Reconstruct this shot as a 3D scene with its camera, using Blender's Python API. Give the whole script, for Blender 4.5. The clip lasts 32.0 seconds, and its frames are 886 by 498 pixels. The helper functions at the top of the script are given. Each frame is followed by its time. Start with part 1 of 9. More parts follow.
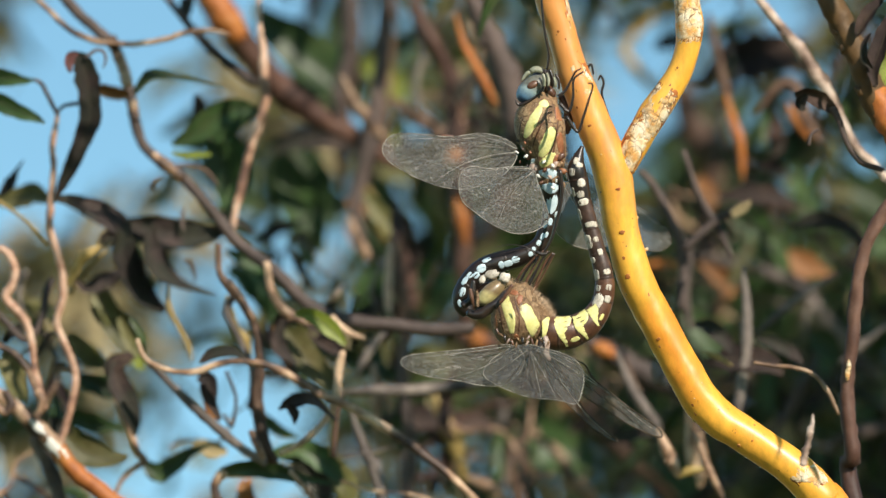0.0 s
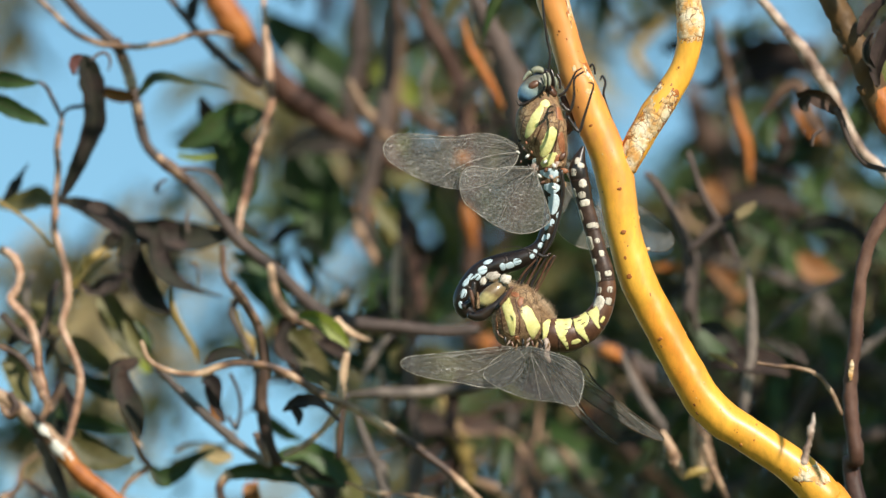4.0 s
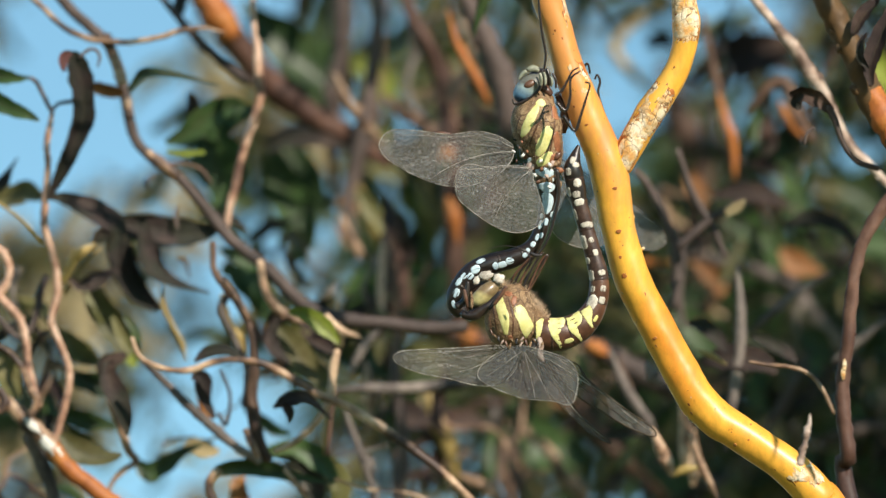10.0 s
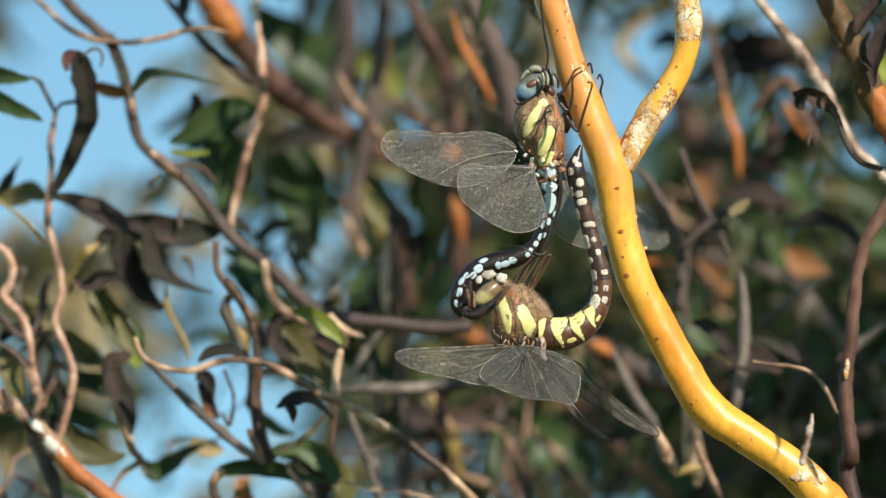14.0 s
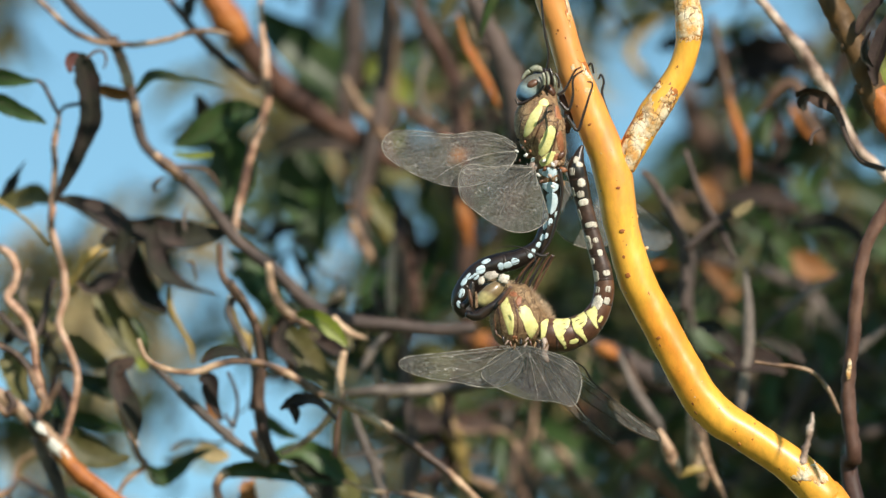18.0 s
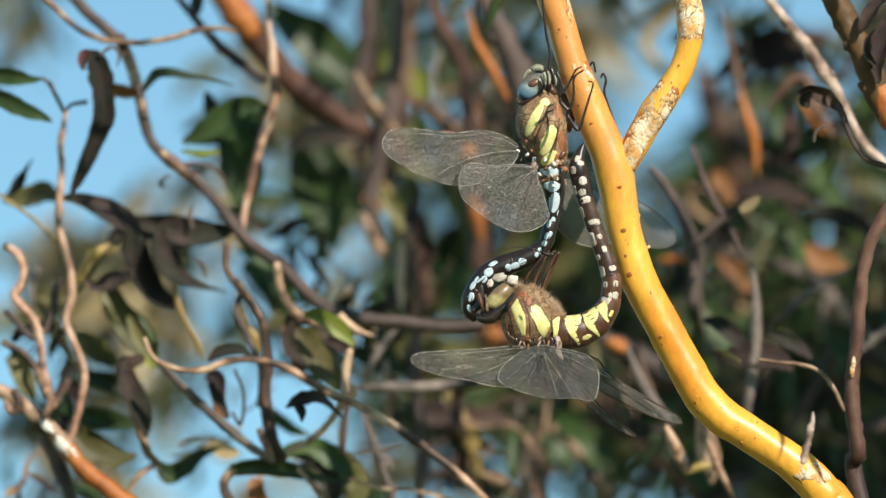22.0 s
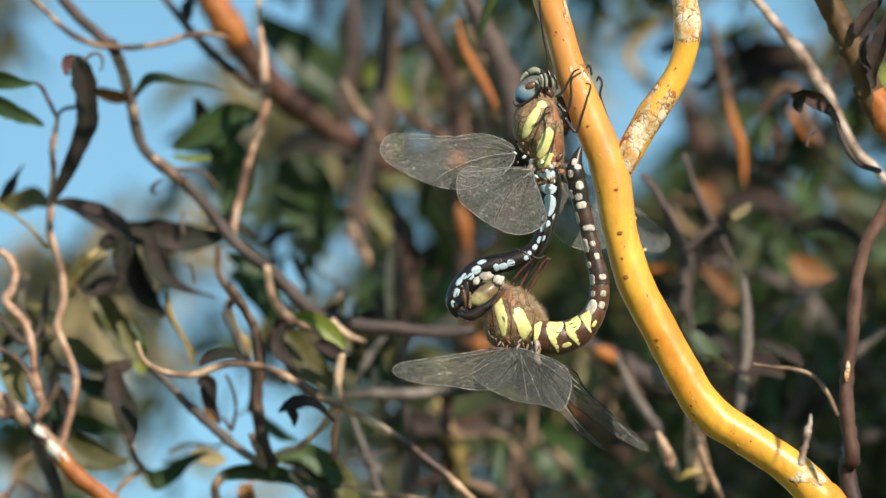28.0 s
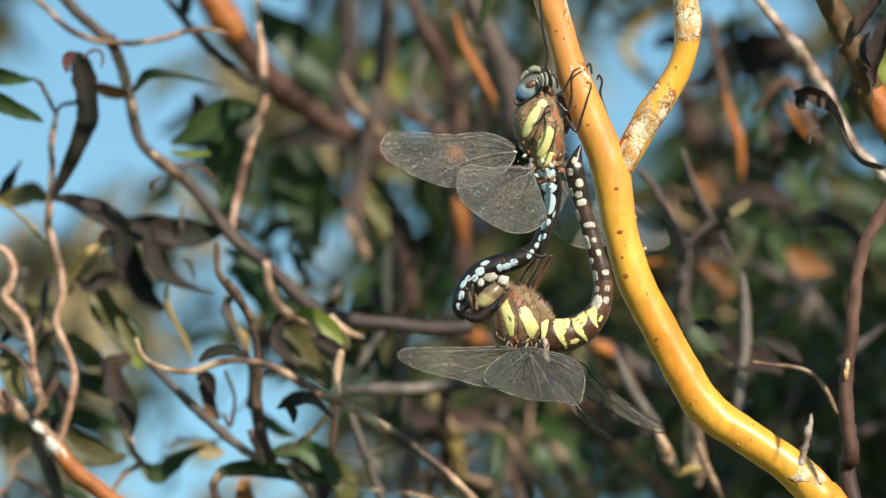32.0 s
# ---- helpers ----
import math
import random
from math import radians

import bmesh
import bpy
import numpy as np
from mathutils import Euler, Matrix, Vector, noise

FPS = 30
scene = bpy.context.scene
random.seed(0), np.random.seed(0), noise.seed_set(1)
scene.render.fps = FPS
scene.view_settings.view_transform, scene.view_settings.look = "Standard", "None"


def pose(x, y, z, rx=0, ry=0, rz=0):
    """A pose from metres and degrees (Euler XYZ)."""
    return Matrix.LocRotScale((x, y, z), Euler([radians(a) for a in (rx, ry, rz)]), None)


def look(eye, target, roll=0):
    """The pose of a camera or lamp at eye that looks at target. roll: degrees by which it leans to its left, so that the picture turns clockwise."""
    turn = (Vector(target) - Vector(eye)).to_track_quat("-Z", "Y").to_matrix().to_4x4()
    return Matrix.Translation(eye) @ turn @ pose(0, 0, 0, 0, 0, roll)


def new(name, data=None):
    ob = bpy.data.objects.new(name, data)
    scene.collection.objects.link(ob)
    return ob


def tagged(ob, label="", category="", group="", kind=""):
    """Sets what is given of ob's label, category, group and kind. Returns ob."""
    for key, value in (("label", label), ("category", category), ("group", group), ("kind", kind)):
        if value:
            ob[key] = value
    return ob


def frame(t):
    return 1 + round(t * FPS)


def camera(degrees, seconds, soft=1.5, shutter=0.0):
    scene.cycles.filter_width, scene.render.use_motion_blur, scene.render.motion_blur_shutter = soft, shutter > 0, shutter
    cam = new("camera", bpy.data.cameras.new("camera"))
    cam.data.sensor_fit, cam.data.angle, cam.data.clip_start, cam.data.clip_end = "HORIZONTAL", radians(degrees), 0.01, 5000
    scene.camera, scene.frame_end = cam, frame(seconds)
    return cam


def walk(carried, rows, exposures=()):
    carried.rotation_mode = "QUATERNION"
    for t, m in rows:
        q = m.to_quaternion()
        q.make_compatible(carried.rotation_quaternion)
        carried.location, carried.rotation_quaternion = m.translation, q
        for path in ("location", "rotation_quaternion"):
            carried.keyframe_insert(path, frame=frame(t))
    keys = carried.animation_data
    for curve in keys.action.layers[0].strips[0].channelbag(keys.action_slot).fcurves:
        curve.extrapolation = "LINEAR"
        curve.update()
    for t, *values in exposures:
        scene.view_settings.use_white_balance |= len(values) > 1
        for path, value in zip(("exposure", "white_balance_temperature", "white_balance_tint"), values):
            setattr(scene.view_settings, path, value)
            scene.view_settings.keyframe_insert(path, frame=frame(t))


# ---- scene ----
# A hand-held look at two mating dragonflies on a corkscrew willow. The middle of the view is C.
C = Vector((0.0, 0.0, 1.85))
TILT = radians(14)
FWD = Vector((0, math.cos(TILT), math.sin(TILT)))
UP = Vector((0, -math.sin(TILT), math.cos(TILT)))
MM = 0.001

# ---- camera ----
cam = camera(7.0, 32.0, soft=1.4)
cam.data.dof.use_dof = True
cam.data.dof.focus_distance = 1.502
cam.data.dof.aperture_fstop = 13.0


def held(right, rise, aim_right, aim_up):
    """The camera's pose: millimetres by which the eye and its aim are off their mean place."""
    eye = C - 1.5 * FWD + Vector((right * MM, 0, 0)) + UP * rise * MM
    return look(eye, C + Vector((aim_right * MM, 0, 0)) + UP * aim_up * MM)


walk(cam, [(t, held(a, b, c, d)) for t, a, b, c, d in (
    (0, 3.9, -2, -0.36, 0.2), (0.5, 6.8, -1.5, -0.49, 0.18), (1, 8.4, -3.6, -0.57, 0.17),
    (1.5, 10.9, -2, -0.77, 0.1), (2, 13.7, -1.3, -0.68, 0.19), (2.5, 13, -4.3, -0.57, 0.29),
    (3, 15.8, -7.3, -0.68, 0.34), (3.5, 15, -9.5, -0.7, 0.16), (5.5, 10.7, -0.9, 0.35, 0.58),
    (6, 1.5, -1.5, 0.42, 0.55), (6.5, -1.3, -1.8, 0.5, 0.43), (7, -3.3, -2.5, 0.52, 0.35),
    (7.5, -4.9, -2.7, 0.44, 0.2), (8, -5, -1.8, 0.51, 0.17), (8.5, -5.5, -1.2, 0.51, 0.15),
    (9, -4.9, -0.1, 0.5, 0.14), (9.5, -4.9, -0.3, 0.52, 0.13), (10, -3.8, -0.4, 0.36, -0.02),
    (10.5, -3.5, -0.5, 0.35, 0), (11, -2, 0.3, 0.19, -0.01), (11.5, -1.4, 0.2, 0.18, -0.01),
    (12, -1, 0.6, 0.08, 0), (12.5, 0.1, 0.2, 0, 0), (13, 0, 0, 0, 0),
    (13.5, 2.5, 0.1, 0, 0.01), (14, 0, -0.6, -0.15, -0.04), (14.5, 1.2, -0.3, -0.16, -0.02),
    (16.5, 5.2, -1.4, -0.33, -0.03), (17, 7.4, -2, -0.33, 0.05), (17.5, 7.2, -4.6, -0.34, 0.01),
    (18, 9.2, -6.3, -0.39, -0.01), (18.5, 6.9, -5.2, -0.18, 0.14), (19, 7.7, -4, -0.35, 0.03),
    (19.5, 7.5, -4.2, -0.48, -0.23), (20, 5.8, -5.3, -0.64, -0.48), (20.5, 13, -5.4, -1.09, -0.77),
    (21, 21.7, 5.7, -1.05, -0.48), (21.5, 24.4, -1.8, -1.04, -0.32), (22, 26.1, 2.6, -0.78, -0.1),
    (22.5, 14.2, 5, -0.71, -0.45), (23, 12.3, -3.4, -0.39, -0.19), (23.5, 15.7, 0.5, -0.61, -0.23),
    (24, 10.9, 0.7, -0.02, 0.15), (24.5, 11.4, -2.4, 0.06, 0.42), (25, 7.5, -5.2, 0.2, 0.6),
    (25.5, 14, -8, -0.17, 0.42), (27.5, 15.9, -9.8, 0, 0.43), (28, 10, -9.4, 0, 0.38),
    (28.5, 5.5, -11.5, -0.17, 0.08), (29, 10.3, -9, -0.76, -0.36), (29.5, 19.1, -0.8, -0.38, 0.26),
    (30, 17, -3.8, -0.57, -0.15), (30.5, 14.3, 0.3, -0.42, -0.05), (31, 11.9, 0.9, -0.18, 0.16),
    (31.5, 6.2, 0.4, -0.13, 0.03), (32, 5.2, -0.6, -0.03, 0.09))], exposures=[(0, 0.25, 6250, 13), (32, 0.25, 6250, 13)])

# ---- world and sun ----
SUN_HIGH, SUN_SIDE = radians(25), radians(31)
world = bpy.data.worlds.new("sky")
scene.world = world
world.use_nodes = True
wn = world.node_tree
sky = wn.nodes.new("ShaderNodeTexSky")
sky.sky_type = "NISHITA"
sky.sun_disc = False
sky.sun_elevation = SUN_HIGH
sky.sun_rotation = math.pi - SUN_SIDE
sky.air_density, sky.dust_density, sky.ozone_density = 1.0, 0.0, 2.0
haze = wn.nodes.new("ShaderNodeMix")
haze.data_type, haze.blend_type = "RGBA", "MULTIPLY"
haze.inputs[0].default_value, haze.inputs[7].default_value = 1.0, (0.80, 1.0, 0.87, 1)
wn.links.new(sky.outputs[0], haze.inputs[6])
wn.links.new(haze.outputs[2], wn.nodes["Background"].inputs[0])
wn.nodes["Background"].inputs[1].default_value = 0.128
sun_data = bpy.data.lights.new("sun", "SUN")
sun_data.energy, sun_data.angle, sun_data.color = 5.0, radians(0.55), (1.0, 0.90, 0.74)
sun = new("sun", sun_data)
sun_from = Vector((math.sin(SUN_SIDE) * math.cos(SUN_HIGH), -math.cos(SUN_SIDE) * math.cos(SUN_HIGH), math.sin(SUN_HIGH)))
sun.matrix_world = look(C + sun_from * 8, C)


# ---- materials ----
def ramp(nt, fac, stops):
    r = nt.nodes.new("ShaderNodeValToRGB")
    while len(r.color_ramp.elements) < len(stops):
        r.color_ramp.elements.new(0.5)
    for e, (p, c) in zip(r.color_ramp.elements, stops):
        e.position, e.color = p, (*c, 1)
    nt.links.new(fac, r.inputs[0])
    return r.outputs[0]


def mixed(nt, fac, a, b, mode="MIX"):
    m = nt.nodes.new("ShaderNodeMix")
    m.data_type, m.blend_type = "RGBA", mode
    for socket, v in ((m.inputs[0], fac), (m.inputs[6], a), (m.inputs[7], b)):
        if isinstance(v, bpy.types.NodeSocket):
            nt.links.new(v, socket)
        elif isinstance(v, (int, float)):
            socket.default_value = v
        else:
            socket.default_value = (*v, 1)
    return m.outputs[2]


def noise_of(nt, scale, detail=4, rough=0.6, stretch=(1, 1, 1), kind="noise"):
    tc = nt.nodes.new("ShaderNodeTexCoord")
    mp = nt.nodes.new("ShaderNodeMapping")
    mp.inputs["Scale"].default_value = [scale * s for s in stretch]
    nt.links.new(tc.outputs["Object"], mp.inputs[0])
    if kind == "noise":
        n = nt.nodes.new("ShaderNodeTexNoise")
        n.inputs["Scale"].default_value = 1
        n.inputs["Detail"].default_value, n.inputs["Roughness"].default_value = detail, rough
    else:
        n = nt.nodes.new("ShaderNodeTexVoronoi")
        n.feature = kind
        n.inputs["Scale"].default_value = 1
    nt.links.new(mp.outputs[0], n.inputs["Vector"])
    return n.outputs[0]


def bumped(nt, height, strength, distance):
    b = nt.nodes.new("ShaderNodeBump")
    b.inputs["Strength"].default_value, b.inputs["Distance"].default_value = strength, distance
    nt.links.new(height, b.inputs["Height"])
    return b.outputs[0]


def surface(name, stops, scale, rough=0.6, fine=4.0, fine_amount=0.35, bump=0.25, depth=0.0004, through_light=0.0,
            stretch=(1, 1, 1), gloss=0.4, metal=0.0, vary=0.25, coat=0.0):
    """A two-scale procedural surface: broad patches by the ramp, fine grain over them, relief, and a shift from thing to thing."""
    m = bpy.data.materials.new(name)
    m.use_nodes = True
    nt = m.node_tree
    p = nt.nodes["Principled BSDF"]
    base = ramp(nt, noise_of(nt, scale, 3, 0.55, stretch), stops)
    grain = noise_of(nt, scale * fine, 5, 0.7, stretch)
    dark = ramp(nt, grain, [(0.3, (0.45, 0.42, 0.40)), (0.62, (1.12, 1.1, 1.05))])
    col = mixed(nt, fine_amount, base, mixed(nt, 1.0, base, dark, "MULTIPLY"))
    if vary:
        oi = nt.nodes.new("ShaderNodeObjectInfo")
        hsv = nt.nodes.new("ShaderNodeHueSaturation")
        mr = nt.nodes.new("ShaderNodeMapRange")
        mr.inputs["To Min"].default_value, mr.inputs["To Max"].default_value = 1 - vary, 1 + vary
        nt.links.new(oi.outputs["Random"], mr.inputs[0])
        nt.links.new(mr.outputs[0], hsv.inputs["Value"])
        nt.links.new(col, hsv.inputs["Color"])
        col = hsv.outputs[0]
    nt.links.new(col, p.inputs["Base Color"])
    p.inputs["Roughness"].default_value = rough
    p.inputs["Specular IOR Level"].default_value = gloss
    p.inputs["Metallic"].default_value = metal
    p.inputs["Coat Weight"].default_value = coat
    p.inputs["Coat Roughness"].default_value = 0.32
    if bump:
        nt.links.new(bumped(nt, grain, bump, depth), p.inputs["Normal"])
    if through_light:
        tr = nt.nodes.new("ShaderNodeBsdfTranslucent")
        nt.links.new(col, tr.inputs[0])
        mx = nt.nodes.new("ShaderNodeMixShader")
        mx.inputs[0].default_value = through_light
        nt.links.new(p.outputs[0], mx.inputs[1])
        nt.links.new(tr.outputs[0], mx.inputs[2])
        nt.links.new(mx.outputs[0], nt.nodes["Material Output"].inputs[0])
    return m


def membrane(name, tint, net_tint, alpha, cell):
    """Wing film: clear, glossy, netted with fine veins."""
    m = bpy.data.materials.new(name)
    m.use_nodes = True
    nt = m.node_tree
    p = nt.nodes["Principled BSDF"]
    net = ramp(nt, noise_of(nt, 1000 / cell, stretch=(0.8, 1, 1.15), kind="DISTANCE_TO_EDGE"), [(0.012, (1, 1, 1)), (0.09, (0, 0, 0))])
    cloud = noise_of(nt, 260, 3, 0.6)
    col = mixed(nt, net, tint, net_tint)
    nt.links.new(col, p.inputs["Base Color"])
    p.inputs["Roughness"].default_value = 0.27
    p.inputs["Specular IOR Level"].default_value = 0.4
    film = nt.nodes.new("ShaderNodeMapRange")
    film.inputs["From Min"].default_value, film.inputs["From Max"].default_value = 0.3, 0.7
    film.inputs["To Min"].default_value, film.inputs["To Max"].default_value = alpha * 0.9, alpha * 1.1
    nt.links.new(cloud, film.inputs[0])
    a = nt.nodes.new("ShaderNodeMath")
    a.operation = "MAXIMUM"
    nt.links.new(film.outputs[0], a.inputs[0])
    half = nt.nodes.new("ShaderNodeMath")
    half.operation = "MULTIPLY"
    half.inputs[1].default_value = 0.52
    nt.links.new(net, half.inputs[0])
    nt.links.new(half.outputs[0], a.inputs[1])
    nt.links.new(a.outputs[0], p.inputs["Alpha"])
    nt.links.new(bumped(nt, noise_of(nt, 1500, 2, 0.6), 0.8, 0.0003), p.inputs["Normal"])
    return m


BARK_GOLD = surface("golden_bark", [(0.32, (0.81, 0.30, 0.028)), (0.44, (0.90, 0.43, 0.045)), (0.60, (0.91, 0.48, 0.055)), (0.74, (0.90, 0.55, 0.11))], 60, 0.40, 9, 0.4, 0.3, 0.0002, stretch=(1, 1, 0.3), gloss=0.5, vary=0.0, coat=0.2)
# Amber bark; on brown stems it also paints in their sunlit stretches.
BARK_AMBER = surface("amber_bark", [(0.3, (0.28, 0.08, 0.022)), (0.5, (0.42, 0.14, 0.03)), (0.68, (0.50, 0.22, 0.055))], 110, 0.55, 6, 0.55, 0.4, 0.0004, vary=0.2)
BARK_FLAKE = surface("peeling_bark", [(0.38, (0.72, 0.38, 0.12)), (0.48, (0.76, 0.54, 0.28)), (0.62, (0.84, 0.72, 0.52))], 420, 0.7, 3.0, 0.45, 0.12, 0.0002, vary=0.1)


def dulled_above(m, colour, low, high):
    """Bark tone higher on the stem, doubling as its shade: another colour takes over in ragged blotches between two
    heights.
    """
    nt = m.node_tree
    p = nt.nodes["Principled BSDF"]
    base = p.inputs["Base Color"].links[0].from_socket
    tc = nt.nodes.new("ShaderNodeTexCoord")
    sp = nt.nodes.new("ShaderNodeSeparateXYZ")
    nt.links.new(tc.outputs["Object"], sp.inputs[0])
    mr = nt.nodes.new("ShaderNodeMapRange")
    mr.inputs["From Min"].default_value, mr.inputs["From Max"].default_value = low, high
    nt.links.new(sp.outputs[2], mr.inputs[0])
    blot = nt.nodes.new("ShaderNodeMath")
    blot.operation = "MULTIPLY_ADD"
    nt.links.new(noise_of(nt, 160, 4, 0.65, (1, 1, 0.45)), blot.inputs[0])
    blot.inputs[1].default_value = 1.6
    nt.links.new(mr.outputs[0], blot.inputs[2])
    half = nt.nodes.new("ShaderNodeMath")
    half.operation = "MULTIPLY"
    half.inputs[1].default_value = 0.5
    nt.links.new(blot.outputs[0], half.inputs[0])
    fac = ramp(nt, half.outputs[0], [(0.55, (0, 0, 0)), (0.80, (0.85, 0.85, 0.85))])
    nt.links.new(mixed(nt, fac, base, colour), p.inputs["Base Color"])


def marked(m, colour, scale, width, amount, warp=0.0, kind="DISTANCE_TO_EDGE", relief=0.00012):
    """Lays cracks or specks of another colour over a surface."""
    nt = m.node_tree
    p = nt.nodes["Principled BSDF"]
    base = p.inputs["Base Color"].links[0].from_socket
    tc = nt.nodes.new("ShaderNodeTexCoord")
    wob = nt.nodes.new("ShaderNodeTexNoise")
    wob.inputs["Scale"].default_value = scale * 0.8
    nt.links.new(tc.outputs["Object"], wob.inputs["Vector"])
    add = nt.nodes.new("ShaderNodeVectorMath")
    add.operation = "MULTIPLY_ADD"
    add.inputs[1].default_value = (warp / scale,) * 3
    nt.links.new(wob.outputs["Color"], add.inputs[0])
    nt.links.new(tc.outputs["Object"], add.inputs[2])
    vo = nt.nodes.new("ShaderNodeTexVoronoi")
    vo.feature = kind
    vo.inputs["Scale"].default_value = scale
    nt.links.new(add.outputs[0], vo.inputs["Vector"])
    line = ramp(nt, vo.outputs["Distance"], [(width * 0.4, (amount,) * 3), (width, (0, 0, 0))])
    patchy = ramp(nt, noise_of(nt, scale * 0.35, 3, 0.6), [(0.40, (0.1,) * 3), (0.58, (1,) * 3)])
    both = mixed(nt, 1.0, line, patchy, "MULTIPLY")
    nt.links.new(mixed(nt, both, base, colour), p.inputs["Base Color"])
    if relief:
        dip = nt.nodes.new("ShaderNodeBump")
        dip.invert = True
        dip.inputs["Strength"].default_value, dip.inputs["Distance"].default_value = 0.6, relief
        nt.links.new(both, dip.inputs["Height"])
        if p.inputs["Normal"].links:
            nt.links.new(p.inputs["Normal"].links[0].from_socket, dip.inputs["Normal"])
        nt.links.new(dip.outputs[0], p.inputs["Normal"])


marked(BARK_GOLD, (0.36, 0.12, 0.02), 420, 0.14, 0.5, 0.8, "F1", 0.00006)
marked(BARK_GOLD, (0.70, 0.22, 0.025), 110, 0.40, 0.35, 1.5, "F1", 0)
marked(BARK_FLAKE, (0.14, 0.07, 0.03), 480, 0.06, 0.9, 1.6, relief=0.00006)
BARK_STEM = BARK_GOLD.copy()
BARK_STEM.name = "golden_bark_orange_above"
# Duller orange above, partly standing in for shade on the stem's top.
dulled_above(BARK_STEM, (0.66, 0.26, 0.075), -0.075, -0.01)
BARK_PINK = surface("pale_twig_bark", [(0.41, (0.07, 0.045, 0.036)), (0.50, (0.27, 0.16, 0.095)), (0.63, (0.62, 0.44, 0.29))], 130, 0.5, 6, 0.6, 0.4, 0.0003)
BARK_BROWN = surface("brown_bark", [(0.34, (0.045, 0.027, 0.02)), (0.5, (0.13, 0.075, 0.05)), (0.68, (0.25, 0.155, 0.105))], 80, 0.65, 5, 0.5, 0.4, 0.0004)
BARK_DARK = surface("dark_bark", [(0.3, (0.047, 0.036, 0.032)), (0.6, (0.115, 0.084, 0.073)), (0.75, (0.189, 0.142, 0.115))], 80, 0.7, 5, 0.5, 0.4, 0.0004)
BARK_GREY = surface("grey_bark", [(0.34, (0.05, 0.042, 0.04)), (0.5, (0.12, 0.10, 0.09)), (0.68, (0.26, 0.22, 0.19))], 90, 0.75, 5, 0.6, 0.6, 0.0005)
BARK_OLIVE = surface("olive_bark", [(0.3, (0.20, 0.14, 0.04)), (0.5, (0.32, 0.23, 0.07)), (0.7, (0.42, 0.28, 0.09))], 60, 0.5, 5, 0.35, 0.3, 0.0003)
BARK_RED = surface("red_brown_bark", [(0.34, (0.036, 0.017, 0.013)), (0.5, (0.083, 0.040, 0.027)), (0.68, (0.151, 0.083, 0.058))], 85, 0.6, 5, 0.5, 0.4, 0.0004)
BARK_ROSE = surface("rosy_bark", [(0.38, (0.14, 0.075, 0.055)), (0.48, (0.46, 0.26, 0.17)), (0.62, (0.72, 0.50, 0.37))], 140, 0.5, 6, 0.55, 0.4, 0.0003, vary=0.06)
BARK_PALE = surface("bleached_bark", [(0.36, (0.17, 0.11, 0.085)), (0.48, (0.44, 0.32, 0.25)), (0.62, (0.66, 0.54, 0.45))], 150, 0.6, 6, 0.6, 0.5, 0.0004, vary=0.1)
BARK_UMBER = surface("umber_bark", [(0.3, (0.06, 0.034, 0.015)), (0.5, (0.115, 0.066, 0.026)), (0.7, (0.17, 0.10, 0.04))], 70, 0.6, 6, 0.5, 0.4, 0.0004, vary=0.1)
LEAF_GREEN = surface("green_leaf", [(0.3, (0.025, 0.053, 0.017)), (0.55, (0.059, 0.112, 0.034)), (0.75, (0.133, 0.168, 0.059))], 60, 0.42, 6, 0.4, 0.3, 0.0003, 0.3, vary=0.4)
LEAF_OLIVE = surface("olive_leaf", [(0.3, (0.07, 0.075, 0.02)), (0.5, (0.15, 0.15, 0.05)), (0.7, (0.24, 0.21, 0.09))], 70, 0.5, 6, 0.45, 0.35, 0.0003, 0.35, vary=0.35)
# Lime leaf; its bright tone also carries sunlight on some leaves.
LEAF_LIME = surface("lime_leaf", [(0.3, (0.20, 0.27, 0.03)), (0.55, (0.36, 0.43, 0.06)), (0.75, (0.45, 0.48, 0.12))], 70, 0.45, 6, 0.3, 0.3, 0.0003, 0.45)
LEAF_BROWN = surface("withered_leaf", [(0.3, (0.026, 0.020, 0.020)), (0.5, (0.052, 0.036, 0.032)), (0.72, (0.120, 0.076, 0.056))], 80, 0.7, 6, 0.6, 0.7, 0.0005, 0.08, gloss=0.2, vary=0.35)
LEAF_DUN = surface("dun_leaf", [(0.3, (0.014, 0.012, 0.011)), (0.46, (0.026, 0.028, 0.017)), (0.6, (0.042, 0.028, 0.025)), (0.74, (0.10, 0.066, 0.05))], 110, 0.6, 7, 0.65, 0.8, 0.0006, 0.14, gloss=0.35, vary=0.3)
# Rust leaf; deep in the thicket the colour also stands for orange sunlight.
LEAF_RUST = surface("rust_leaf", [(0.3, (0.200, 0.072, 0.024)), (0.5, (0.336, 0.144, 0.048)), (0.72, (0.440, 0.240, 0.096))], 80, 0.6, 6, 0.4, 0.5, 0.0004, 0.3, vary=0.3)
LEAF_PLUM = surface("plum_leaf", [(0.3, (0.06, 0.02, 0.02)), (0.5, (0.13, 0.045, 0.045)), (0.72, (0.22, 0.10, 0.09))], 90, 0.6, 6, 0.5, 0.5, 0.0004, 0.2, vary=0.15)
LEAF_TAN = surface("dry_tan_leaf", [(0.3, (0.30, 0.23, 0.11)), (0.5, (0.44, 0.36, 0.19)), (0.72, (0.56, 0.48, 0.28))], 60, 0.7, 6, 0.4, 0.4, 0.0004, 0.3, vary=0.2)

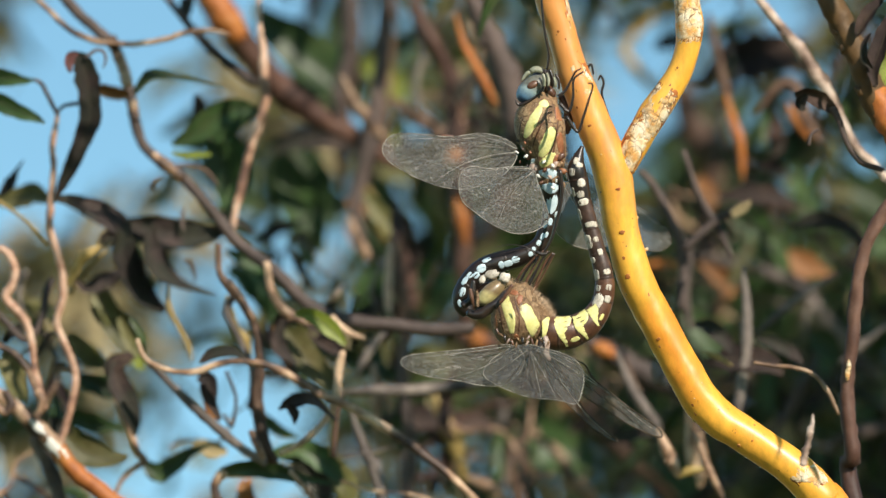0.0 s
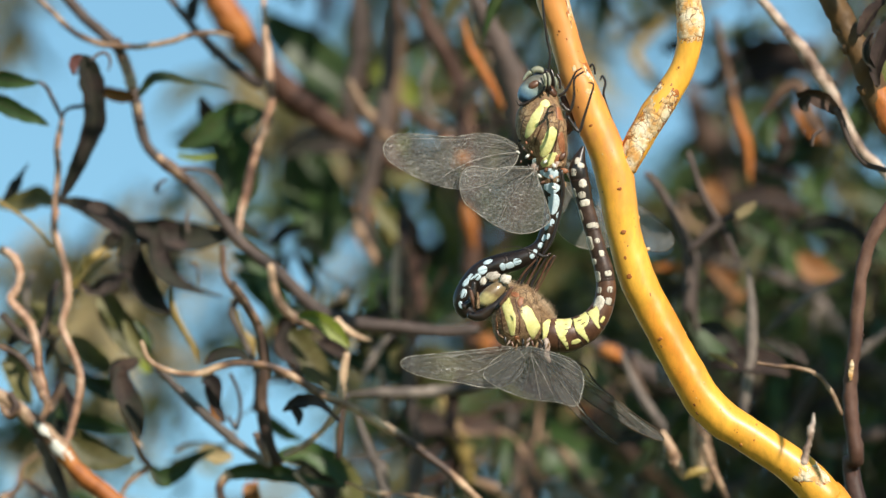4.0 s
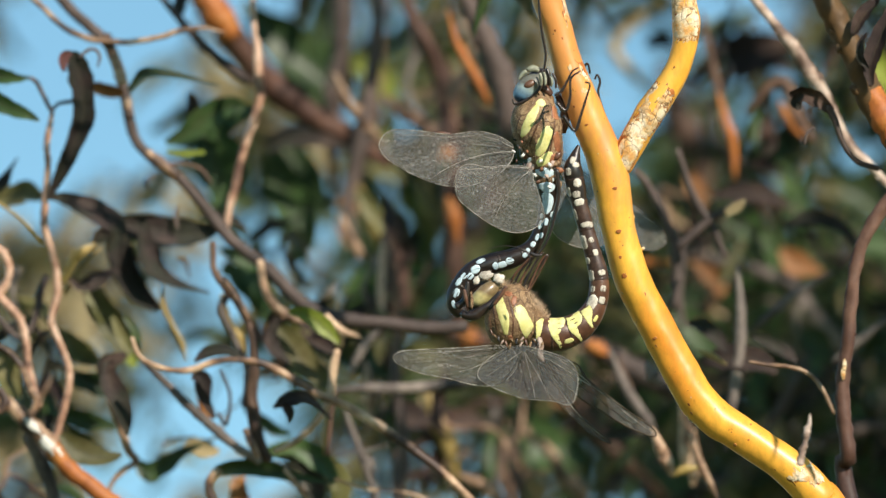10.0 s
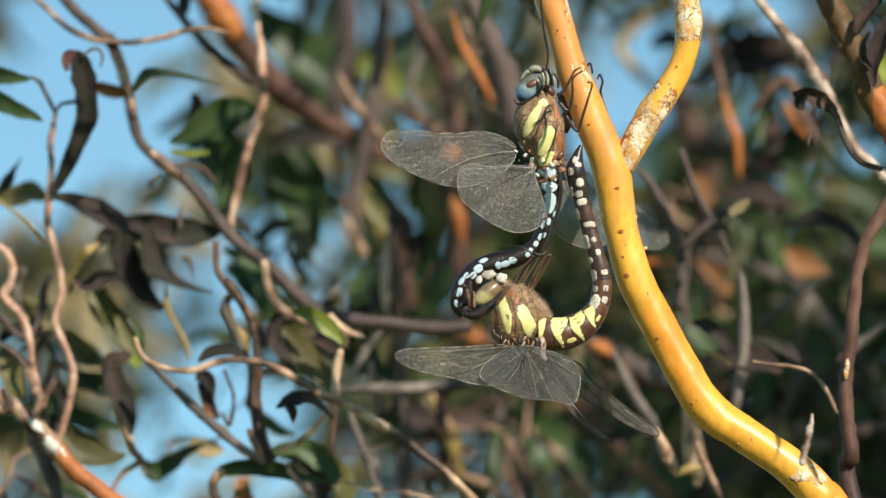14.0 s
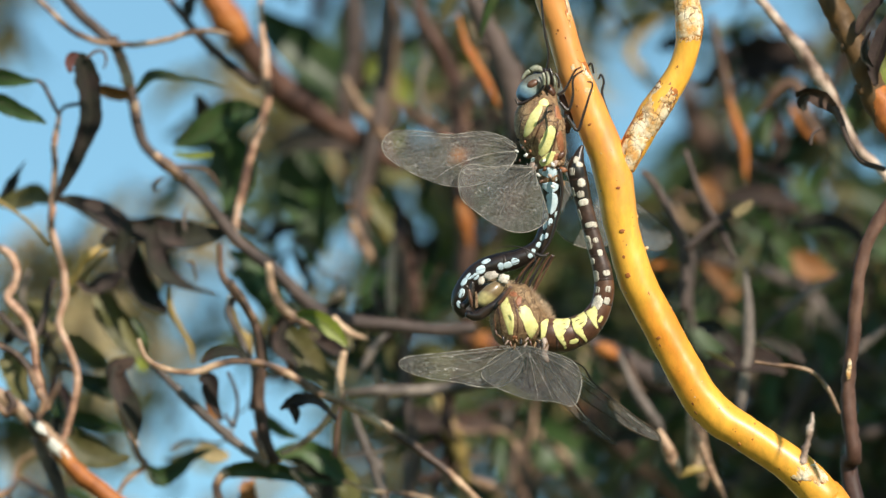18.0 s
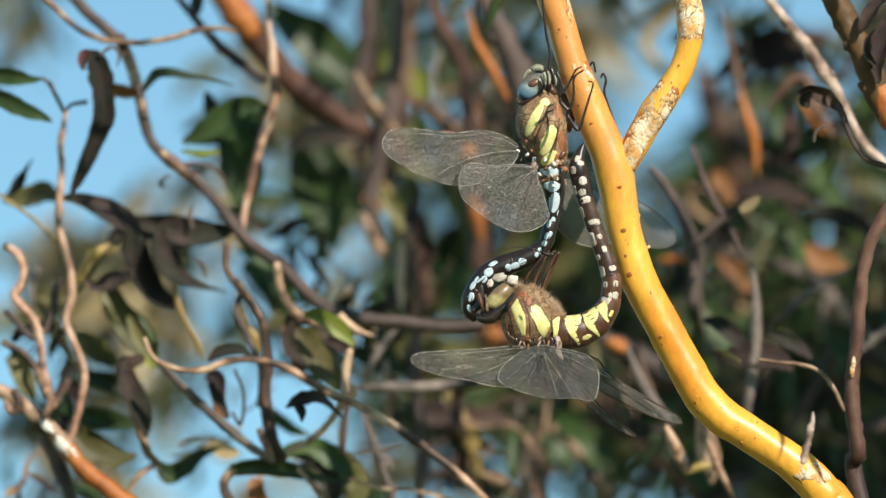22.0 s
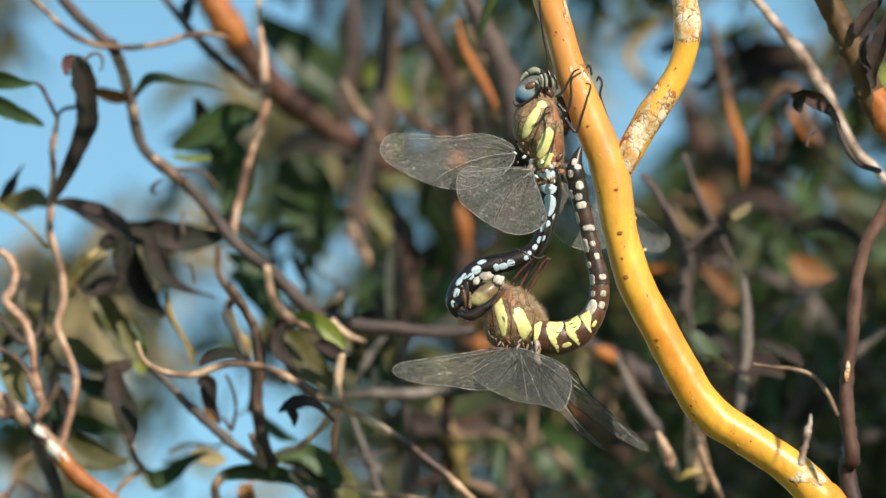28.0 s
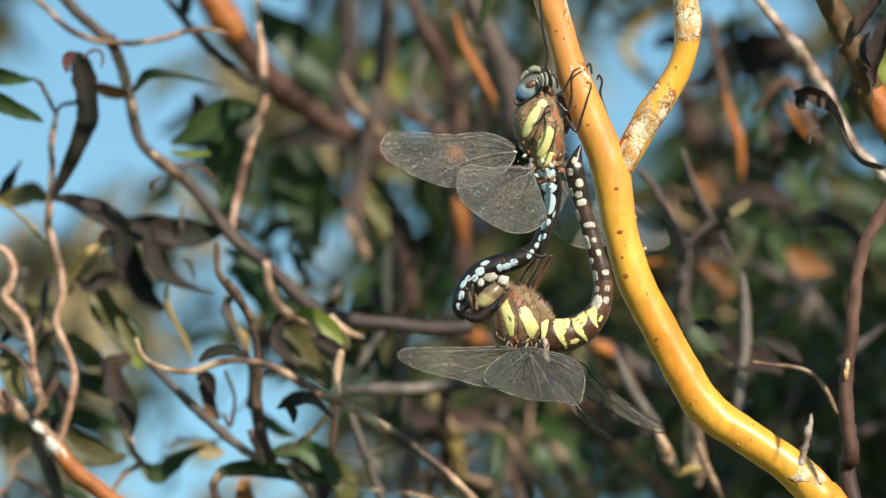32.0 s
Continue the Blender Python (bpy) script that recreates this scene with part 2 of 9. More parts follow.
RIB = surface("leaf_rib", [(0.3, (0.03, 0.025, 0.015)), (0.7, (0.07, 0.055, 0.03))], 200, 0.6, 4, 0.3, 0.0, vary=0.3)
CHITIN_BLACK = surface("black_chitin", [(0.3, (0.012, 0.009, 0.008)), (0.7, (0.035, 0.022, 0.016))], 500, 0.3, 4, 0.3, 0.2, 0.0001, gloss=0.6, vary=0.1)
CHITIN_DUSK = surface("dusky_brown_chitin", [(0.3, (0.035, 0.02, 0.016)), (0.55, (0.07, 0.04, 0.03)), (0.75, (0.12, 0.075, 0.055))], 420, 0.36, 4, 0.5, 0.3, 0.0001, gloss=0.5, vary=0.1)
CHITIN_BROWN = surface("brown_chitin", [(0.3, (0.07, 0.03, 0.018)), (0.55, (0.12, 0.055, 0.03)), (0.75, (0.17, 0.085, 0.045))], 420, 0.36, 4, 0.4, 0.3, 0.0001, gloss=0.5, vary=0.1)
THORAX_BROWN = surface("downy_brown_thorax", [(0.3, (0.18, 0.105, 0.055)), (0.5, (0.33, 0.21, 0.11)), (0.72, (0.46, 0.32, 0.18))], 380, 0.6, 5, 0.8, 0.9, 0.0003, gloss=0.35, vary=0.1)
THORAX_RUST = surface("rust_chitin", [(0.3, (0.20, 0.07, 0.03)), (0.6, (0.36, 0.15, 0.07))], 500, 0.45, 4, 0.4, 0.3, 0.0001, vary=0.15)
marked(THORAX_BROWN, (0.07, 0.035, 0.018), 480, 0.10, 0.75, 1.6)
marked(THORAX_BROWN, (0.58, 0.46, 0.34), 900, 0.22, 0.6, 1.0, "F1", 0)
SPOT_YELLOW = surface("yellow_marking", [(0.3, (0.66, 0.62, 0.20)), (0.6, (0.80, 0.76, 0.33)), (0.8, (0.72, 0.72, 0.40))], 450, 0.45, 4, 0.2, 0.2, 0.0001, vary=0.06)
SPOT_WHITE = surface("white_marking", [(0.3, (0.60, 0.60, 0.55)), (0.6, (0.78, 0.76, 0.68)), (0.8, (0.70, 0.74, 0.74))], 500, 0.4, 4, 0.25, 0.2, 0.0001, vary=0.08)
SPOT_BUFF = surface("buff_white_marking", [(0.3, (0.36, 0.31, 0.25)), (0.5, (0.58, 0.53, 0.44)), (0.75, (0.70, 0.67, 0.58))], 620, 0.45, 4, 0.5, 0.3, 0.0001, vary=0.18)
SPOT_PINK = surface("pinkish_plate", [(0.3, (0.34, 0.23, 0.18)), (0.6, (0.50, 0.39, 0.32)), (0.8, (0.60, 0.50, 0.43))], 480, 0.5, 4, 0.35, 0.3, 0.0001, vary=0.1)
FACE_GREY = surface("grey_green_face", [(0.3, (0.16, 0.17, 0.11)), (0.6, (0.34, 0.35, 0.26)), (0.8, (0.46, 0.46, 0.36))], 480, 0.45, 4, 0.4, 0.3, 0.0001, vary=0.1)
SPOT_BLUE = surface("pale_blue_marking", [(0.3, (0.44, 0.58, 0.66)), (0.6, (0.60, 0.73, 0.78)), (0.8, (0.70, 0.78, 0.78))], 450, 0.4, 4, 0.25, 0.2, 0.0001, vary=0.08)


def eye_of(name, low, high, band):
    """A compound eye: colour runs across it, with dark pupils and a wet gloss."""
    m = bpy.data.materials.new(name)
    m.use_nodes = True
    nt = m.node_tree
    p = nt.nodes["Principled BSDF"]
    tc = nt.nodes.new("ShaderNodeTexCoord")
    sp = nt.nodes.new("ShaderNodeSeparateXYZ")
    nt.links.new(tc.outputs["Object"], sp.inputs[0])
    ad = nt.nodes.new("ShaderNodeMath")
    ad.operation = "MULTIPLY_ADD"
    ad.inputs[1].default_value = 0.45
    nt.links.new(sp.outputs[0], ad.inputs[0])
    nt.links.new(sp.outputs[2], ad.inputs[2])
    mr = nt.nodes.new("ShaderNodeMapRange")
    mr.inputs["From Min"].default_value, mr.inputs["From Max"].default_value = -0.0036, 0.0021
    nt.links.new(ad.outputs[0], mr.inputs[0])
    col = ramp(nt, mr.outputs[0], [(0.02, (low[0] * 0.3, low[1] * 0.3, low[2] * 0.4)), (0.14, low), (0.46, band), (0.64, high)])
    col = mixed(nt, 0.3, col, mixed(nt, 1.0, col, ramp(nt, noise_of(nt, 900, 4, 0.6), [(0.35, (0.25, 0.22, 0.2)), (0.6, (1.1, 1.1, 1.1))]), "MULTIPLY"))
    nt.links.new(col, p.inputs["Base Color"])
    p.inputs["Roughness"].default_value, p.inputs["Coat Weight"].default_value, p.inputs["Coat Roughness"].default_value = 0.38, 0.3, 0.15
    nt.links.new(bumped(nt, noise_of(nt, 5000, kind="F1"), 0.15, 0.00003), p.inputs["Normal"])
    return m


HAIR = surface("buff_hair", [(0.3, (0.42, 0.28, 0.16)), (0.7, (0.62, 0.45, 0.29))], 300, 0.6, 3, 0.3, 0.0, vary=0.2)
EYE_BLUE = eye_of("blue_compound_eye", (0.12, 0.25, 0.40), (0.16, 0.16, 0.13), (0.29, 0.37, 0.36))
EYE_BROWN = eye_of("brown_compound_eye", (0.55, 0.50, 0.22), (0.22, 0.15, 0.07), (0.48, 0.40, 0.17))
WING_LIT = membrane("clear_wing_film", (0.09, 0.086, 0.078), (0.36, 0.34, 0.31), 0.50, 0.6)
WING_SMOKY = membrane("smoky_wing_film", (0.062, 0.058, 0.052), (0.26, 0.245, 0.22), 0.54, 0.6)
VEIN = surface("wing_vein", [(0.3, (0.03, 0.022, 0.015)), (0.7, (0.10, 0.075, 0.045))], 400, 0.4, 3, 0.3, 0.0, vary=0.1)
VEIN_PALE = surface("pale_wing_vein", [(0.33, (0.08, 0.07, 0.055)), (0.6, (0.42, 0.39, 0.33))], 400, 0.4, 3, 0.3, 0.0, vary=0.1)
GRASS = surface("meadow_grass", [(0.3, (0.05, 0.07, 0.02)), (0.5, (0.11, 0.12, 0.04)), (0.72, (0.22, 0.19, 0.09))], 3, 0.9, 14, 0.6, 0.5, 0.02, vary=0.0)


# ---- mesh helpers ----
PLACE = {}


def W(p):
    """A point of the plan, in millimetres from C, as a place in the world."""
    return C + Vector(p[:3]) * MM


def spline(pts, per=6):
    p = np.array(pts, float)
    e = np.vstack([2 * p[0] - p[1], p, 2 * p[-1] - p[-2]])
    out = []
    for i in range(1, len(e) - 2):
        a, b, c, d = e[i - 1:i + 3]
        for k in range(per):
            t = k / per
            out.append(0.5 * (2 * b + (c - a) * t + (2 * a - 5 * b + 4 * c - d) * t * t + (3 * b - a - 3 * c + d) * t ** 3))
    out.append(p[-1])
    return np.array(out)


def frames_of(p):
    """Tangent, the normal nearest to the open side of the thicket, and the cross direction, along a curve."""
    t = np.gradient(p, axis=0)
    t /= np.linalg.norm(t, axis=1)[:, None] + 1e-12
    face = -np.array(FWD)
    n = face - (t @ face)[:, None] * t
    n /= np.linalg.norm(n, axis=1)[:, None] + 1e-9
    return t, n, np.cross(t, n)


def thing(name, at, label, category, group="", kind=""):
    ob = new(name)
    ob.empty_display_size = 0.01
    ob.location = W(at)
    PLACE[ob.name] = W(at)
    return tagged(ob, label, category, group, kind)


def part(name, verts, faces, material, parent, label="", origin=None, smooth=True, flat_scale=MM):
    """One mesh under a thing or a part; verts in millimetres of the plan."""
    o = Vector(origin[:3]) if origin is not None else (PLACE[parent.name] - C) / MM
    me = bpy.data.meshes.new(name)
    v = (np.array(verts, float)[:, :3] - np.array(o)) * MM
    me.from_pydata(v.tolist(), [], faces)
    me.polygons.foreach_set("use_smooth", [smooth] * len(me.polygons))
    me.materials.append(material)
    ob = new(name, me)
    ob.parent = parent
    ob.location = W(o) - PLACE[parent.name]
    PLACE[ob.name] = W(o)
    if label:
        ob["label"] = label
    return ob


def tube(pts, sides=10, per=6, wobble=0.0, freq=0.25, dome=0.5):
    s = spline(pts, per)
    p, r = s[:, :3], np.maximum(s[:, 3], 0.03)
    t, n, b = frames_of(p)
    ang = np.linspace(0, 2 * math.pi, sides, endpoint=False)
    verts, faces = [], []
    for i in range(len(p)):
        for a in ang:
            way = math.cos(a) * n[i] + math.sin(a) * b[i]
            rr = r[i]
            if wobble:
                q = Vector(p[i] * freq + way * 0.9)
                rr *= 1 + wobble * (noise.noise(q) + 0.5 * noise.noise(q * 2.7))
            verts.append(p[i] + way * rr)
    for i in range(len(p) - 1):
        for k in range(sides):
            k2 = (k + 1) % sides
            faces.append((i * sides + k, i * sides + k2, (i + 1) * sides + k2, (i + 1) * sides + k))
    verts.append(p[0] - t[0] * r[0] * dome)
    verts.append(p[-1] + t[-1] * r[-1] * dome)
    e0, e1, last = len(verts) - 2, len(verts) - 1, (len(p) - 1) * sides
    for k in range(sides):
        k2 = (k + 1) % sides
        faces.append((e0, k2, k))
        faces.append((e1, last + k, last + k2))
    return verts, faces


def patch(pts, u, side, length, width, lift=0.06, ragged=0.0, seed=0, per=16, rings=3, around=18, bow=0.0, box=1.0):
    """A marking or flake that lies on a tube: u along it, side across it (-1 to 1), half length and half width in mm."""
    s = spline(pts, per)
    p, r = s[:, :3], s[:, 3]
    t, n, b = frames_of(p)
    run = np.concatenate([[0], np.cumsum(np.linalg.norm(np.diff(p, axis=0), axis=1))])
    at = np.interp(u * (len(p) - 1), np.arange(len(p)), run)
    mid = math.asin(max(-1, min(1, side)))

    def on(l, w, h):
        x = np.interp(at + l, run, np.arange(len(p)))
        i = min(int(x), len(p) - 2)
        f = x - i
        rr = r[i] * (1 - f) + r[i + 1] * f
        a = mid + w / max(rr, 0.3)
        way = math.cos(a) * (n[i] * (1 - f) + n[i + 1] * f) + math.sin(a) * (b[i] * (1 - f) + b[i + 1] * f)
        return p[i] * (1 - f) + p[i + 1] * f + way * (rr + h)

    verts, faces = [on(0, 0, lift)], []
    for k in range(1, rings + 2):
        rho = min(k / rings, 1.0)
        for j in range(around):
            phi = 2 * math.pi * j / around
            g = rho * (1 + ragged * noise.noise(Vector((math.cos(phi) * 2.3, math.sin(phi) * 2.3, seed * 3.1 + 0.4 * rho))))
            h = lift
            if k > rings:
                h, g = min(-0.03, -lift), g * 1.02
            cx, cy = (math.copysign(abs(v) ** box, v) for v in (math.cos(phi), math.sin(phi)))
            verts.append(on(length * g * cx, width * g * cy + bow * g * g * cx ** 2, h))
    for j in range(around):
        faces.append((0, 1 + j, 1 + (j + 1) % around))
    for k in range(rings):
        for j in range(around):
            a, b2 = 1 + k * around + j, 1 + k * around + (j + 1) % around
            faces.append((a, a + around, b2 + around, b2))
    return verts, faces


def ribbon(pts, track, lift=0.03, per=16):
    """A marking that runs over a tube: rows of (u, side, half width in mm)."""
    s = spline(pts, per)
    t, n, b = frames_of(s[:, :3])
    axis, ways, places, steps = [], [], [], []
    for u, side, hw in spline(track, 6):
        x = min(max(u, 0), 1) * (len(s) - 1)
        i = min(int(x), len(s) - 2)
        f = x - i
        a = math.asin(max(-1, min(1, side)))
        way = math.cos(a) * n[i] + math.sin(a) * b[i]
        axis.append((s[i] * (1 - f) + s[i + 1] * f, way, max(hw, 0.02)))
        ways.append(t[i]), places.append(x), steps.append(np.linalg.norm(s[i + 1, :3] - s[i, :3]))
    mid = np.array([p[:3] + w * (p[3] + lift) for p, w, h in axis])
    run = np.gradient(mid, axis=0)
    verts, faces, cols = [], [], (-1.05, -0.92, -0.5, 0, 0.5, 0.92, 1.05)
    for k, (p, w, h) in enumerate(axis):
        across = np.cross(run[k], w)
        across /= np.linalg.norm(across) + 1e-9
        edge = 1 + 0.08 * noise.noise(Vector((k * 0.5, h, p[0] * 0.1)))
        for c in cols:
            q = mid[k] + across * c * h * edge
            out = q - p[:3]
            along = out @ ways[k]
            x = min(max(places[k] + along / steps[k], 0), len(s) - 1.001)
            i = int(x)
            core = s[i] * (1 - x + i) + s[i + 1] * (x - i)
            out = q - core[:3]
            drop = -0.04 if abs(c) > 1 or k in (0, len(axis) - 1) else lift
            verts.append(core[:3] + out / (np.linalg.norm(out) + 1e-9) * (core[3] + drop))
    m = len(cols)
    for k in range(len(axis) - 1):
        for c in range(m - 1):
            a = k * m + c
            faces.append((a, a + m, a + m + 1, a + 1))
    return verts, faces


def ball(centre, radii, turn=(0, 0, 0), seg=20, rings=12, lumps=0.0):
    m = Euler([radians(a) for a in turn]).to_matrix()
    verts, faces = [], []
    for i in range(rings + 1):
        th = math.pi * i / rings
        for j in range(seg):
            ph = 2 * math.pi * j / seg
            d = Vector((math.sin(th) * math.cos(ph), math.sin(th) * math.sin(ph), math.cos(th)))
            k = 1 + lumps * noise.noise(d * 2.2 + Vector(centre[:3]) * 0.3)
            verts.append(Vector(centre[:3]) + m @ Vector((d.x * radii[0] * k, d.y * radii[1] * k, d.z * radii[2] * k)))
    for i in range(rings):
        for j in range(seg):
            j2 = (j + 1) % seg
            faces.append((i * seg + j, i * seg + j2, (i + 1) * seg + j2, (i + 1) * seg + j))
    return verts, faces


def blade(pts, roll=(0, 0), fold=0.25, per=7, wavy=0.18, seed=0):
    """A leaf: the midrib's points with half widths, rolled about the midrib and folded along it."""
    s = spline(pts, per)
    p, hw = s[:, :3], np.maximum(s[:, 3], 0.05)
    t, n, b = frames_of(p)
    cols = (-1, -0.62, -0.28, 0, 0.28, 0.62, 1)
    top, low = [], []
    for i in range(len(p)):
        a = radians(roll[0] + (roll[1] - roll[0]) * i / (len(p) - 1))
        w = math.cos(a) * b[i] + math.sin(a) * n[i]
        up = math.cos(a) * n[i] - math.sin(a) * b[i]
        for c in cols:
            k = 1 + wavy * noise.noise(Vector((i * 0.33, c * 1.7, seed * 5.3)))
            lift = fold * abs(c) ** 1.4 * hw[i] + wavy * hw[i] * 0.8 * c * c * noise.noise(Vector((i * 0.4, c, seed * 7.7 + 3)))
            q = p[i] + w * c * hw[i] * k + up * lift
            top.append(q)
            low.append(q - up * (0.14 if abs(c) < 1 else 0.02))
    m, f = len(cols), []
    for i in range(len(p) - 1):
        for c in range(m - 1):
            a = i * m + c
            f.append((a, a + 1, a + m + 1, a + m))
            o = len(top)
            f.append((o + a, o + a + m, o + a + m + 1, o + a + 1))
    return top + low, f


SEED = [0]


def stem(parent, pts, material, name="stem", label="", sides=10, wobble=0.24):
    return part(name, *tube(pts, sides, 6, wobble, 0.4), material, parent, label)


def leaf(parent, pts, material, roll=(0, 30), fold=0.3, label=""):
    SEED[0] += 1
    ob = part("leaf", *blade(pts, roll, fold, seed=SEED[0]), material, parent, label)
    part("midrib", *tube([(*q[:3], 0.05 + 0.03 * q[3] ** 0.5) for q in pts], 6, 7), RIB, ob)
    return ob


def twig(pts, material, label, name="willow_twig", group="willow twigs", sides=10, wobble=0.26):
    tw = thing(name, pts[0], label, "twig", group)
    stem(tw, pts, material, sides=sides, wobble=wobble)
    s = spline(pts, 6)
    t, n, b = frames_of(s[:, :3])
    r = random.Random(round(abs(pts[0][0] * 7 + pts[0][2] * 3)))
    for k in range(min(5, 2 + len(pts) // 3)):
        i = r.randrange(3, len(s) - 2)
        side = b[i] * r.choice((-1, 1)) * r.uniform(0.6, 1) + n[i] * r.uniform(0, 0.7)
        q = max(0.28, s[i, 3] * r.uniform(0.3, 0.5))
        part("bud", *ball(s[i, :3] + side * s[i, 3] * 0.95, (q * 0.8, q * 0.8, q * 1.5), (0, r.uniform(-60, 60), 0), 7, 6, 0.3), material, tw)
    return tw


# ---- ground ----
def ground_sheet():
    n, size, verts, faces = 40, 600.0, [], []
    for i in range(n + 1):
        for j in range(n + 1):
            x, y = ((i / n) * 2 - 1), ((j / n) * 2 - 1)
            x, y = x * abs(x) * size, y * abs(y) * size
            verts.append((x, y, 0.05 * noise.noise(Vector((x * 0.3, y * 0.3, 0)))))
    for i in range(n):
        for j in range(n):
            a = i * (n + 1) + j
            faces.append((a, a + n + 1, a + n + 2, a + 1))
    me = bpy.data.meshes.new("ground")
    me.from_pydata(verts, [], faces)
    me.materials.append(GRASS)
    tagged(new("ground", me), "rough meadow ground with dry grass", "ground", kind="structure")


ground_sheet()

# ---- the golden branch ----
MAIN = [(20.8, -14.2, 56.9, 3.28), (22.2, -12.5, 50.1, 3.28), (24, -11.1, 44.4, 3.04), (25.6, -9.7, 38.7, 3.16), (27.7, -8.2, 33, 3.39), (30, -6.8, 27.4, 3.63), (32.4, -5.4, 21.7, 3.74), (34.6, -4, 16, 3.98), (35.6, -2.6, 10.3, 3.86), (36.5, -1.2, 4.7, 3.63), (38, 0.3, -1, 3.63), (39.9, 1.7, -6.7, 3.74), (42.8, 3.1, -12.4, 3.74), (46.1, 4.6, -18.3, 3.74), (49.4, 6.1, -24.3, 3.86), (52.7, 7.4, -29.6, 3.98), (56.6, 8.4, -33.7, 3.98), (61.8, 9.3, -37.1, 3.74), (67.6, 10.2, -40.8, 3.74), (73.5, 11.2, -45.1, 3.86), (77.7, 12.4, -49.6, 4.10), (82.6, 13.9, -55.8, 4.21)]
FORK = [(49.9, -14.2, 56.9, 2.69), (50.2, -12.5, 50.1, 2.57), (50.7, -11.4, 45.5, 2.93), (50.4, -10.2, 41, 2.57), (48.9, -9, 36.2, 2.57), (46.3, -8, 31.9, 2.81), (43.6, -7, 27.9, 3.04), (41.1, -6, 24, 2.93), (38.7, -5, 19.9, 2.81), (37.2, -4, 16, 2.11)]
branch = thing("willow_branch", MAIN[0], "golden-yellow forked willow branch with peeling grey bark patches", "branch")
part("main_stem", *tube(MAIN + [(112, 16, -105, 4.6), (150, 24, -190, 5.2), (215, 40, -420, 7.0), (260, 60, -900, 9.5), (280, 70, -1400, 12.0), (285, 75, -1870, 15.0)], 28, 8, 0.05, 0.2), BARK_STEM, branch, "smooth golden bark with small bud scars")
part("side_limb", *tube([(68, -40, 190, 2.2), (55, -29, 120, 2.5), (51, -20, 82, 2.65)] + FORK, 24, 8, 0.05, 0.15), BARK_GOLD, branch, "golden limb with rough grey bark rings")
for path, rows in ((FORK, [(0.10, -0.5, 3.2, 2.2), (0.17, -0.6, 2.6, 2.0), (0.11, 0.5, 3.0, 1.8), (0.60, 0.45, 2.4, 1.8), (0.75, -0.4, 2.6, 1.8), (0.80, 0.5, 2.4, 1.5), (0.9, 0.35, 2.2, 1.5), (0.208, 0.03, 3.51, 3.04), (0.278, 0.21, 1.87, 2.81), (0.139, 0.97, 1.87, 1.17), (0.653, 0.01, 3.04, 3.04), (0.708, 0.02, 2.11, 2.57), (0.590, -0.09, 1.64, 2.11), (0.847, 0.01, 2.11, 2.11), (0.931, -0.32, 3.04, 1.29), (0.264, -0.61, 0.94, 0.94)]),
                   (MAIN, [(0.176, -0.50, 2.57, 1.76), (0.193, -0.51, 1.40, 1.64), (0.062, -0.96, 3.04, 0.94), (0.092, -0.81, 2.34, 0.70), (0.902, -0.57, 1.99, 2.34), (0.923, -0.59, 1.64, 1.40), (0.902, 0.23, 1.40, 0.94), (0.179, 0.97, 1.64, 0.70)])):
    for k, (u, side, a, b) in enumerate(rows):
        for i in range(6):
            q = random.Random(k * 31 + i + len(path))
            f = (1.0, 0.86, 0.6, 0.5, 0.45, 0.4)[i]
            at = (u + q.uniform(-1, 1) * (1 - f) * a / 60, side + q.uniform(-0.9, 0.9) * (1 - f) * b / 2.4)
            part("bark_flake", *patch(path, *at, a * f * 1.2, b * f * 1.35, 0.005 + 0.004 * i, 0.6, i + 9 * k, rings=4, around=28, box=0.8), BARK_AMBER if not i else BARK_FLAKE, branch, "cracked pale peeling bark")
for k, (u, side, a, b) in enumerate([(0.366, -0.13, 0.82, 0.35), (0.438, 0.04, 0.94, 0.47), (0.509, 0.40, 0.94, 0.70), (0.610, 0.41, 0.82, 0.47), (0.812, 0.67, 0.70, 0.47), (0.479, 0.32, 0.59, 0.47), (0.256, 0.27, 0.70, 0.35), (0.815, -0.78, 0.47, 0.35), (0.878, 0.52, 0.59, 0.35)]):
    part("bud_scar", *patch(MAIN, u, side, b * 0.75, a * 0.6, 0.10, 0.45, k + 40, around=14), BARK_AMBER, branch, "rusty bud scar")
for k, p in enumerate([(52.4, 8.5, -33.9, 1.29), (60.4, 9.8, -39.4, 0.70), (46.5, 3, -12, 0.59), (49.1, 4.2, -16.9, 0.59), (39.8, -1.6, 6.4, 0.47), (41.8, 0, 0.1, 0.47), (44, 4.4, -17.8, 0.59), (80.3, 12.4, -49.6, 0.70), (35.3, -5.4, 21.7, 0.35)]):
    part("bud", *ball(p, (p[3] * 0.95, p[3] * 0.8, p[3] * 0.75), (0, 25 * k, 0), 10, 8, 0.5), BARK_FLAKE, branch, "small pale dried bud")
speck = random.Random(8)
for path, count in ((MAIN, 46), (FORK, 16)):
    for k in range(count):
        a = speck.uniform(0.07, 0.26)
        part("bark_speck", *patch(path, speck.uniform(0.04, 0.97), speck.uniform(-0.85, 0.85), a * speck.uniform(0.6, 1.6), a, 0.012, 0.6, k + 60, rings=2, around=12), speck.choice((BARK_AMBER, BARK_AMBER, BARK_AMBER, BARK_RED, BARK_FLAKE)), branch, "small rusty speck in the bark")
part("dead_spur", *tube([(72.5, -23.6, -50.8, 0.91), (72.8, -24, -49.2, 0.69), (73.1, -24.3, -47.8, 0.80), (73.6, -24.7, -46.1, 0.57), (73.9, -25.2, -44.4, 0.69), (74.3, -25.6, -42.8, 0.46), (74.5, -26, -40.9, 0.23)], 12, 8, 0.45, 1.6), BARK_PALE, branch, "short dead grey spur")


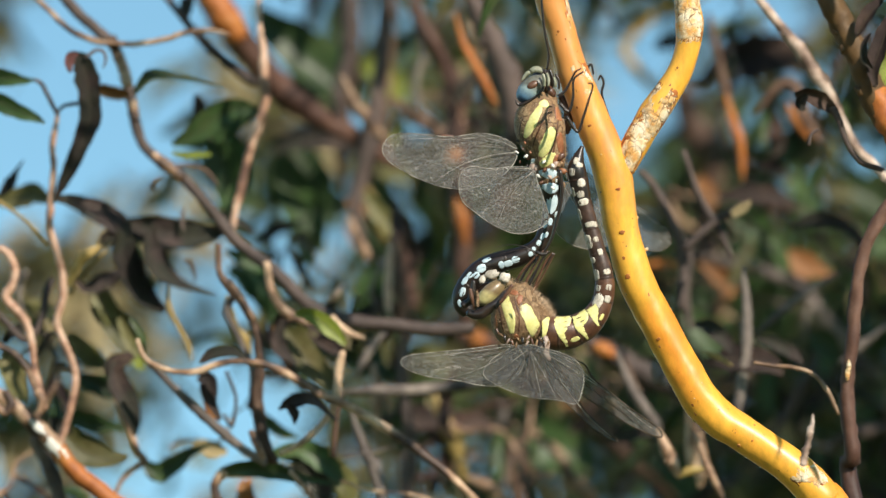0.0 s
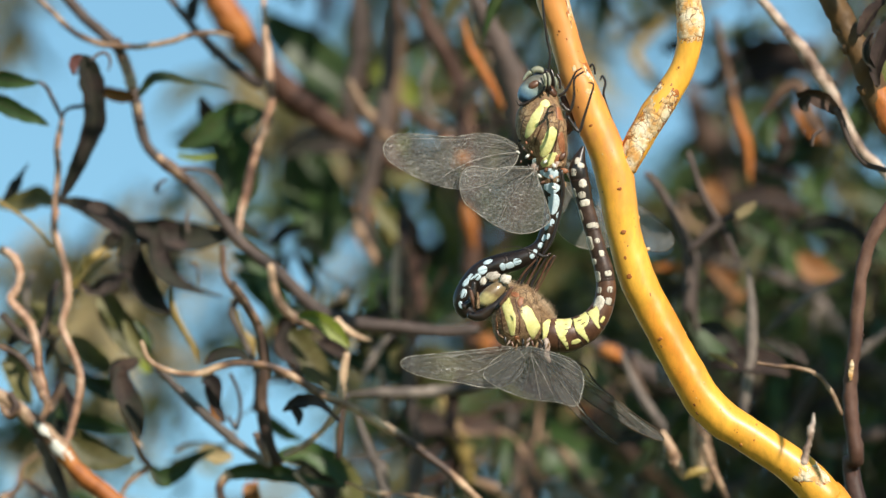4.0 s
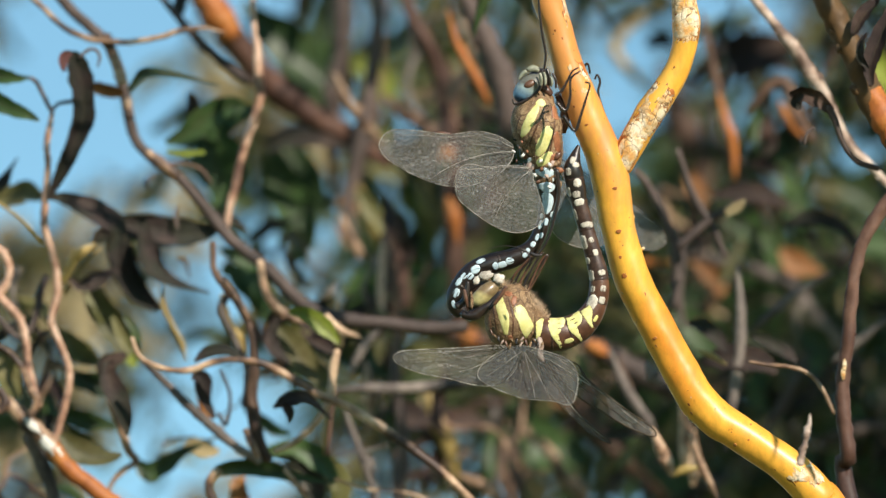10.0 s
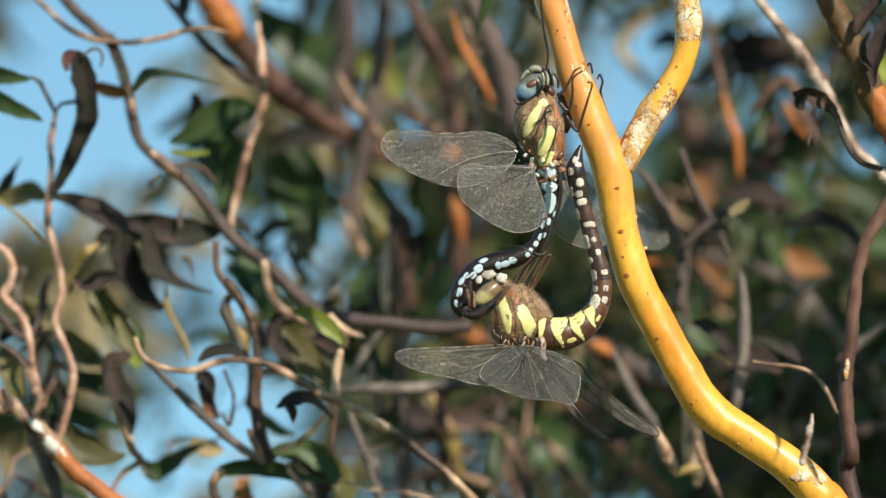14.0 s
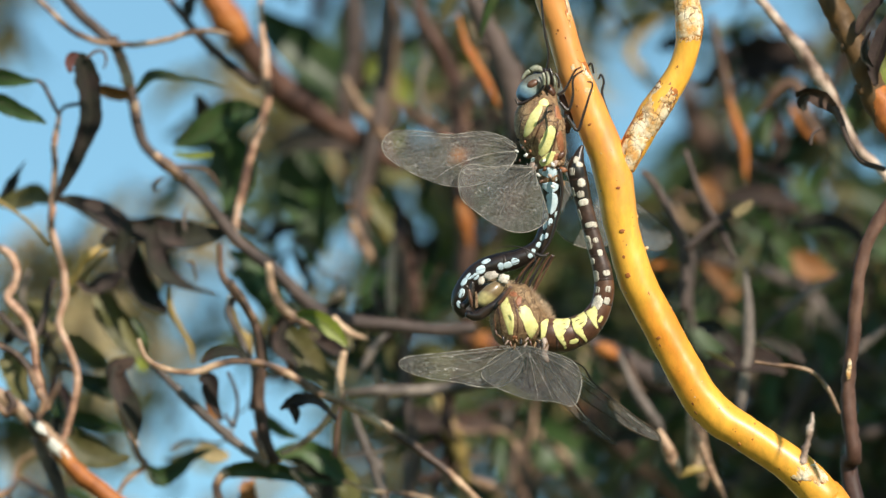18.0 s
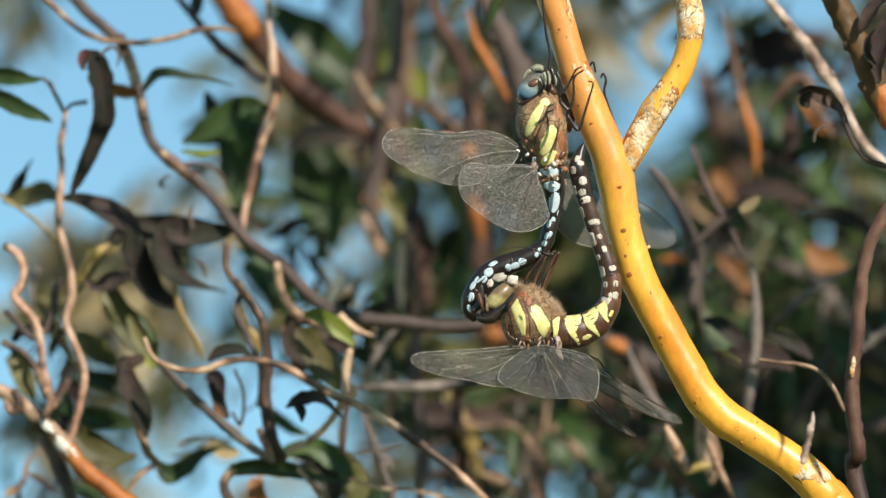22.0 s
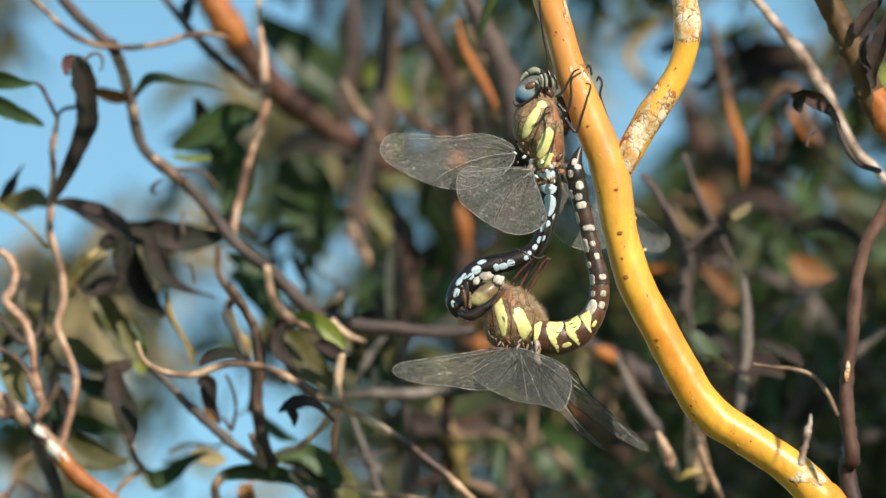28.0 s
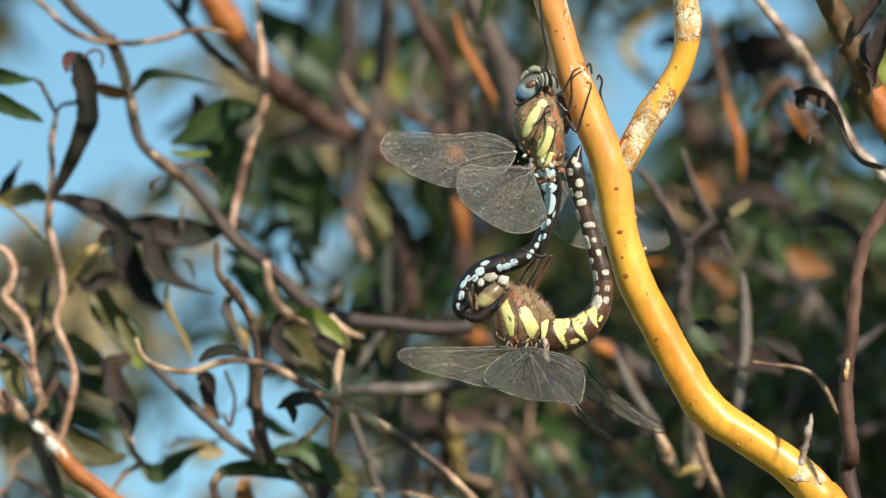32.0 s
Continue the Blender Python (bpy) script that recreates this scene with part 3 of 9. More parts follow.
# ---- dragonflies ----
def wing(parent, name, outline, film, ribs, edge=0.11, label="", edge_mat=None):
    """A wing from its rounded outline (root first), with a rim and long veins."""
    n = len(outline)
    ring = np.array(outline, float)
    closed = np.vstack([ring[-1], ring, ring[0], ring[1]])
    smooth_ring = []
    for i in range(1, n + 1):
        a, b, c, d = closed[i - 1:i + 3]
        for k in range(5):
            t = k / 5
            smooth_ring.append(0.5 * (2 * b + (c - a) * t + (2 * a - 5 * b + 4 * c - d) * t * t + (3 * b - a - 3 * c + d) * t ** 3))
    sm = np.array(smooth_ring)
    mid = sm.mean(axis=0)
    u, s, vt = np.linalg.svd(sm - mid)
    nrm = vt[2] * (1 if vt[2] @ np.array(FWD) < 0 else -1)
    verts, faces, m = [], [], len(sm)
    levels = (1.0, 0.8, 0.55, 0.3, 0.0)
    for rho in levels[:-1]:
        for q in sm:
            w = mid + (q - mid) * rho
            verts.append(w + nrm * (0.25 * noise.noise(Vector(w * 0.28))))
    verts.append(mid)
    for l in range(len(levels) - 2):
        for k in range(m):
            faces.append((l * m + k, l * m + (k + 1) % m, (l + 1) * m + (k + 1) % m, (l + 1) * m + k))
    o = (len(levels) - 2) * m
    for k in range(m):
        faces.append((o + k, o + (k + 1) % m, len(verts) - 1))
    ob = part(name, verts, faces, film, parent, label, origin=outline[0])
    rim = np.hstack([np.vstack([sm, sm[:1]]), np.full((m + 1, 1), edge)])
    part("rim_vein", *tube(rim[::2], 6, 2), edge_mat or VEIN, ob)
    for k, rib in enumerate(ribs):
        r = [(*p[:3], max(0.035, edge * 0.85 * (1 - 0.7 * i / (len(rib) - 1)))) for i, p in enumerate(rib)]
        part("vein", *tube(r, 5, 5), VEIN if k % 2 else VEIN_PALE, ob)
    return ob


def belly(parent, path, cuts, materials, spots, joints, swell=1.15, box=0.55):
    """An abdomen in rigid segments along a curve, each with its markings."""
    s = spline(path, 16)
    last, segs = len(s) - 1, []
    for i in range(len(cuts) - 1):
        a, b = int(cuts[i] * last), int(cuts[i + 1] * last)
        piece = s[a:b + 1].copy()
        k = np.linspace(0, 1, len(piece))
        piece[:, 3] *= 0.955 + 0.06 * np.sin(math.pi * k) ** 0.6
        mid = piece[len(piece) // 2]
        seg = part("abdomen_segment", *tube(piece, 18, 1, 0, dome=0.12), materials[min(i, len(materials) - 1)], parent, origin=mid[:3])
        if i:
            hoop = s[max(a - 1, 0):a + 2].copy()
            part("joint_ring", *tube(hoop, 16, 2, 0, dome=0.0), joints, seg)
        segs.append((seg, (cuts[i] + cuts[i + 1]) / 2))
        for j, (u, side, l, w, m) in enumerate(spots):
            if cuts[i] <= u < cuts[i + 1]:
                part("marking", *patch(path, u, side, l * swell, w * swell, 0.018, 0.2, j, around=20, box=box), m, seg)
    return segs


MALE_BACK, MALE_TAIL = [(20.8, -9.5, 30.9, 2.57), (20, -9, 28.6, 3.97), (19.5, -8.2, 25.5, 5.14), (20.2, -7.4, 22.4, 5.03), (21.3, -6.6, 19.2, 3.97), (21.7, -5.8, 16, 3.04)], [(21.5, -5.8, 15.8, 2.92), (22, -5, 12.7, 2.45), (22.1, -4.3, 9.9, 1.99), (21.4, -3.3, 5.9, 1.40), (20.6, -2.6, 3.1, 1.52), (18.9, -1.8, -0.1, 1.64), (15.3, -1.3, -2.2, 1.99), (11, -1, -3.4, 2.22), (7.1, -0.6, -5.2, 2.34), (4.2, 0.3, -8.5, 2.22), (3.3, 1, -11.4, 1.99), (4.9, 1.5, -13.6, 1.64)]
male = thing("dragonfly", MALE_BACK[3], "blue-eyed male dragonfly with yellow thorax stripes clinging to the branch", "dragonfly", "mating dragonflies")
part("thorax", *tube(MALE_BACK, 28, 16), THORAX_BROWN, male, "downy brown thorax")
for rows in ([(0.212, 0.02, 0.35, 0.00), (0.300, 0.10, 0.82, 0.00), (0.425, 0.30, 1.05, 0.00), (0.512, 0.55, 0.82, 0.00), (0.562, 0.73, 0.23, 0.00)], [(0.525, -0.49, 0.47, 0.00), (0.588, -0.39, 1.17, 0.00), (0.688, -0.14, 1.29, 0.00), (0.775, 0.23, 1.05, 0.00), (0.850, 0.49, 0.35, 0.00)], [(0.212, 0.13, 0.35, 0.00), (0.175, -0.13, 0.82, 0.00), (0.200, -0.39, 0.35, 0.00)], [(0.963, 0.63, 0.47, 0.00), (0.925, 0.23, 0.94, 0.00), (0.863, -0.27, 0.94, 0.00), (0.838, -0.41, 0.35, 0.00)]):
    part("stripe", *ribbon(MALE_BACK, [r[:3] for r in rows]), SPOT_YELLOW, male, "bright yellow stripe")
for rows in ([(0.225, -0.40, 0.12, 0.00), (0.425, -0.13, 0.18, 0.00), (0.575, 0.24, 0.18, 0.00), (0.675, 0.54, 0.12, 0.00)], [(0.225, -0.92, 0.12, 0.00), (0.525, -0.69, 0.18, 0.00), (0.688, -0.51, 0.18, 0.00), (0.863, -0.21, 0.12, 0.00)], [(0.350, 0.60, 0.12, 0.00), (0.438, 0.76, 0.16, 0.00), (0.525, 0.89, 0.12, 0.00)], [(0.113, -0.63, 0.12, 0.00), (0.275, -0.72, 0.18, 0.00), (0.450, -0.59, 0.12, 0.00)]):
    part("seam", *ribbon(MALE_BACK, [r[:3] for r in rows], 0.012), CHITIN_BROWN, male, "dark seam of the thorax")
for j, (u, side, l, w) in enumerate([(0.312, -0.85, 2.34, 1.05), (0.738, -0.71, 1.87, 1.05), (0.938, -0.54, 1.64, 1.17)]):
    part("side_plate", *patch(MALE_BACK, u, side, l, w, 0.05, 0.35, j + 9), THORAX_RUST, male)
for j, (p, m) in enumerate(zip([(16.4, -4.9, 19.6, 0.94), (18.3, -3.9, 15.8, 1.40), (17.4, -4.4, 17.7, 0.59), (15.3, -5.3, 21.1, 0.47), (20.4, -4.3, 17.1, 1.40), (22.8, -4, 16, 1.17), (19.7, -6.1, 24.3, 0.47)], (SPOT_PINK, SPOT_PINK, THORAX_RUST, CHITIN_BLACK, SPOT_YELLOW, SPOT_PINK, SPOT_PINK))):
    part("wing_base" if j < 4 else "plate", *ball((p[0], p[1] - 3.2 - (1.5 if j > 3 else 0), p[2]), (p[3] * 0.5, p[3] * 0.5, p[3] * 0.9), (0, 50 * j - 40, 0), 12, 8, 0.7), m, male)
for k, (p, m) in enumerate(zip([(14.9, -10.2, 18.2, 0.25), (16.1, -10.4, 18.9, 0.19), (16.8, -10.0, 17.4, 0.30), (17.7, -10.2, 18.2, 0.21), (18.2, -10.7, 16.2, 0.32), (17.1, -9.5, 15.5, 0.23), (18.8, -10.4, 14.7, 0.35), (19.3, -10.0, 13.2, 0.28), (18.2, -10.1, 13.5, 0.23), (19.9, -9.7, 11.9, 0.30), (19.1, -9.5, 11.2, 0.23), (20.7, -10.3, 14.4, 0.37), (22.3, -10.5, 15.3, 0.30), (23.4, -10.3, 14.4, 0.25), (21.7, -9.9, 13.0, 0.32), (23.1, -9.8, 12.3, 0.25), (22.3, -9.4, 10.8, 0.28), (15.5, -9.7, 16.3, 0.19), (20.5, -10.7, 16.0, 0.25), (16.6, -10.7, 20.1, 0.19)], (SPOT_WHITE, CHITIN_BROWN, SPOT_WHITE, THORAX_RUST, SPOT_WHITE, CHITIN_BLACK, SPOT_PINK, SPOT_WHITE) * 3)):
    part("wing_root_plate", *ball(p, (p[3] * 1.1, p[3] * 0.8, p[3] * 1.7), (0, (53 * k) % 120 - 60, 0), 10, 8, 0.7), m, male)
head = part("head", *ball([(20.4, -8.5, 33.9, 3.04)][0], (2.6, 2.4, 2.5), (0, 0, 0), 16, 10), CHITIN_BLACK, male, "black head")
eye_at = [(18, -10.6, 31.5, 2.80)][0]
part("compound_eye", *ball((eye_at[0], eye_at[1] - 0.6, eye_at[2]), (3.75, 2.6, 2.35), (0, -42, 0), 28, 18), EYE_BLUE, head, "glossy blue and brown compound eye", (eye_at[0], eye_at[1] - 0.6, eye_at[2]))
part("compound_eye", *ball((eye_at[0] + 1.2, eye_at[1] + 3.2, eye_at[2] + 1.1), (3.6, 2.4, 2.2), (0, -38, 0), 24, 16), EYE_BLUE, head, "glossy blue and brown compound eye", (eye_at[0] + 1.2, eye_at[1] + 3.2, eye_at[2] + 1.1))
for pts, m in (([(16, -12.4, 33, 0.18), (16.7, -12.6, 34, 0.42), (17.5, -12.8, 34.6, 0.51)], FACE_GREY), ([(17.9, -12.8, 34.8, 0.47), (18.9, -12.9, 35.1, 0.58), (20.1, -12.8, 34.8, 0.42)], FACE_GREY), ([(17.6, -7.3, 36.6, 0.18), (18.9, -7.4, 37.2, 0.28), (20.2, -7.3, 36.8, 0.23)], FACE_GREY), ([(20.3, -15.7, 33.4, 0.28), (20.6, -15.4, 32.3, 0.42), (20.6, -15.1, 31, 0.28)], FACE_GREY), ([(21.1, -16.2, 33.5, 0.21), (21.4, -15.9, 32.3, 0.30), (21.4, -15.6, 30.9, 0.21)], FACE_GREY), ([(20.7, -15, 34.3, 0.23), (21.1, -14.6, 32.5, 0.23), (21.1, -14.1, 30.7, 0.23)], CHITIN_BLACK), ([(21.7, -14.2, 34.8, 0.28), (22.2, -13.9, 33.4, 0.42), (22.3, -13.4, 31.6, 0.35)], CHITIN_BLACK), ([(22.5, -15.1, 32.9, 0.16), (22.8, -14.9, 31.9, 0.26), (22.7, -14.6, 30.9, 0.16)], FACE_GREY), ([(22.9, -13.1, 34.1, 0.23), (23.6, -12.8, 32.8, 0.30), (23.6, -12.4, 31.2, 0.23)], CHITIN_BLACK), ([(20.8, -11.7, 32.1, 0.58), (21.7, -11.4, 31, 0.93), (22.6, -11.2, 30.1, 0.70)], CHITIN_BROWN)):
    part("face_plate", *tube(pts, 10, 6, 0.15, 0.6), m, head)
part("pseudopupil", *ball((18.2, -13.7, 31.7), (1.3, 0.4, 0.75), (0, -30, 0), 14, 10), CHITIN_BROWN, head, "dark brown spot in the eye")
part("eye_rim", *tube([(14.6, -12.3, 28.8, 0.16), (15.2, -12, 27.9, 0.28), (16.6, -12.1, 28.2, 0.33), (18.4, -12.4, 29.2, 0.33), (19.8, -12.7, 30.4, 0.28), (20.5, -12.9, 31.5, 0.19)], 8, 5), CHITIN_BLACK, head)
for k, pts in enumerate(([(23.3, -20.6, 27.3, 0.35), (24.8, -20.9, 28.4, 0.30), (26, -21.4, 30.6, 0.23), (26.9, -21.8, 32.2, 0.19), (28.1, -22, 32.9, 0.16)],
                         [(23.6, -21.1, 25.7, 0.39), (25.5, -20.7, 24.1, 0.35), (26.4, -21.4, 27, 0.28), (26.5, -22.3, 30.4, 0.23), (28.5, -22.7, 32, 0.19)],
                         [(25, -22.2, 22.6, 0.35), (27.3, -21.4, 19.6, 0.35), (28.5, -22.2, 22.6, 0.28), (29.6, -23, 26, 0.23), (30.4, -23.7, 28.8, 0.19), (29.4, -23.8, 29.3, 0.16)],
                         [(29.5, -0.3, 38.6, 0.19), (30.5, -0.6, 39.7, 0.24), (31, -0.1, 37.7, 0.21)], [(32.1, 4.6, 37.7, 0.17), (32.6, 4.4, 38.6, 0.24), (33.2, 4.8, 37.2, 0.26), (32.8, 5.3, 34.9, 0.26), (33.8, 6.2, 31.5, 0.28), (35.5, 7.3, 26.9, 0.28)],
                         [(21.2, -13.4, 35, 0.23), (21.5, -14.1, 38.1, 0.26), (20.8, -15.1, 41.8, 0.28), (20.3, -16.1, 46, 0.28), (20, -16.9, 49.4, 0.23)], [(23.8, -10.9, 14.2, 0.40), (24.2, -9.8, 9.7, 0.35), (23.3, -8.5, 4.6, 0.30), (21.9, -7.4, 0.1, 0.26), (19.9, -6.6, -3, 0.21)])):
    part("leg", *tube(pts, 8, 6), CHITIN_BLACK, male, "thin black spiny leg")
part("claw_mass", *tube([(24.1, -5.9, 31.2, 0.70), (25.3, -5.4, 29, 0.94), (25.7, -4.7, 26.1, 0.94), (25.3, -4.1, 23.9, 0.59)], 10, 6, 0.25, 0.9), CHITIN_BROWN, male)
for j, p in enumerate([(23.3, -9.4, 19.2, 0.70), (24, -9, 17.6, 0.82), (23.6, -8.6, 16, 0.70), (24.4, -8.3, 14.7, 0.70), (23.9, -7.9, 13.1, 0.58), (24.5, -7.6, 11.9, 0.47)]):
    part("accessory_plate", *ball(p, (p[3] * 0.8, p[3] * 0.7, p[3] * 1.25), (0, 35 * j, 0), 12, 8, 0.5), (THORAX_RUST, CHITIN_BROWN, THORAX_BROWN)[j % 3], male, "rust-brown plate under the waist")
MALE_SPOTS = [(u, s, l, w, m) for (u, s, l, w), m in zip([(0.250, -0.91, 0.70, 0.59), (0.267, 0.47, 0.70, 0.47), (0.324, 0.31, 1.05, 0.47), (0.295, -0.39, 0.82, 0.59), (0.398, 0.09, 0.82, 0.47), (0.381, -0.33, 0.70, 0.47), (0.438, 0.12, 0.70, 0.59), (0.500, -0.29, 0.59, 0.59), (0.477, 0.02, 0.47, 0.47), (0.568, -0.19, 0.94, 0.82), (0.602, -0.37, 1.05, 0.82), (0.631, -0.32, 0.70, 0.94), (0.682, 0.62, 1.05, 0.59), (0.716, 0.17, 1.05, 0.94), (0.750, -0.03, 0.82, 0.70), (0.795, 0.47, 1.05, 0.59), (0.767, 0.42, 0.70, 0.70), (0.847, 0.14, 1.05, 0.70), (0.915, 0.25, 0.70, 0.47), (0.733, -0.69, 0.70, 0.47), (0.699, -0.76, 0.70, 0.47)], [SPOT_BLUE] * 30)]
male_segments = belly(male, MALE_TAIL, (0, 0.10, 0.20, 0.31, 0.41, 0.51, 0.61, 0.71, 0.81, 0.91, 1.0), (THORAX_BROWN, CHITIN_BLACK), MALE_SPOTS, CHITIN_BLACK, 0.92, 0.9)
for k, rows in ((0, [(0.011, 0.77, 0.35, 0.00), (0.028, 0.05, 1.05, 0.00), (0.034, -0.67, 0.35, 0.00)]), (1, [(0.102, 0.80, 0.47, 0.00), (0.119, 0.04, 1.17, 0.00), (0.114, -0.67, 0.35, 0.00)]), (2, [(0.165, 0.63, 0.47, 0.00), (0.193, 0.04, 1.52, 0.00), (0.227, -0.11, 1.29, 0.00), (0.256, 0.04, 0.35, 0.00)])):
    part("saddle", *ribbon(MALE_TAIL, [r[:3] for r in rows], 0.04), SPOT_BLUE, male_segments[k][0], "pale blue saddle mark")
tail_tip = male_segments[-1][0]
for pts in ([(4.6, -7.2, -15.6, 0.81), (6, -7.1, -15.8, 0.70), (7.7, -7.4, -14.7, 0.58), (9.5, -7.7, -13.5, 0.35)], [(3.6, -9.2, -14.7, 0.81), (4.9, -9.5, -13.6, 0.70), (5.6, -10, -11.4, 0.58), (5.7, -10.5, -9.7, 0.35)]):
    part("clasper", *tube(pts, 10, 6, 0.15, 0.8), CHITIN_BLACK, tail_tip, "glossy black tail clasper")
male_fore = wing(male, "forewing", [(14.9, -10.3, 18.9), (13.8, -11.1, 20.1), (11.2, -12.4, 21.1), (7.1, -14.3, 21.4), (1.5, -16.4, 20.2), (-4.5, -19, 20.2), (-9.5, -21.1, 19.9), (-11.8, -21.7, 18.6), (-12.8, -21.7, 16.4), (-11.8, -20.7, 14.4), (-9.1, -19.1, 12.8), (-5.7, -17.3, 11.3), (-1, -15, 10), (3.3, -13.1, 9.9), (7.7, -11.4, 11.1), (11.8, -10.3, 13.4), (14.5, -9.8, 16.4)], WING_LIT,
                 ([(14.8, -11.2, 18.7), (11.2, -13.1, 20), (6.5, -15.1, 20.2), (1.5, -17.1, 19.4), (-5.1, -19.9, 19.1), (-10.3, -21.9, 18.4)], [(14.8, -11.1, 18.5), (10, -13.3, 18.9), (4.2, -15.7, 18.5), (-2.8, -18.4, 17.3), (-9.7, -21.1, 15.9)], [(14.8, -11, 18), (10, -12.8, 17.1), (5.3, -14.5, 15.4), (0.7, -15.8, 12.9), (-2.2, -16.5, 10.6)], [(14.7, -10.9, 17.6), (11.8, -11.8, 15.9), (9.1, -12.4, 13.6), (7.7, -12.4, 11.4)]), 0.085, "clear veined forewing", VEIN_PALE)
part("wing_spot", *tube([(-1.4, -16.2, 20.6, 0.29), (0.1, -16.2, 20.5, 0.41), (1.9, -16.1, 20.3, 0.29)], 8, 4), CHITIN_BROWN, male_fore, "dark wing spot")
male_hind = wing(male, "hindwing", [(18.2, -11, 14.5), (14.1, -12.6, 14.6), (9.4, -14.3, 13.8), (5.9, -15.7, 14), (3.6, -16.3, 12.9), (2.8, -16, 10.2), (3.5, -14.9, 6.9), (6.3, -13.2, 4.7), (9.8, -11.3, 2.6), (13.5, -9.6, 1.3), (17, -8.2, 1.5), (20, -7.4, 3.1), (21.3, -7.4, 5), (20.3, -8.7, 8.7), (19, -10.1, 12.2)], WING_LIT,
                 ([(17.9, -11.9, 14.2), (13.5, -13.6, 14), (8.8, -15.3, 13.2), (4.8, -16.7, 12.7)], [(17.9, -11.9, 14), (14.1, -13, 12.2), (10, -13.9, 9.6), (6.5, -14.4, 6.1)], [(18, -11.7, 13.6), (15.2, -12.2, 10.9), (12.7, -12.3, 7.2), (10.9, -12, 3.4)], [(18.3, -11.6, 13.3), (17, -11.1, 9.3), (15.6, -10.6, 5.3), (14.9, -10.1, 2.2)]), 0.085, "clear veined hindwing", VEIN_PALE)
wing(male, "forewing", [(23.8, 13.1, 22.9), (29.2, 18.5, 21.9), (36.5, 26.1, 18.9), (42.6, 32.5, 16.6), (46.6, 36.8, 14.3), (48.1, 38.9, 11.7), (46.1, 37.6, 9.3), (42, 33.9, 8.6), (35.3, 27.1, 10.6), (28, 18.7, 16.4)], WING_LIT,
     ([(23.8, 12.2, 22.4), (30.4, 18.9, 20.8), (37.7, 26.6, 17.8), (45.1, 34.5, 14.3)], [(23.8, 12.3, 22.2), (30.4, 19.5, 18.5), (37.7, 27.5, 14.4), (45.1, 35.3, 10.8)]), 0.09, "clear veined forewing behind the branch")
wing(male, "hindwing", [(24.4, 14.2, 18.3), (29.2, 19.2, 16.5), (34.1, 24.7, 13), (35.9, 27.2, 10), (32.9, 25.1, 6.6), (28, 20.8, 5.8), (23.8, 16.4, 7.3), (22.6, 14.3, 11)], WING_LIT, ([(24.4, 13.4, 17.9), (28, 18, 13.2), (31.6, 22.6, 8.2)],), 0.08, "clear veined hindwing", VEIN_PALE)

FEM_BACK, FEM_TAIL = [(16.1, -2.5, -8.7, 1.87), (15.6, -2.1, -10.3, 3.50), (14.9, -1.4, -12.9, 5.02), (14.8, -0.7, -15.7, 5.48), (14.8, -0.1, -18.2, 4.67), (15.2, 0.4, -20, 2.80)], [(20.1, 0.7, -17.5, 3.50), (23.1, 0.8, -18, 3.62), (26.4, 0.7, -17.5, 3.39), (29.7, 0.2, -15.7, 2.92), (32, -0.5, -12.6, 2.33), (32.9, -1.5, -8.9, 2.10), (32.5, -2.4, -5.1, 1.98), (31.2, -3.5, -0.8, 1.75), (29.9, -4.6, 3.8, 1.69), (28.6, -5.8, 8.3, 1.75), (27.7, -6.8, 12.3, 1.98), (27.2, -7.6, 15.4, 1.87), (27.7, -8.2, 17.9, 1.05), (28.4, -8.7, 19.9, 0.35)]
female = thing("dragonfly", FEM_BACK[2], "female hawker dragonfly, brown with yellow stripes, held by the head", "dragonfly", "mating dragonflies")
part("thorax", *tube(FEM_BACK, 28, 16), THORAX_BROWN, female, "downy brown thorax")
part("thorax_rear", *tube([(13.8, 0.7, -14.1, 3.97), (16.1, 0.9, -14.8, 4.79), (18.7, 1.3, -16.2, 4.21), (20.8, 1.6, -17.5, 3.39)], 24, 8, 0.04, 0.6), THORAX_BROWN, female, "downy brown rear of the thorax")
for rows in ([(0.300, 0.79, 0.59, 0.00), (0.350, 0.59, 0.94, 0.00), (0.487, 0.33, 1.11, 0.00), (0.662, 0.24, 0.82, 0.00), (0.812, 0.23, 0.35, 0.00)], [(0.338, -0.22, 0.70, 0.00), (0.425, -0.33, 1.29, 0.00), (0.575, -0.49, 1.52, 0.00), (0.738, -0.75, 1.40, 0.00), (0.925, -0.97, 0.59, 0.00)], [(0.950, -0.61, 0.47, 0.00), (0.950, -0.97, 0.70, 0.00), (0.988, -0.97, 0.35, 0.00)]):
    part("stripe", *ribbon(FEM_BACK, [r[:3] for r in rows]), SPOT_YELLOW, female, "bright yellow stripe")
for rows in ([(0.375, 0.84, 0.12, 0.00), (0.525, 0.64, 0.16, 0.00), (0.775, 0.58, 0.14, 0.00)], [(0.263, 0.31, 0.12, 0.00), (0.438, -0.01, 0.18, 0.00), (0.688, -0.07, 0.16, 0.00), (0.900, -0.02, 0.12, 0.00)], [(0.312, -0.10, 0.12, 0.00), (0.512, -0.19, 0.14, 0.00), (0.787, -0.42, 0.12, 0.00)], [(0.338, -0.82, 0.12, 0.00), (0.562, -0.89, 0.16, 0.00), (0.875, -0.97, 0.12, 0.00)]):
    part("seam", *ribbon(FEM_BACK, [r[:3] for r in rows], 0.012), CHITIN_BROWN, female, "dark seam of the thorax")
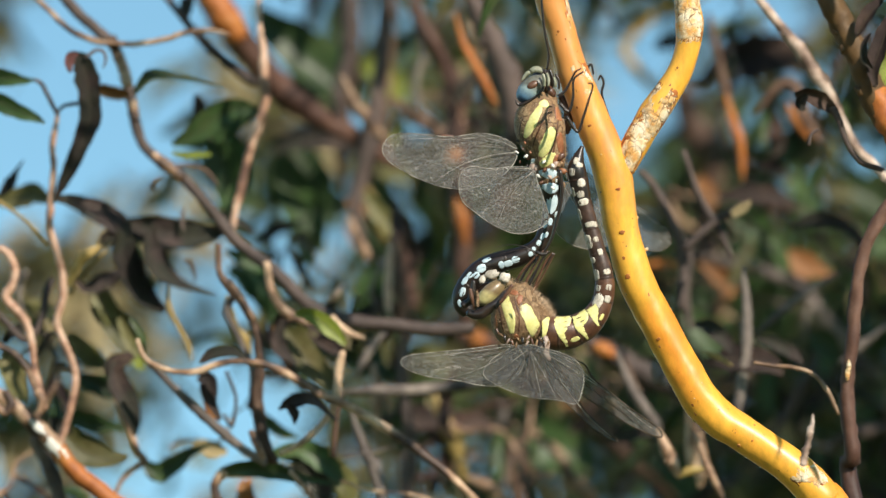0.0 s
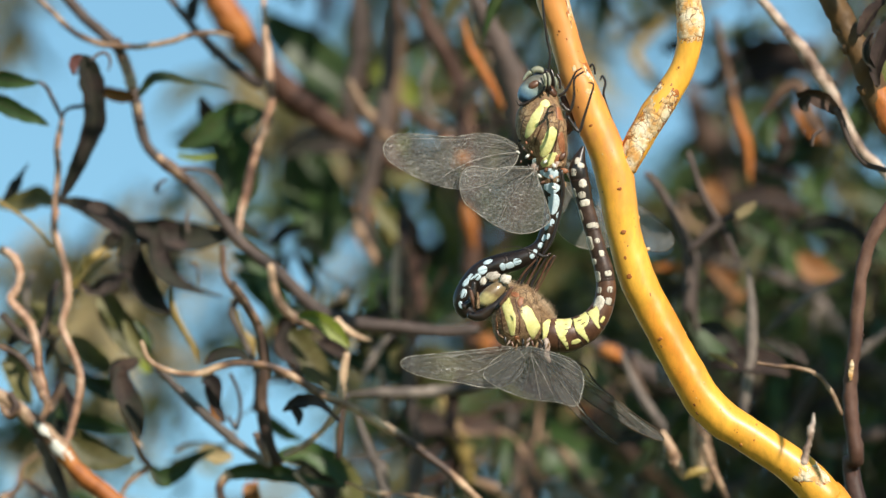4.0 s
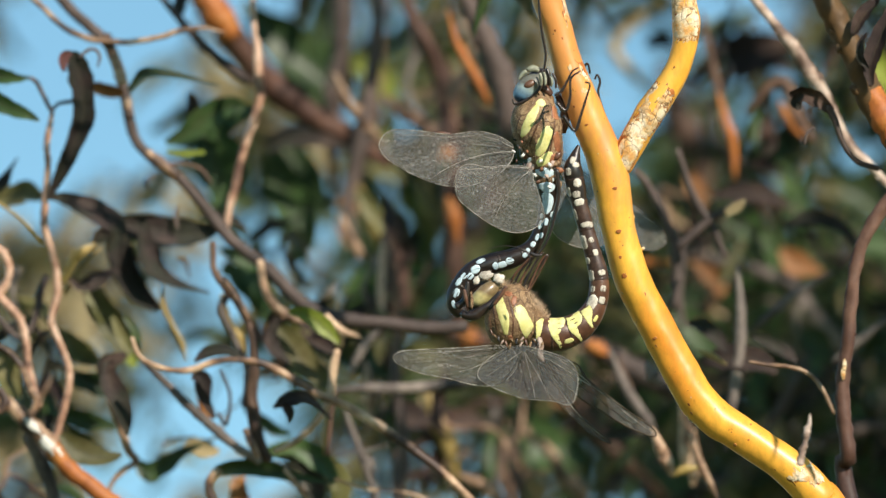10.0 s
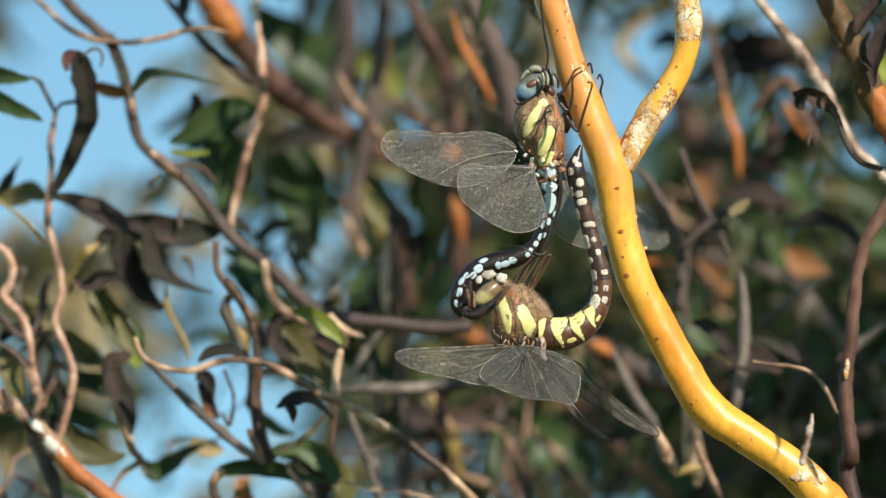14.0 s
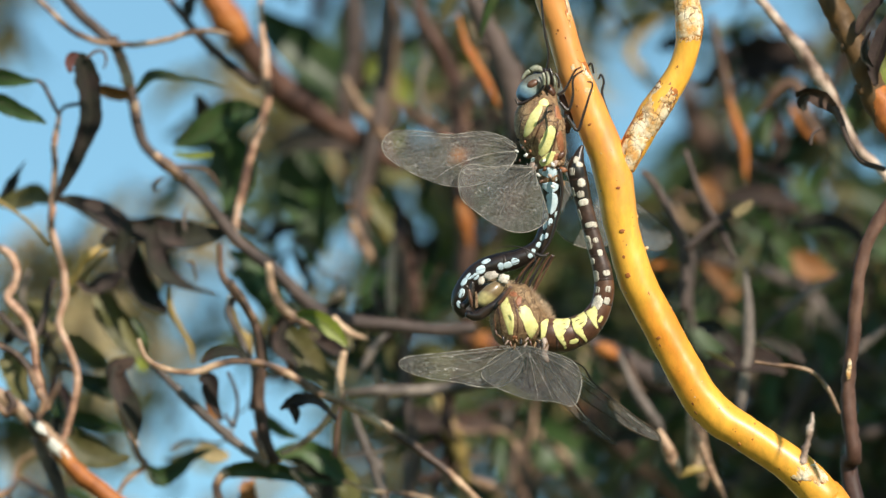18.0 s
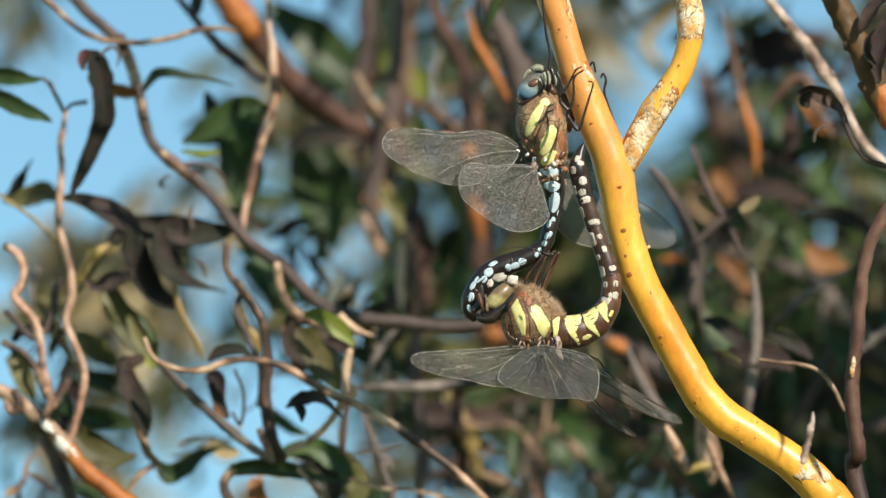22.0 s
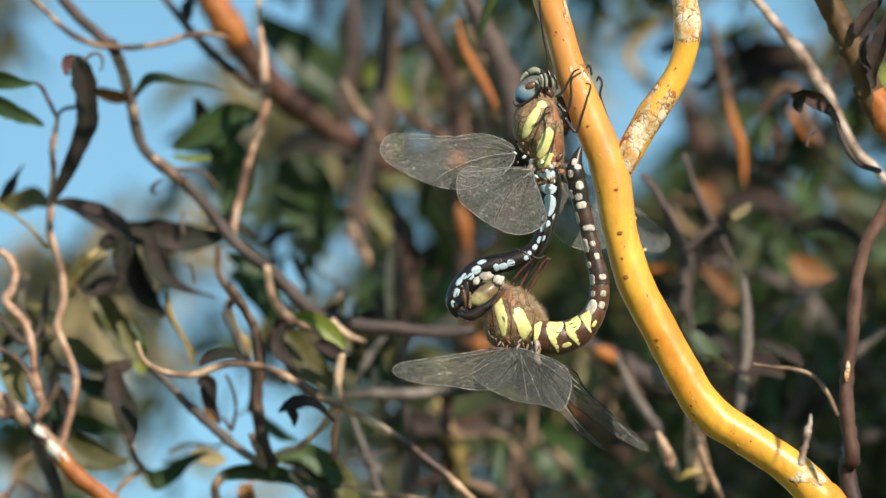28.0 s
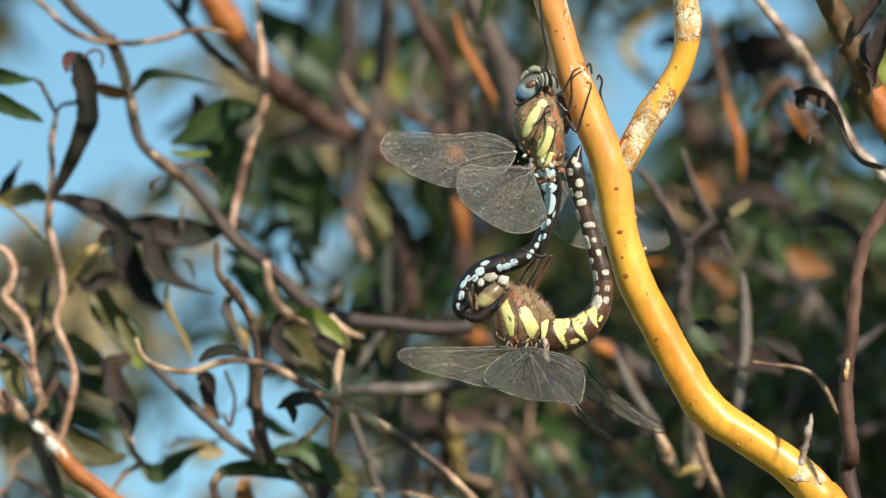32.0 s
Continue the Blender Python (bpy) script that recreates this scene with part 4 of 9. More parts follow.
for j, (u, side, l, w) in enumerate([(0.287, 0.00, 1.05, 0.59), (0.863, 0.08, 0.59, 0.59), (0.650, 0.84, 1.64, 0.59), (0.212, 0.42, 0.59, 0.94)]):
    part("side_plate", *patch(FEM_BACK, u, side, l, w, 0.02, 0.4, j + 19), THORAX_RUST, female)
for j, p in enumerate([(11.4, -6, -20.3, 0.46), (12.2, -5.9, -20.9, 0.58), (12.9, -5.7, -21.5, 0.46), (13.7, -5.6, -21.8, 0.58), (14.5, -5.5, -22.3, 0.46), (14.9, -5.8, -21.1, 0.35), (15.9, -5.7, -21.3, 0.58), (16.8, -5.6, -21.9, 0.46), (17.8, -5.7, -21.5, 0.70), (18.7, -5.6, -22, 0.58), (19.5, -5.8, -21.2, 0.46), (20.2, -5.6, -22, 0.58), (17, -5.9, -20.9, 0.46), (10.7, -6.2, -19.6, 0.46), (21.1, -5.6, -21.9, 0.46), (15, -7.4, -14.7, 0.35)]):
    part("wing_base", *ball((p[0], p[1] - 1.2, p[2]), (p[3] * 0.45, p[3] * 0.45, p[3] * 1.5), (0, (37 * j) % 90 - 45, 0), 10, 8, 0.6), (THORAX_BROWN, CHITIN_BLACK, SPOT_PINK, CHITIN_BROWN, THORAX_BROWN)[j % 5], female)
part("wing_root", *tube([(20.5, -5.1, -20.1, 0.47), (20.7, -4.7, -21.7, 0.81), (20.5, -4.3, -23.2, 0.93), (21.4, -3.9, -24.8, 0.47)], 10, 6, 0.3, 0.8), SPOT_PINK, female, "pale twisted wing root")
part("wing_root", *tube([(19.5, -4.2, -20.1, 0.58), (19.7, -3.9, -21.5, 0.81), (18.8, -3.5, -22.8, 0.58)], 10, 6, 0.3, 0.8), CHITIN_BLACK, female, "dark wing root")
fhead = part("head", *ball([(8.3, 2.5, -9.9, 0.12)][0], (3.6, 2.6, 2.8), (0, -42, 0), 18, 12), CHITIN_BLACK, female, "dark head gripped by the male")
part("compound_eye", *ball(([(9.3, -8.2, -11.6, 0.12)][0]), (3.8, 1.9, 1.75), (0, -42, 0), 26, 16), EYE_BROWN, fhead, "yellow-brown compound eye", [(9.3, -8.2, -11.6, 0.12)][0])
part("compound_eye", *ball(([(7.8, 9, -6.4, 0.12)][0]), (3.6, 2.1, 1.9), (0, -44, 0), 22, 14), EYE_BROWN, fhead, "yellow-brown compound eye", [(7.8, 9, -6.4, 0.12)][0])
for p, r, a in (([(7.6, -7.1, -8.5, 0.12)][0], (1.05, 0.3, 0.65), -60), ([(9.5, -7.4, -7.5, 0.12)][0], (1.5, 0.35, 0.9), -12), ([(12.1, -9.8, -8.8, 0.12)][0], (1.15, 0.35, 1.05), 35)):
    part("head_plate", *ball(p, r, (0, a, 0), 14, 10, 0.35), SPOT_BUFF, fhead, "pale plate of the head")
for pts, m in (([(5, -11.8, -11.7, 0.29), (5.4, -11.3, -13.5, 0.46), (5.9, -10.9, -15.3, 0.35)], CHITIN_BROWN), ([(6.4, -12.5, -12.3, 0.23), (6.6, -12.1, -13.9, 0.35), (6.5, -11.8, -15.5, 0.28)], THORAX_BROWN), ([(4.6, -9.7, -16.4, 0.70), (6.7, -9.6, -16.7, 1.04), (8.8, -9.9, -15.5, 1.04), (10.9, -10.4, -13.7, 0.70), (12.3, -10.8, -11.9, 0.35)], CHITIN_BLACK), ([(11.1, -14.5, -15.4, 0.35), (12.5, -14.9, -13.6, 0.46), (13.6, -15.4, -11.8, 0.35)], CHITIN_BROWN), ([(10.2, -10.8, -15.5, 0.35), (11.8, -11.3, -13.5, 0.39), (13.2, -11.8, -11.4, 0.30)], CHITIN_BLACK)):
    part("face_plate", *tube(pts, 10, 6, 0.2, 0.7), m, fhead)
for pts, m in (([(18, -0.4, -9.4, 0.28), (19.4, -1.3, -6.1, 0.23), (20.8, -2, -3.1, 0.20), (22, -2.4, -1.7, 0.16)], CHITIN_BROWN), ([(17, -1.4, -9.1, 0.26), (18.6, -2.3, -5.7, 0.22), (20.2, -3, -2.8, 0.19), (21.4, -3.3, -1.5, 0.14)], CHITIN_BLACK),
               ([(16.1, -1.5, -8.7, 0.28), (17.6, -2.3, -5.7, 0.23), (19.1, -2.9, -3, 0.19), (20.1, -3.3, -1.4, 0.14)], CHITIN_BROWN), ([(15.1, -0.7, -8.2, 0.26), (16.6, -1.5, -5.3, 0.21), (18.5, -2, -2.9, 0.19), (19.5, -2.4, -1.3, 0.14)], CHITIN_BLACK),
               ([(14, -1.5, -8.7, 0.26), (15.5, -2.2, -6, 0.22), (17.5, -2.8, -3.7, 0.19), (19.3, -3.2, -1.9, 0.14)], CHITIN_BROWN), ([(22.1, -2.4, -1.7, 0.19), (20.7, -1.8, -4.1, 0.15), (19, -1.2, -6.4, 0.13), (17.5, -0.6, -8.7, 0.11)], CHITIN_BLACK),
               ([(21, -1.6, -1.1, 0.16), (19.8, -1, -3.3, 0.14), (18, -0.4, -5.9, 0.12), (16.8, 0.1, -7.8, 0.09)], CHITIN_BROWN), ([(18.6, -10.2, -3.4, 0.28), (19.6, -10.1, -3.9, 0.35), (20.8, -10.1, -3.8, 0.26)], CHITIN_BLACK), ([(22.4, -1.5, -1.6, 0.14), (21.3, -0.9, -3.7, 0.15), (19.6, -0.1, -6.9, 0.14), (18.4, 0.4, -9.1, 0.12)], CHITIN_BROWN),
               ([(17.6, -7.6, -6.6, 0.12), (18.6, -8.1, -4.5, 0.14), (17.7, -8.5, -2.7, 0.13), (15.6, -8.8, -1.8, 0.08), (12.8, -8.8, -1.6, 0.07), (10, -8.7, -2.2, 0.05)], CHITIN_BLACK), ([(18.8, -8.4, -3.2, 0.12), (17, -8.6, -2.4, 0.09), (14.1, -8.5, -2.8, 0.07), (11.2, -8.4, -3.4, 0.05)], CHITIN_BLACK)):
    part("leg", *tube([(*q[:3], q[3] * 1.15) for q in pts], 8, 6), m, female, "thin spiny brown leg")


def down(path, count, low, high, long, owner, seed):
    """Fine downy hair standing on a body: angles low to high round it."""
    rng, hair_v, hair_f = random.Random(seed), [], []
    fuzz = spline(path, 16)
    ft, fn, fb = frames_of(fuzz[:, :3])
    for k in range(count):
        i = rng.randrange(4, len(fuzz) - 4)
        a = rng.uniform(low, high)
        way = math.cos(a) * fn[i] + math.sin(a) * fb[i]
        root = fuzz[i, :3] + way * fuzz[i, 3] * (0.75 if long > 1 else 0.97)
        tip = root + (way + Vector((rng.uniform(-.5, .5), rng.uniform(-.5, .5), rng.uniform(-.5, .5)))) * rng.uniform(0.4, 1.0) * long
        o = len(hair_v)
        hair_v += [root + ft[i] * 0.028, root - ft[i] * 0.028, root + fb[i] * 0.028, np.array(tip)]
        hair_f += [(o, o + 1, o + 3), (o + 1, o + 2, o + 3), (o + 2, o, o + 3)]
    tagged(part("hair", hair_v, hair_f, HAIR, owner, "buff downy hair"), kind="stuff")


down([(11.7, -1.5, -8.9, 1.63), (14.1, -1.3, -9.8, 2.33), (17, -0.8, -11.5, 2.80), (19.4, -0.2, -13.9, 2.57), (21.5, 0.4, -16.4, 2.10)], 1700, -2.3, -0.3, 1.35, female, 5)
down(FEM_BACK, 700, -3.14, 3.14, 0.8, female, 6)
down(MALE_BACK, 600, -3.14, 3.14, 0.7, male, 7)
FEM_SPOTS = [(u, s, l, w, m) for (u, s, l, w), m in zip([(0.149, 0.52, 0.70, 0.47), (0.274, 0.48, 0.59, 0.35), (0.327, -0.49, 1.40, 0.94), (0.346, 0.40, 0.59, 0.59), (0.385, -0.72, 0.59, 0.59), (0.389, 0.39, 0.47, 0.59), (0.447, -0.79, 1.05, 0.70), (0.452, 0.41, 0.47, 0.70), (0.505, -0.85, 0.59, 0.59), (0.524, 0.31, 0.59, 0.47), (0.567, -0.77, 1.17, 0.82), (0.567, 0.21, 0.47, 0.47), (0.659, -0.90, 1.05, 0.59), (0.620, 0.07, 0.47, 0.94), (0.615, 0.70, 0.47, 0.47), (0.740, -0.84, 0.82, 0.47), (0.697, -0.02, 0.59, 0.94), (0.726, -0.13, 0.59, 0.70), (0.769, 0.23, 0.70, 0.70), (0.865, 0.32, 0.47, 0.70), (0.827, -0.56, 0.59, 0.59), (0.889, -0.23, 0.59, 0.47)],
                                                   [SPOT_YELLOW] * 2 + [SPOT_BUFF] * 30)]
female_segments = belly(female, FEM_TAIL, (0, 0.085, 0.17, 0.255, 0.34, 0.43, 0.52, 0.61, 0.70, 0.79, 0.88, 1.0), (CHITIN_BROWN,) * 5 + (CHITIN_DUSK,) * 3 + (CHITIN_BLACK,), FEM_SPOTS, CHITIN_DUSK, 1.22, 0.7)
for (seg, mid), rows in zip(female_segments, ([(0.005, -0.88, 0.70, 0.00), (0.005, -0.49, 0.70, 0.00), (0.010, -0.02, 0.53, 0.00), (0.010, 0.45, 0.29, 0.00)], [(0.101, -0.97, 1.76, 0.00), (0.101, -0.71, 1.87, 0.00), (0.096, -0.32, 1.29, 0.00), (0.096, 0.07, 0.70, 0.00), (0.111, 0.54, 0.41, 0.00), (0.115, 0.86, 0.18, 0.00)], [(0.212, -0.95, 1.52, 0.00), (0.207, -0.57, 1.64, 0.00), (0.188, -0.22, 1.05, 0.00), (0.188, 0.24, 0.59, 0.00), (0.192, 0.65, 0.35, 0.00), (0.192, 0.93, 0.18, 0.00)], [(0.288, -0.75, 1.17, 0.00), (0.274, -0.33, 1.17, 0.00), (0.260, -0.01, 0.70, 0.00), (0.250, 0.33, 0.41, 0.00), (0.245, 0.70, 0.18, 0.00)])):
    part("band", *ribbon(FEM_TAIL, [r[:3] for r in rows], 0.025), SPOT_YELLOW, seg, "broad yellow band")
female_fore = wing(female, "forewing", [(14.2, -3.8, -21.7), (10, -5.6, -21.9), (5.9, -7.2, -22.6), (0.7, -9.2, -23.3), (-4.5, -11.3, -24), (-7.9, -12.6, -24.6), (-9.5, -13, -25.9), (-8.1, -12, -27.4), (-3.4, -9.7, -28.7), (1.9, -7.3, -29.2), (7.1, -4.8, -30), (11.7, -2.9, -29.6), (15.2, -2.1, -26.8), (16.1, -2.5, -23.9)], WING_SMOKY,
                   ([(14.1, -4.7, -22), (8.8, -6.7, -22.9), (1.9, -9.5, -24), (-5.1, -12.2, -25)], [(14.1, -4.6, -22.2), (8.8, -6.5, -23.8), (1.9, -9.1, -25.3), (-6.2, -12.3, -26.5)], [(14.1, -4.6, -22.6), (10, -5.7, -25.2), (5.3, -7.1, -27.4), (0.7, -8.8, -28.8)], [(14.3, -4.4, -22.8), (12.3, -4.4, -26.1), (10, -4.8, -28.8)]), 0.085, "smoky veined forewing", VEIN_PALE)
female_hind = wing(female, "hindwing", [(16.7, -6.6, -22.1), (21, -8.1, -23.4), (25, -9.5, -24.9), (27.3, -10.5, -26.7), (28.4, -11.3, -29.4), (28.3, -11.9, -32.4), (27, -12.1, -35.7), (23.2, -10.9, -34.7), (18, -9.3, -34), (14, -7.8, -32.5), (10.2, -6.3, -30.5), (7.9, -5.3, -28.2), (9.5, -5.2, -25.3), (13.2, -5.8, -22.9)], WING_SMOKY,
                   ([(18.1, -8.9, -23.6), (23.3, -10.9, -26.5), (27.5, -12.7, -29.5)], [(17.8, -8.9, -23.8), (21.5, -10.8, -28.2), (25.5, -13, -34)], [(17.5, -8.8, -24.1), (18.6, -10, -28.6), (19.8, -11.4, -34.2)], [(17.2, -8.7, -24), (15.2, -8.9, -27.8), (12.3, -8.7, -30.9)], [(18.1, -8.9, -23.5), (22.7, -10.5, -24.9), (26.4, -11.9, -26.7)], [(18, -8.9, -23.7), (22.7, -11, -27.7), (26.8, -13.2, -32.9)], [(17.6, -8.9, -24.1), (20.4, -10.7, -29.4), (22.9, -12.4, -34.6)], [(17.4, -8.8, -24.2), (17.1, -9.6, -28.8), (16.3, -10.2, -33.2)], [(16.9, -8.6, -23.8), (13.4, -8.1, -26.4), (9.7, -7.6, -29)]), 0.085, "smoky veined hindwing", VEIN_PALE)
female_fore2 = wing(female, "forewing", [(20.7, 13.8, -18), (25.5, 17.8, -18.8), (29.1, 20.8, -19.7), (30.9, 22.8, -22), (35.7, 27.3, -24.8), (40.5, 31.8, -27.3), (44.8, 35.6, -29.3), (46, 37, -31), (43.6, 35.1, -31.1), (38.7, 31, -29.9), (33.9, 26.7, -28), (29.1, 22.4, -26), (24.3, 17.7, -22.2)], WING_SMOKY,
                    ([(21.3, 12.6, -18.8), (26.7, 17.3, -20.5), (32.7, 22.9, -24), (39.9, 29.6, -28.2), (45.4, 34.6, -31)], [(21.3, 12.7, -19.3), (27.9, 18.9, -23.1), (35.1, 25.5, -27.1), (42.3, 32.1, -30.6)], [(29, 19.7, -22.7), (33.9, 24, -24.6), (38.7, 28.3, -26.8)]), 0.17, "smoky forewing seen edge-on")
female_hind2 = wing(female, "hindwing", [(20.2, 15.9, -19), (23.7, 19.5, -21.8), (27.3, 23.4, -26.3), (29.7, 26.1, -29.4), (32.7, 29, -31.4), (36.1, 32.2, -33.5), (35.2, 31.5, -33.8), (31.5, 28.3, -32.5), (28.5, 25.4, -30.4), (26.1, 23, -28.5), (22.5, 19.4, -25.4)], WING_SMOKY,
                    ([(20.4, 14.5, -19.8), (26.1, 20.6, -26.4), (30.3, 25, -30.5), (35.7, 30.1, -34)],), 0.16, "smoky hindwing seen edge-on")

# ---- near twigs with their leaves ----
curl = twig([(-84.8, 97.5, -20.3, 0.97), (-83.3, 96.1, -14.9, 0.82), (-81.7, 94.6, -8.9, 0.82), (-81.6, 93.3, -3.5, 0.82), (-83.8, 91.8, 2.3, 0.82), (-85.4, 90.8, 6.4, 0.82), (-84, 89.4, 11.9, 0.82), (-84.3, 88.2, 17, 0.82), (-85.4, 87, 21.8, 0.82), (-86.9, 85.8, 26.6, 0.82), (-86.7, 84.6, 31.4, 0.82), (-86.1, 82.8, 38.7, 0.68), (-86.3, 81.3, 44.7, 0.68), (-85.4, 80.1, 49.2, 0.55), (-85.2, 79.6, 51.2, 0.40)], BARK_ROSE, "thin curling pinkish willow twig with drooping leaves")
leaf(curl, [(-89.5, 72.4, 56.7, 0.25), (-91.7, 72.5, 56.5, 0.74), (-94.2, 72.4, 56.8, 1.48), (-97.1, 72.3, 57.1, 1.98), (-101.2, 72.1, 57.9, 1.85)], LEAF_GREEN, (10, 20))
stem(curl, [(-85.1, 74.2, 49.5, 0.49), (-86.7, 73.5, 52.6, 0.49), (-88.2, 72.7, 55.5, 0.49), (-89.8, 72.4, 56.7, 0.37)], BARK_DARK, "leaf_stalk")
leaf(curl, [(-87.6, 72.8, 46.9, 0.25), (-89.6, 72.5, 48.0, 0.99), (-93.1, 72.2, 49.4, 1.73), (-96.8, 71.8, 51.1, 2.10), (-101.1, 71.3, 53.1, 1.85)], LEAF_GREEN, (0, 20))
stem(curl, [(-85.2, 79.7, 51.1, 0.37), (-83.8, 79.3, 52.6, 0.37), (-80.5, 79.2, 53.1, 0.50)], BARK_DARK, "leaf_stalk")
stem(curl, [(-87.4, 87.6, 23.5, 0.50), (-92.1, 86.4, 28.3, 0.37), (-97.3, 85.5, 31.9, 0.37), (-101, 84.9, 34.3, 0.37)], BARK_OLIVE, "side_shoot")
leaf(curl, [(-102, 120.4, 41.7, 1.02), (-97, 120.3, 41.9, 2.28), (-92.9, 120, 43.1, 2.54), (-89.4, 120.4, 41.7, 1.02)], LEAF_OLIVE, (0, 20))
leaf(curl, [(-99, 99.9, 37.3, 0.50), (-96.5, 99.2, 40.1, 1.50), (-95.2, 98.6, 42.5, 0.88), (-93.7, 98, 45.2, 0.13)], LEAF_DUN, (20, 60))
leaf(curl, [(-86.4, 90.2, 34.2, 0.50), (-82.7, 90.2, 33.9, 1.37), (-76.4, 90.7, 32, 1.99), (-71.5, 91.7, 27.9, 2.24), (-73.3, 93, 22.7, 1.00)], LEAF_DUN, (10, 50), 0.35)
leaf(curl, [(-82.1, 89.5, -5, 0.37), (-84.6, 89.2, -4, 0.99), (-86.6, 89.8, -6.1, 0.25)], LEAF_DUN, (0, 50))
leaf(curl, [(-84.6, 140.2, 6.1, 0.51), (-81, 140.6, 4.6, 2.04), (-76.5, 140.9, 3.7, 2.30), (-74.6, 141.1, 2.7, 0.77)], LEAF_GREEN, (0, 20))
leaf(curl, [(-85.6, 156.9, 2, 0.52), (-81.7, 157.5, -0.5, 2.19), (-75.9, 157.9, -2, 1.29), (-70.8, 158.1, -2.7, 0.39)], LEAF_GREEN, (0, 20))
big_leaf = thing("willow_leaf", [(-75.9, -7.4, 29.6)][0], "long curled dark willow leaf hanging from a twig", "leaf", "hanging leaves")
leaf(big_leaf, [(-85.7, 82.7, 32.0, 0.25), (-84.3, 81.3, 34.7, 0.99), (-82.4, 79.6, 38.1, 1.61), (-79.9, 77.5, 43.4, 1.98), (-78.0, 75.5, 48.5, 2.35), (-78.1, 73.6, 53.1, 2.35), (-78.8, 71.8, 57.2, 2.72), (-80.0, 70.3, 59.9, 2.35), (-81.7, 69.3, 61.0, 1.11)], LEAF_DUN, (12, -18), 0.35, "dark folded blade")
leaf(big_leaf, [(-80.1, 61.4, 59.5, 0.49), (-81.5, 61.6, 58.9, 1.11), (-82.1, 62.0, 57.3, 1.11), (-81.8, 62.4, 55.4, 0.37)], LEAF_PLUM, (10, 40), 0.4, "reddish curled tip")
stem(big_leaf, [(-78.7, 69, 60.6, 0.37), (-76.4, 68.6, 62.2, 0.37), (-74.8, 68.7, 61.8, 0.37), (-74.3, 69.1, 60.1, 0.31), (-74.8, 69.5, 58.4, 0.19)], BARK_DARK, "tendril")

old = twig([(-86.3, 88.7, 82.3, 1.25), (-81.9, 90, 77.1, 1.25), (-77.6, 90.9, 73.4, 1.25), (-73.8, 91.8, 69.8, 1.25), (-71.4, 93.1, 64.7, 1.13), (-69.9, 94.6, 58.6, 1.25), (-68.7, 96.1, 52.8, 1.25), (-67.2, 97.1, 48.6, 1.13), (-63.4, 98, 45, 1.25), (-59.1, 98.8, 42.1, 1.25), (-55, 99.8, 37.9, 1.25), (-51.1, 100.9, 33.5, 1.25), (-47.9, 102, 29.2, 1.38), (-44.1, 102.8, 25.8, 1.38), (-37.8, 104, 21.1, 1.50), (-30.6, 105.7, 14.1, 1.50), (-22.8, 106.5, 10.8, 1.63), (-11.8, 106.8, 9.6, 1.50), (-3, 107.1, 8.7, 1.50), (5.8, 107, 9, 1.38)], BARK_DARK, "long winding brown willow twig", wobble=0.16)
# Dark bark with pale strips: the sunlit stretches are put in as colour.
for pts in ([(-74, 83.5, 69.3, 1.37), (-72.8, 84.2, 66.6, 1.25), (-71, 85.3, 62.2, 1.25), (-70.1, 86, 59.1, 1.25)], [(-64.7, 89.8, 44.1, 1.12), (-61.6, 90.3, 41.9, 1.37), (-58.1, 91, 39.3, 1.25)], [(-69.3, 87.9, 55.7, 1.12), (-68.6, 88.9, 51.9, 1.12)], [(-50.2, 106.3, 33.1, 1.13), (-48, 107, 30.2, 1.26)]):
    stem(old, pts, BARK_PINK, "bark_strip", "sunlit pale bark")
leaf(old, [(-68.7, 84.5, 56.9, 0.50), (-65.5, 83.6, 60.5, 1.24), (-62.1, 83.5, 60.7, 1.12), (-56.5, 83.8, 59.8, 0.62), (-48.8, 84.2, 58.1, 0.25)], LEAF_GREEN, (10, 40))
leaf(old, [(-69.9, 89.5, 57.8, 0.75), (-72.9, 89.4, 58.4, 1.75), (-76.4, 89.1, 59.4, 1.50), (-78.2, 89.1, 59.7, 0.37)], LEAF_RUST, (20, 50))
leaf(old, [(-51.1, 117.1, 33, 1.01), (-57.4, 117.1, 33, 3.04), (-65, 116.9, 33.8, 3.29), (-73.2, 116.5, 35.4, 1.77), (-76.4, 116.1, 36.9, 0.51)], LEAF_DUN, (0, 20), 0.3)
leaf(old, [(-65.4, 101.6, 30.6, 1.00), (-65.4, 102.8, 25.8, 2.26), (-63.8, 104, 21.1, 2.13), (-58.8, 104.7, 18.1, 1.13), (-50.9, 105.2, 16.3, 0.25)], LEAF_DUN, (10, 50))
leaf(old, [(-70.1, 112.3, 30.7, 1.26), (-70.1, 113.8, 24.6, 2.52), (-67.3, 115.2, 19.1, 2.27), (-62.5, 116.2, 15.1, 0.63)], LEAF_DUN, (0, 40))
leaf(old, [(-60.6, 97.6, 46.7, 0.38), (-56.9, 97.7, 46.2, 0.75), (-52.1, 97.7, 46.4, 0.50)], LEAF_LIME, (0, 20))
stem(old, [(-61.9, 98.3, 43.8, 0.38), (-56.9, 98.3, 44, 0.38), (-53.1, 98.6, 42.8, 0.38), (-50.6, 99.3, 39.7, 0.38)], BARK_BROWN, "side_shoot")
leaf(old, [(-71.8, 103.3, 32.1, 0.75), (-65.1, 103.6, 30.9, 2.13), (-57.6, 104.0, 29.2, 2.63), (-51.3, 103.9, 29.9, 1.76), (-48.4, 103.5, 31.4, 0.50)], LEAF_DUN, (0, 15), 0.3)
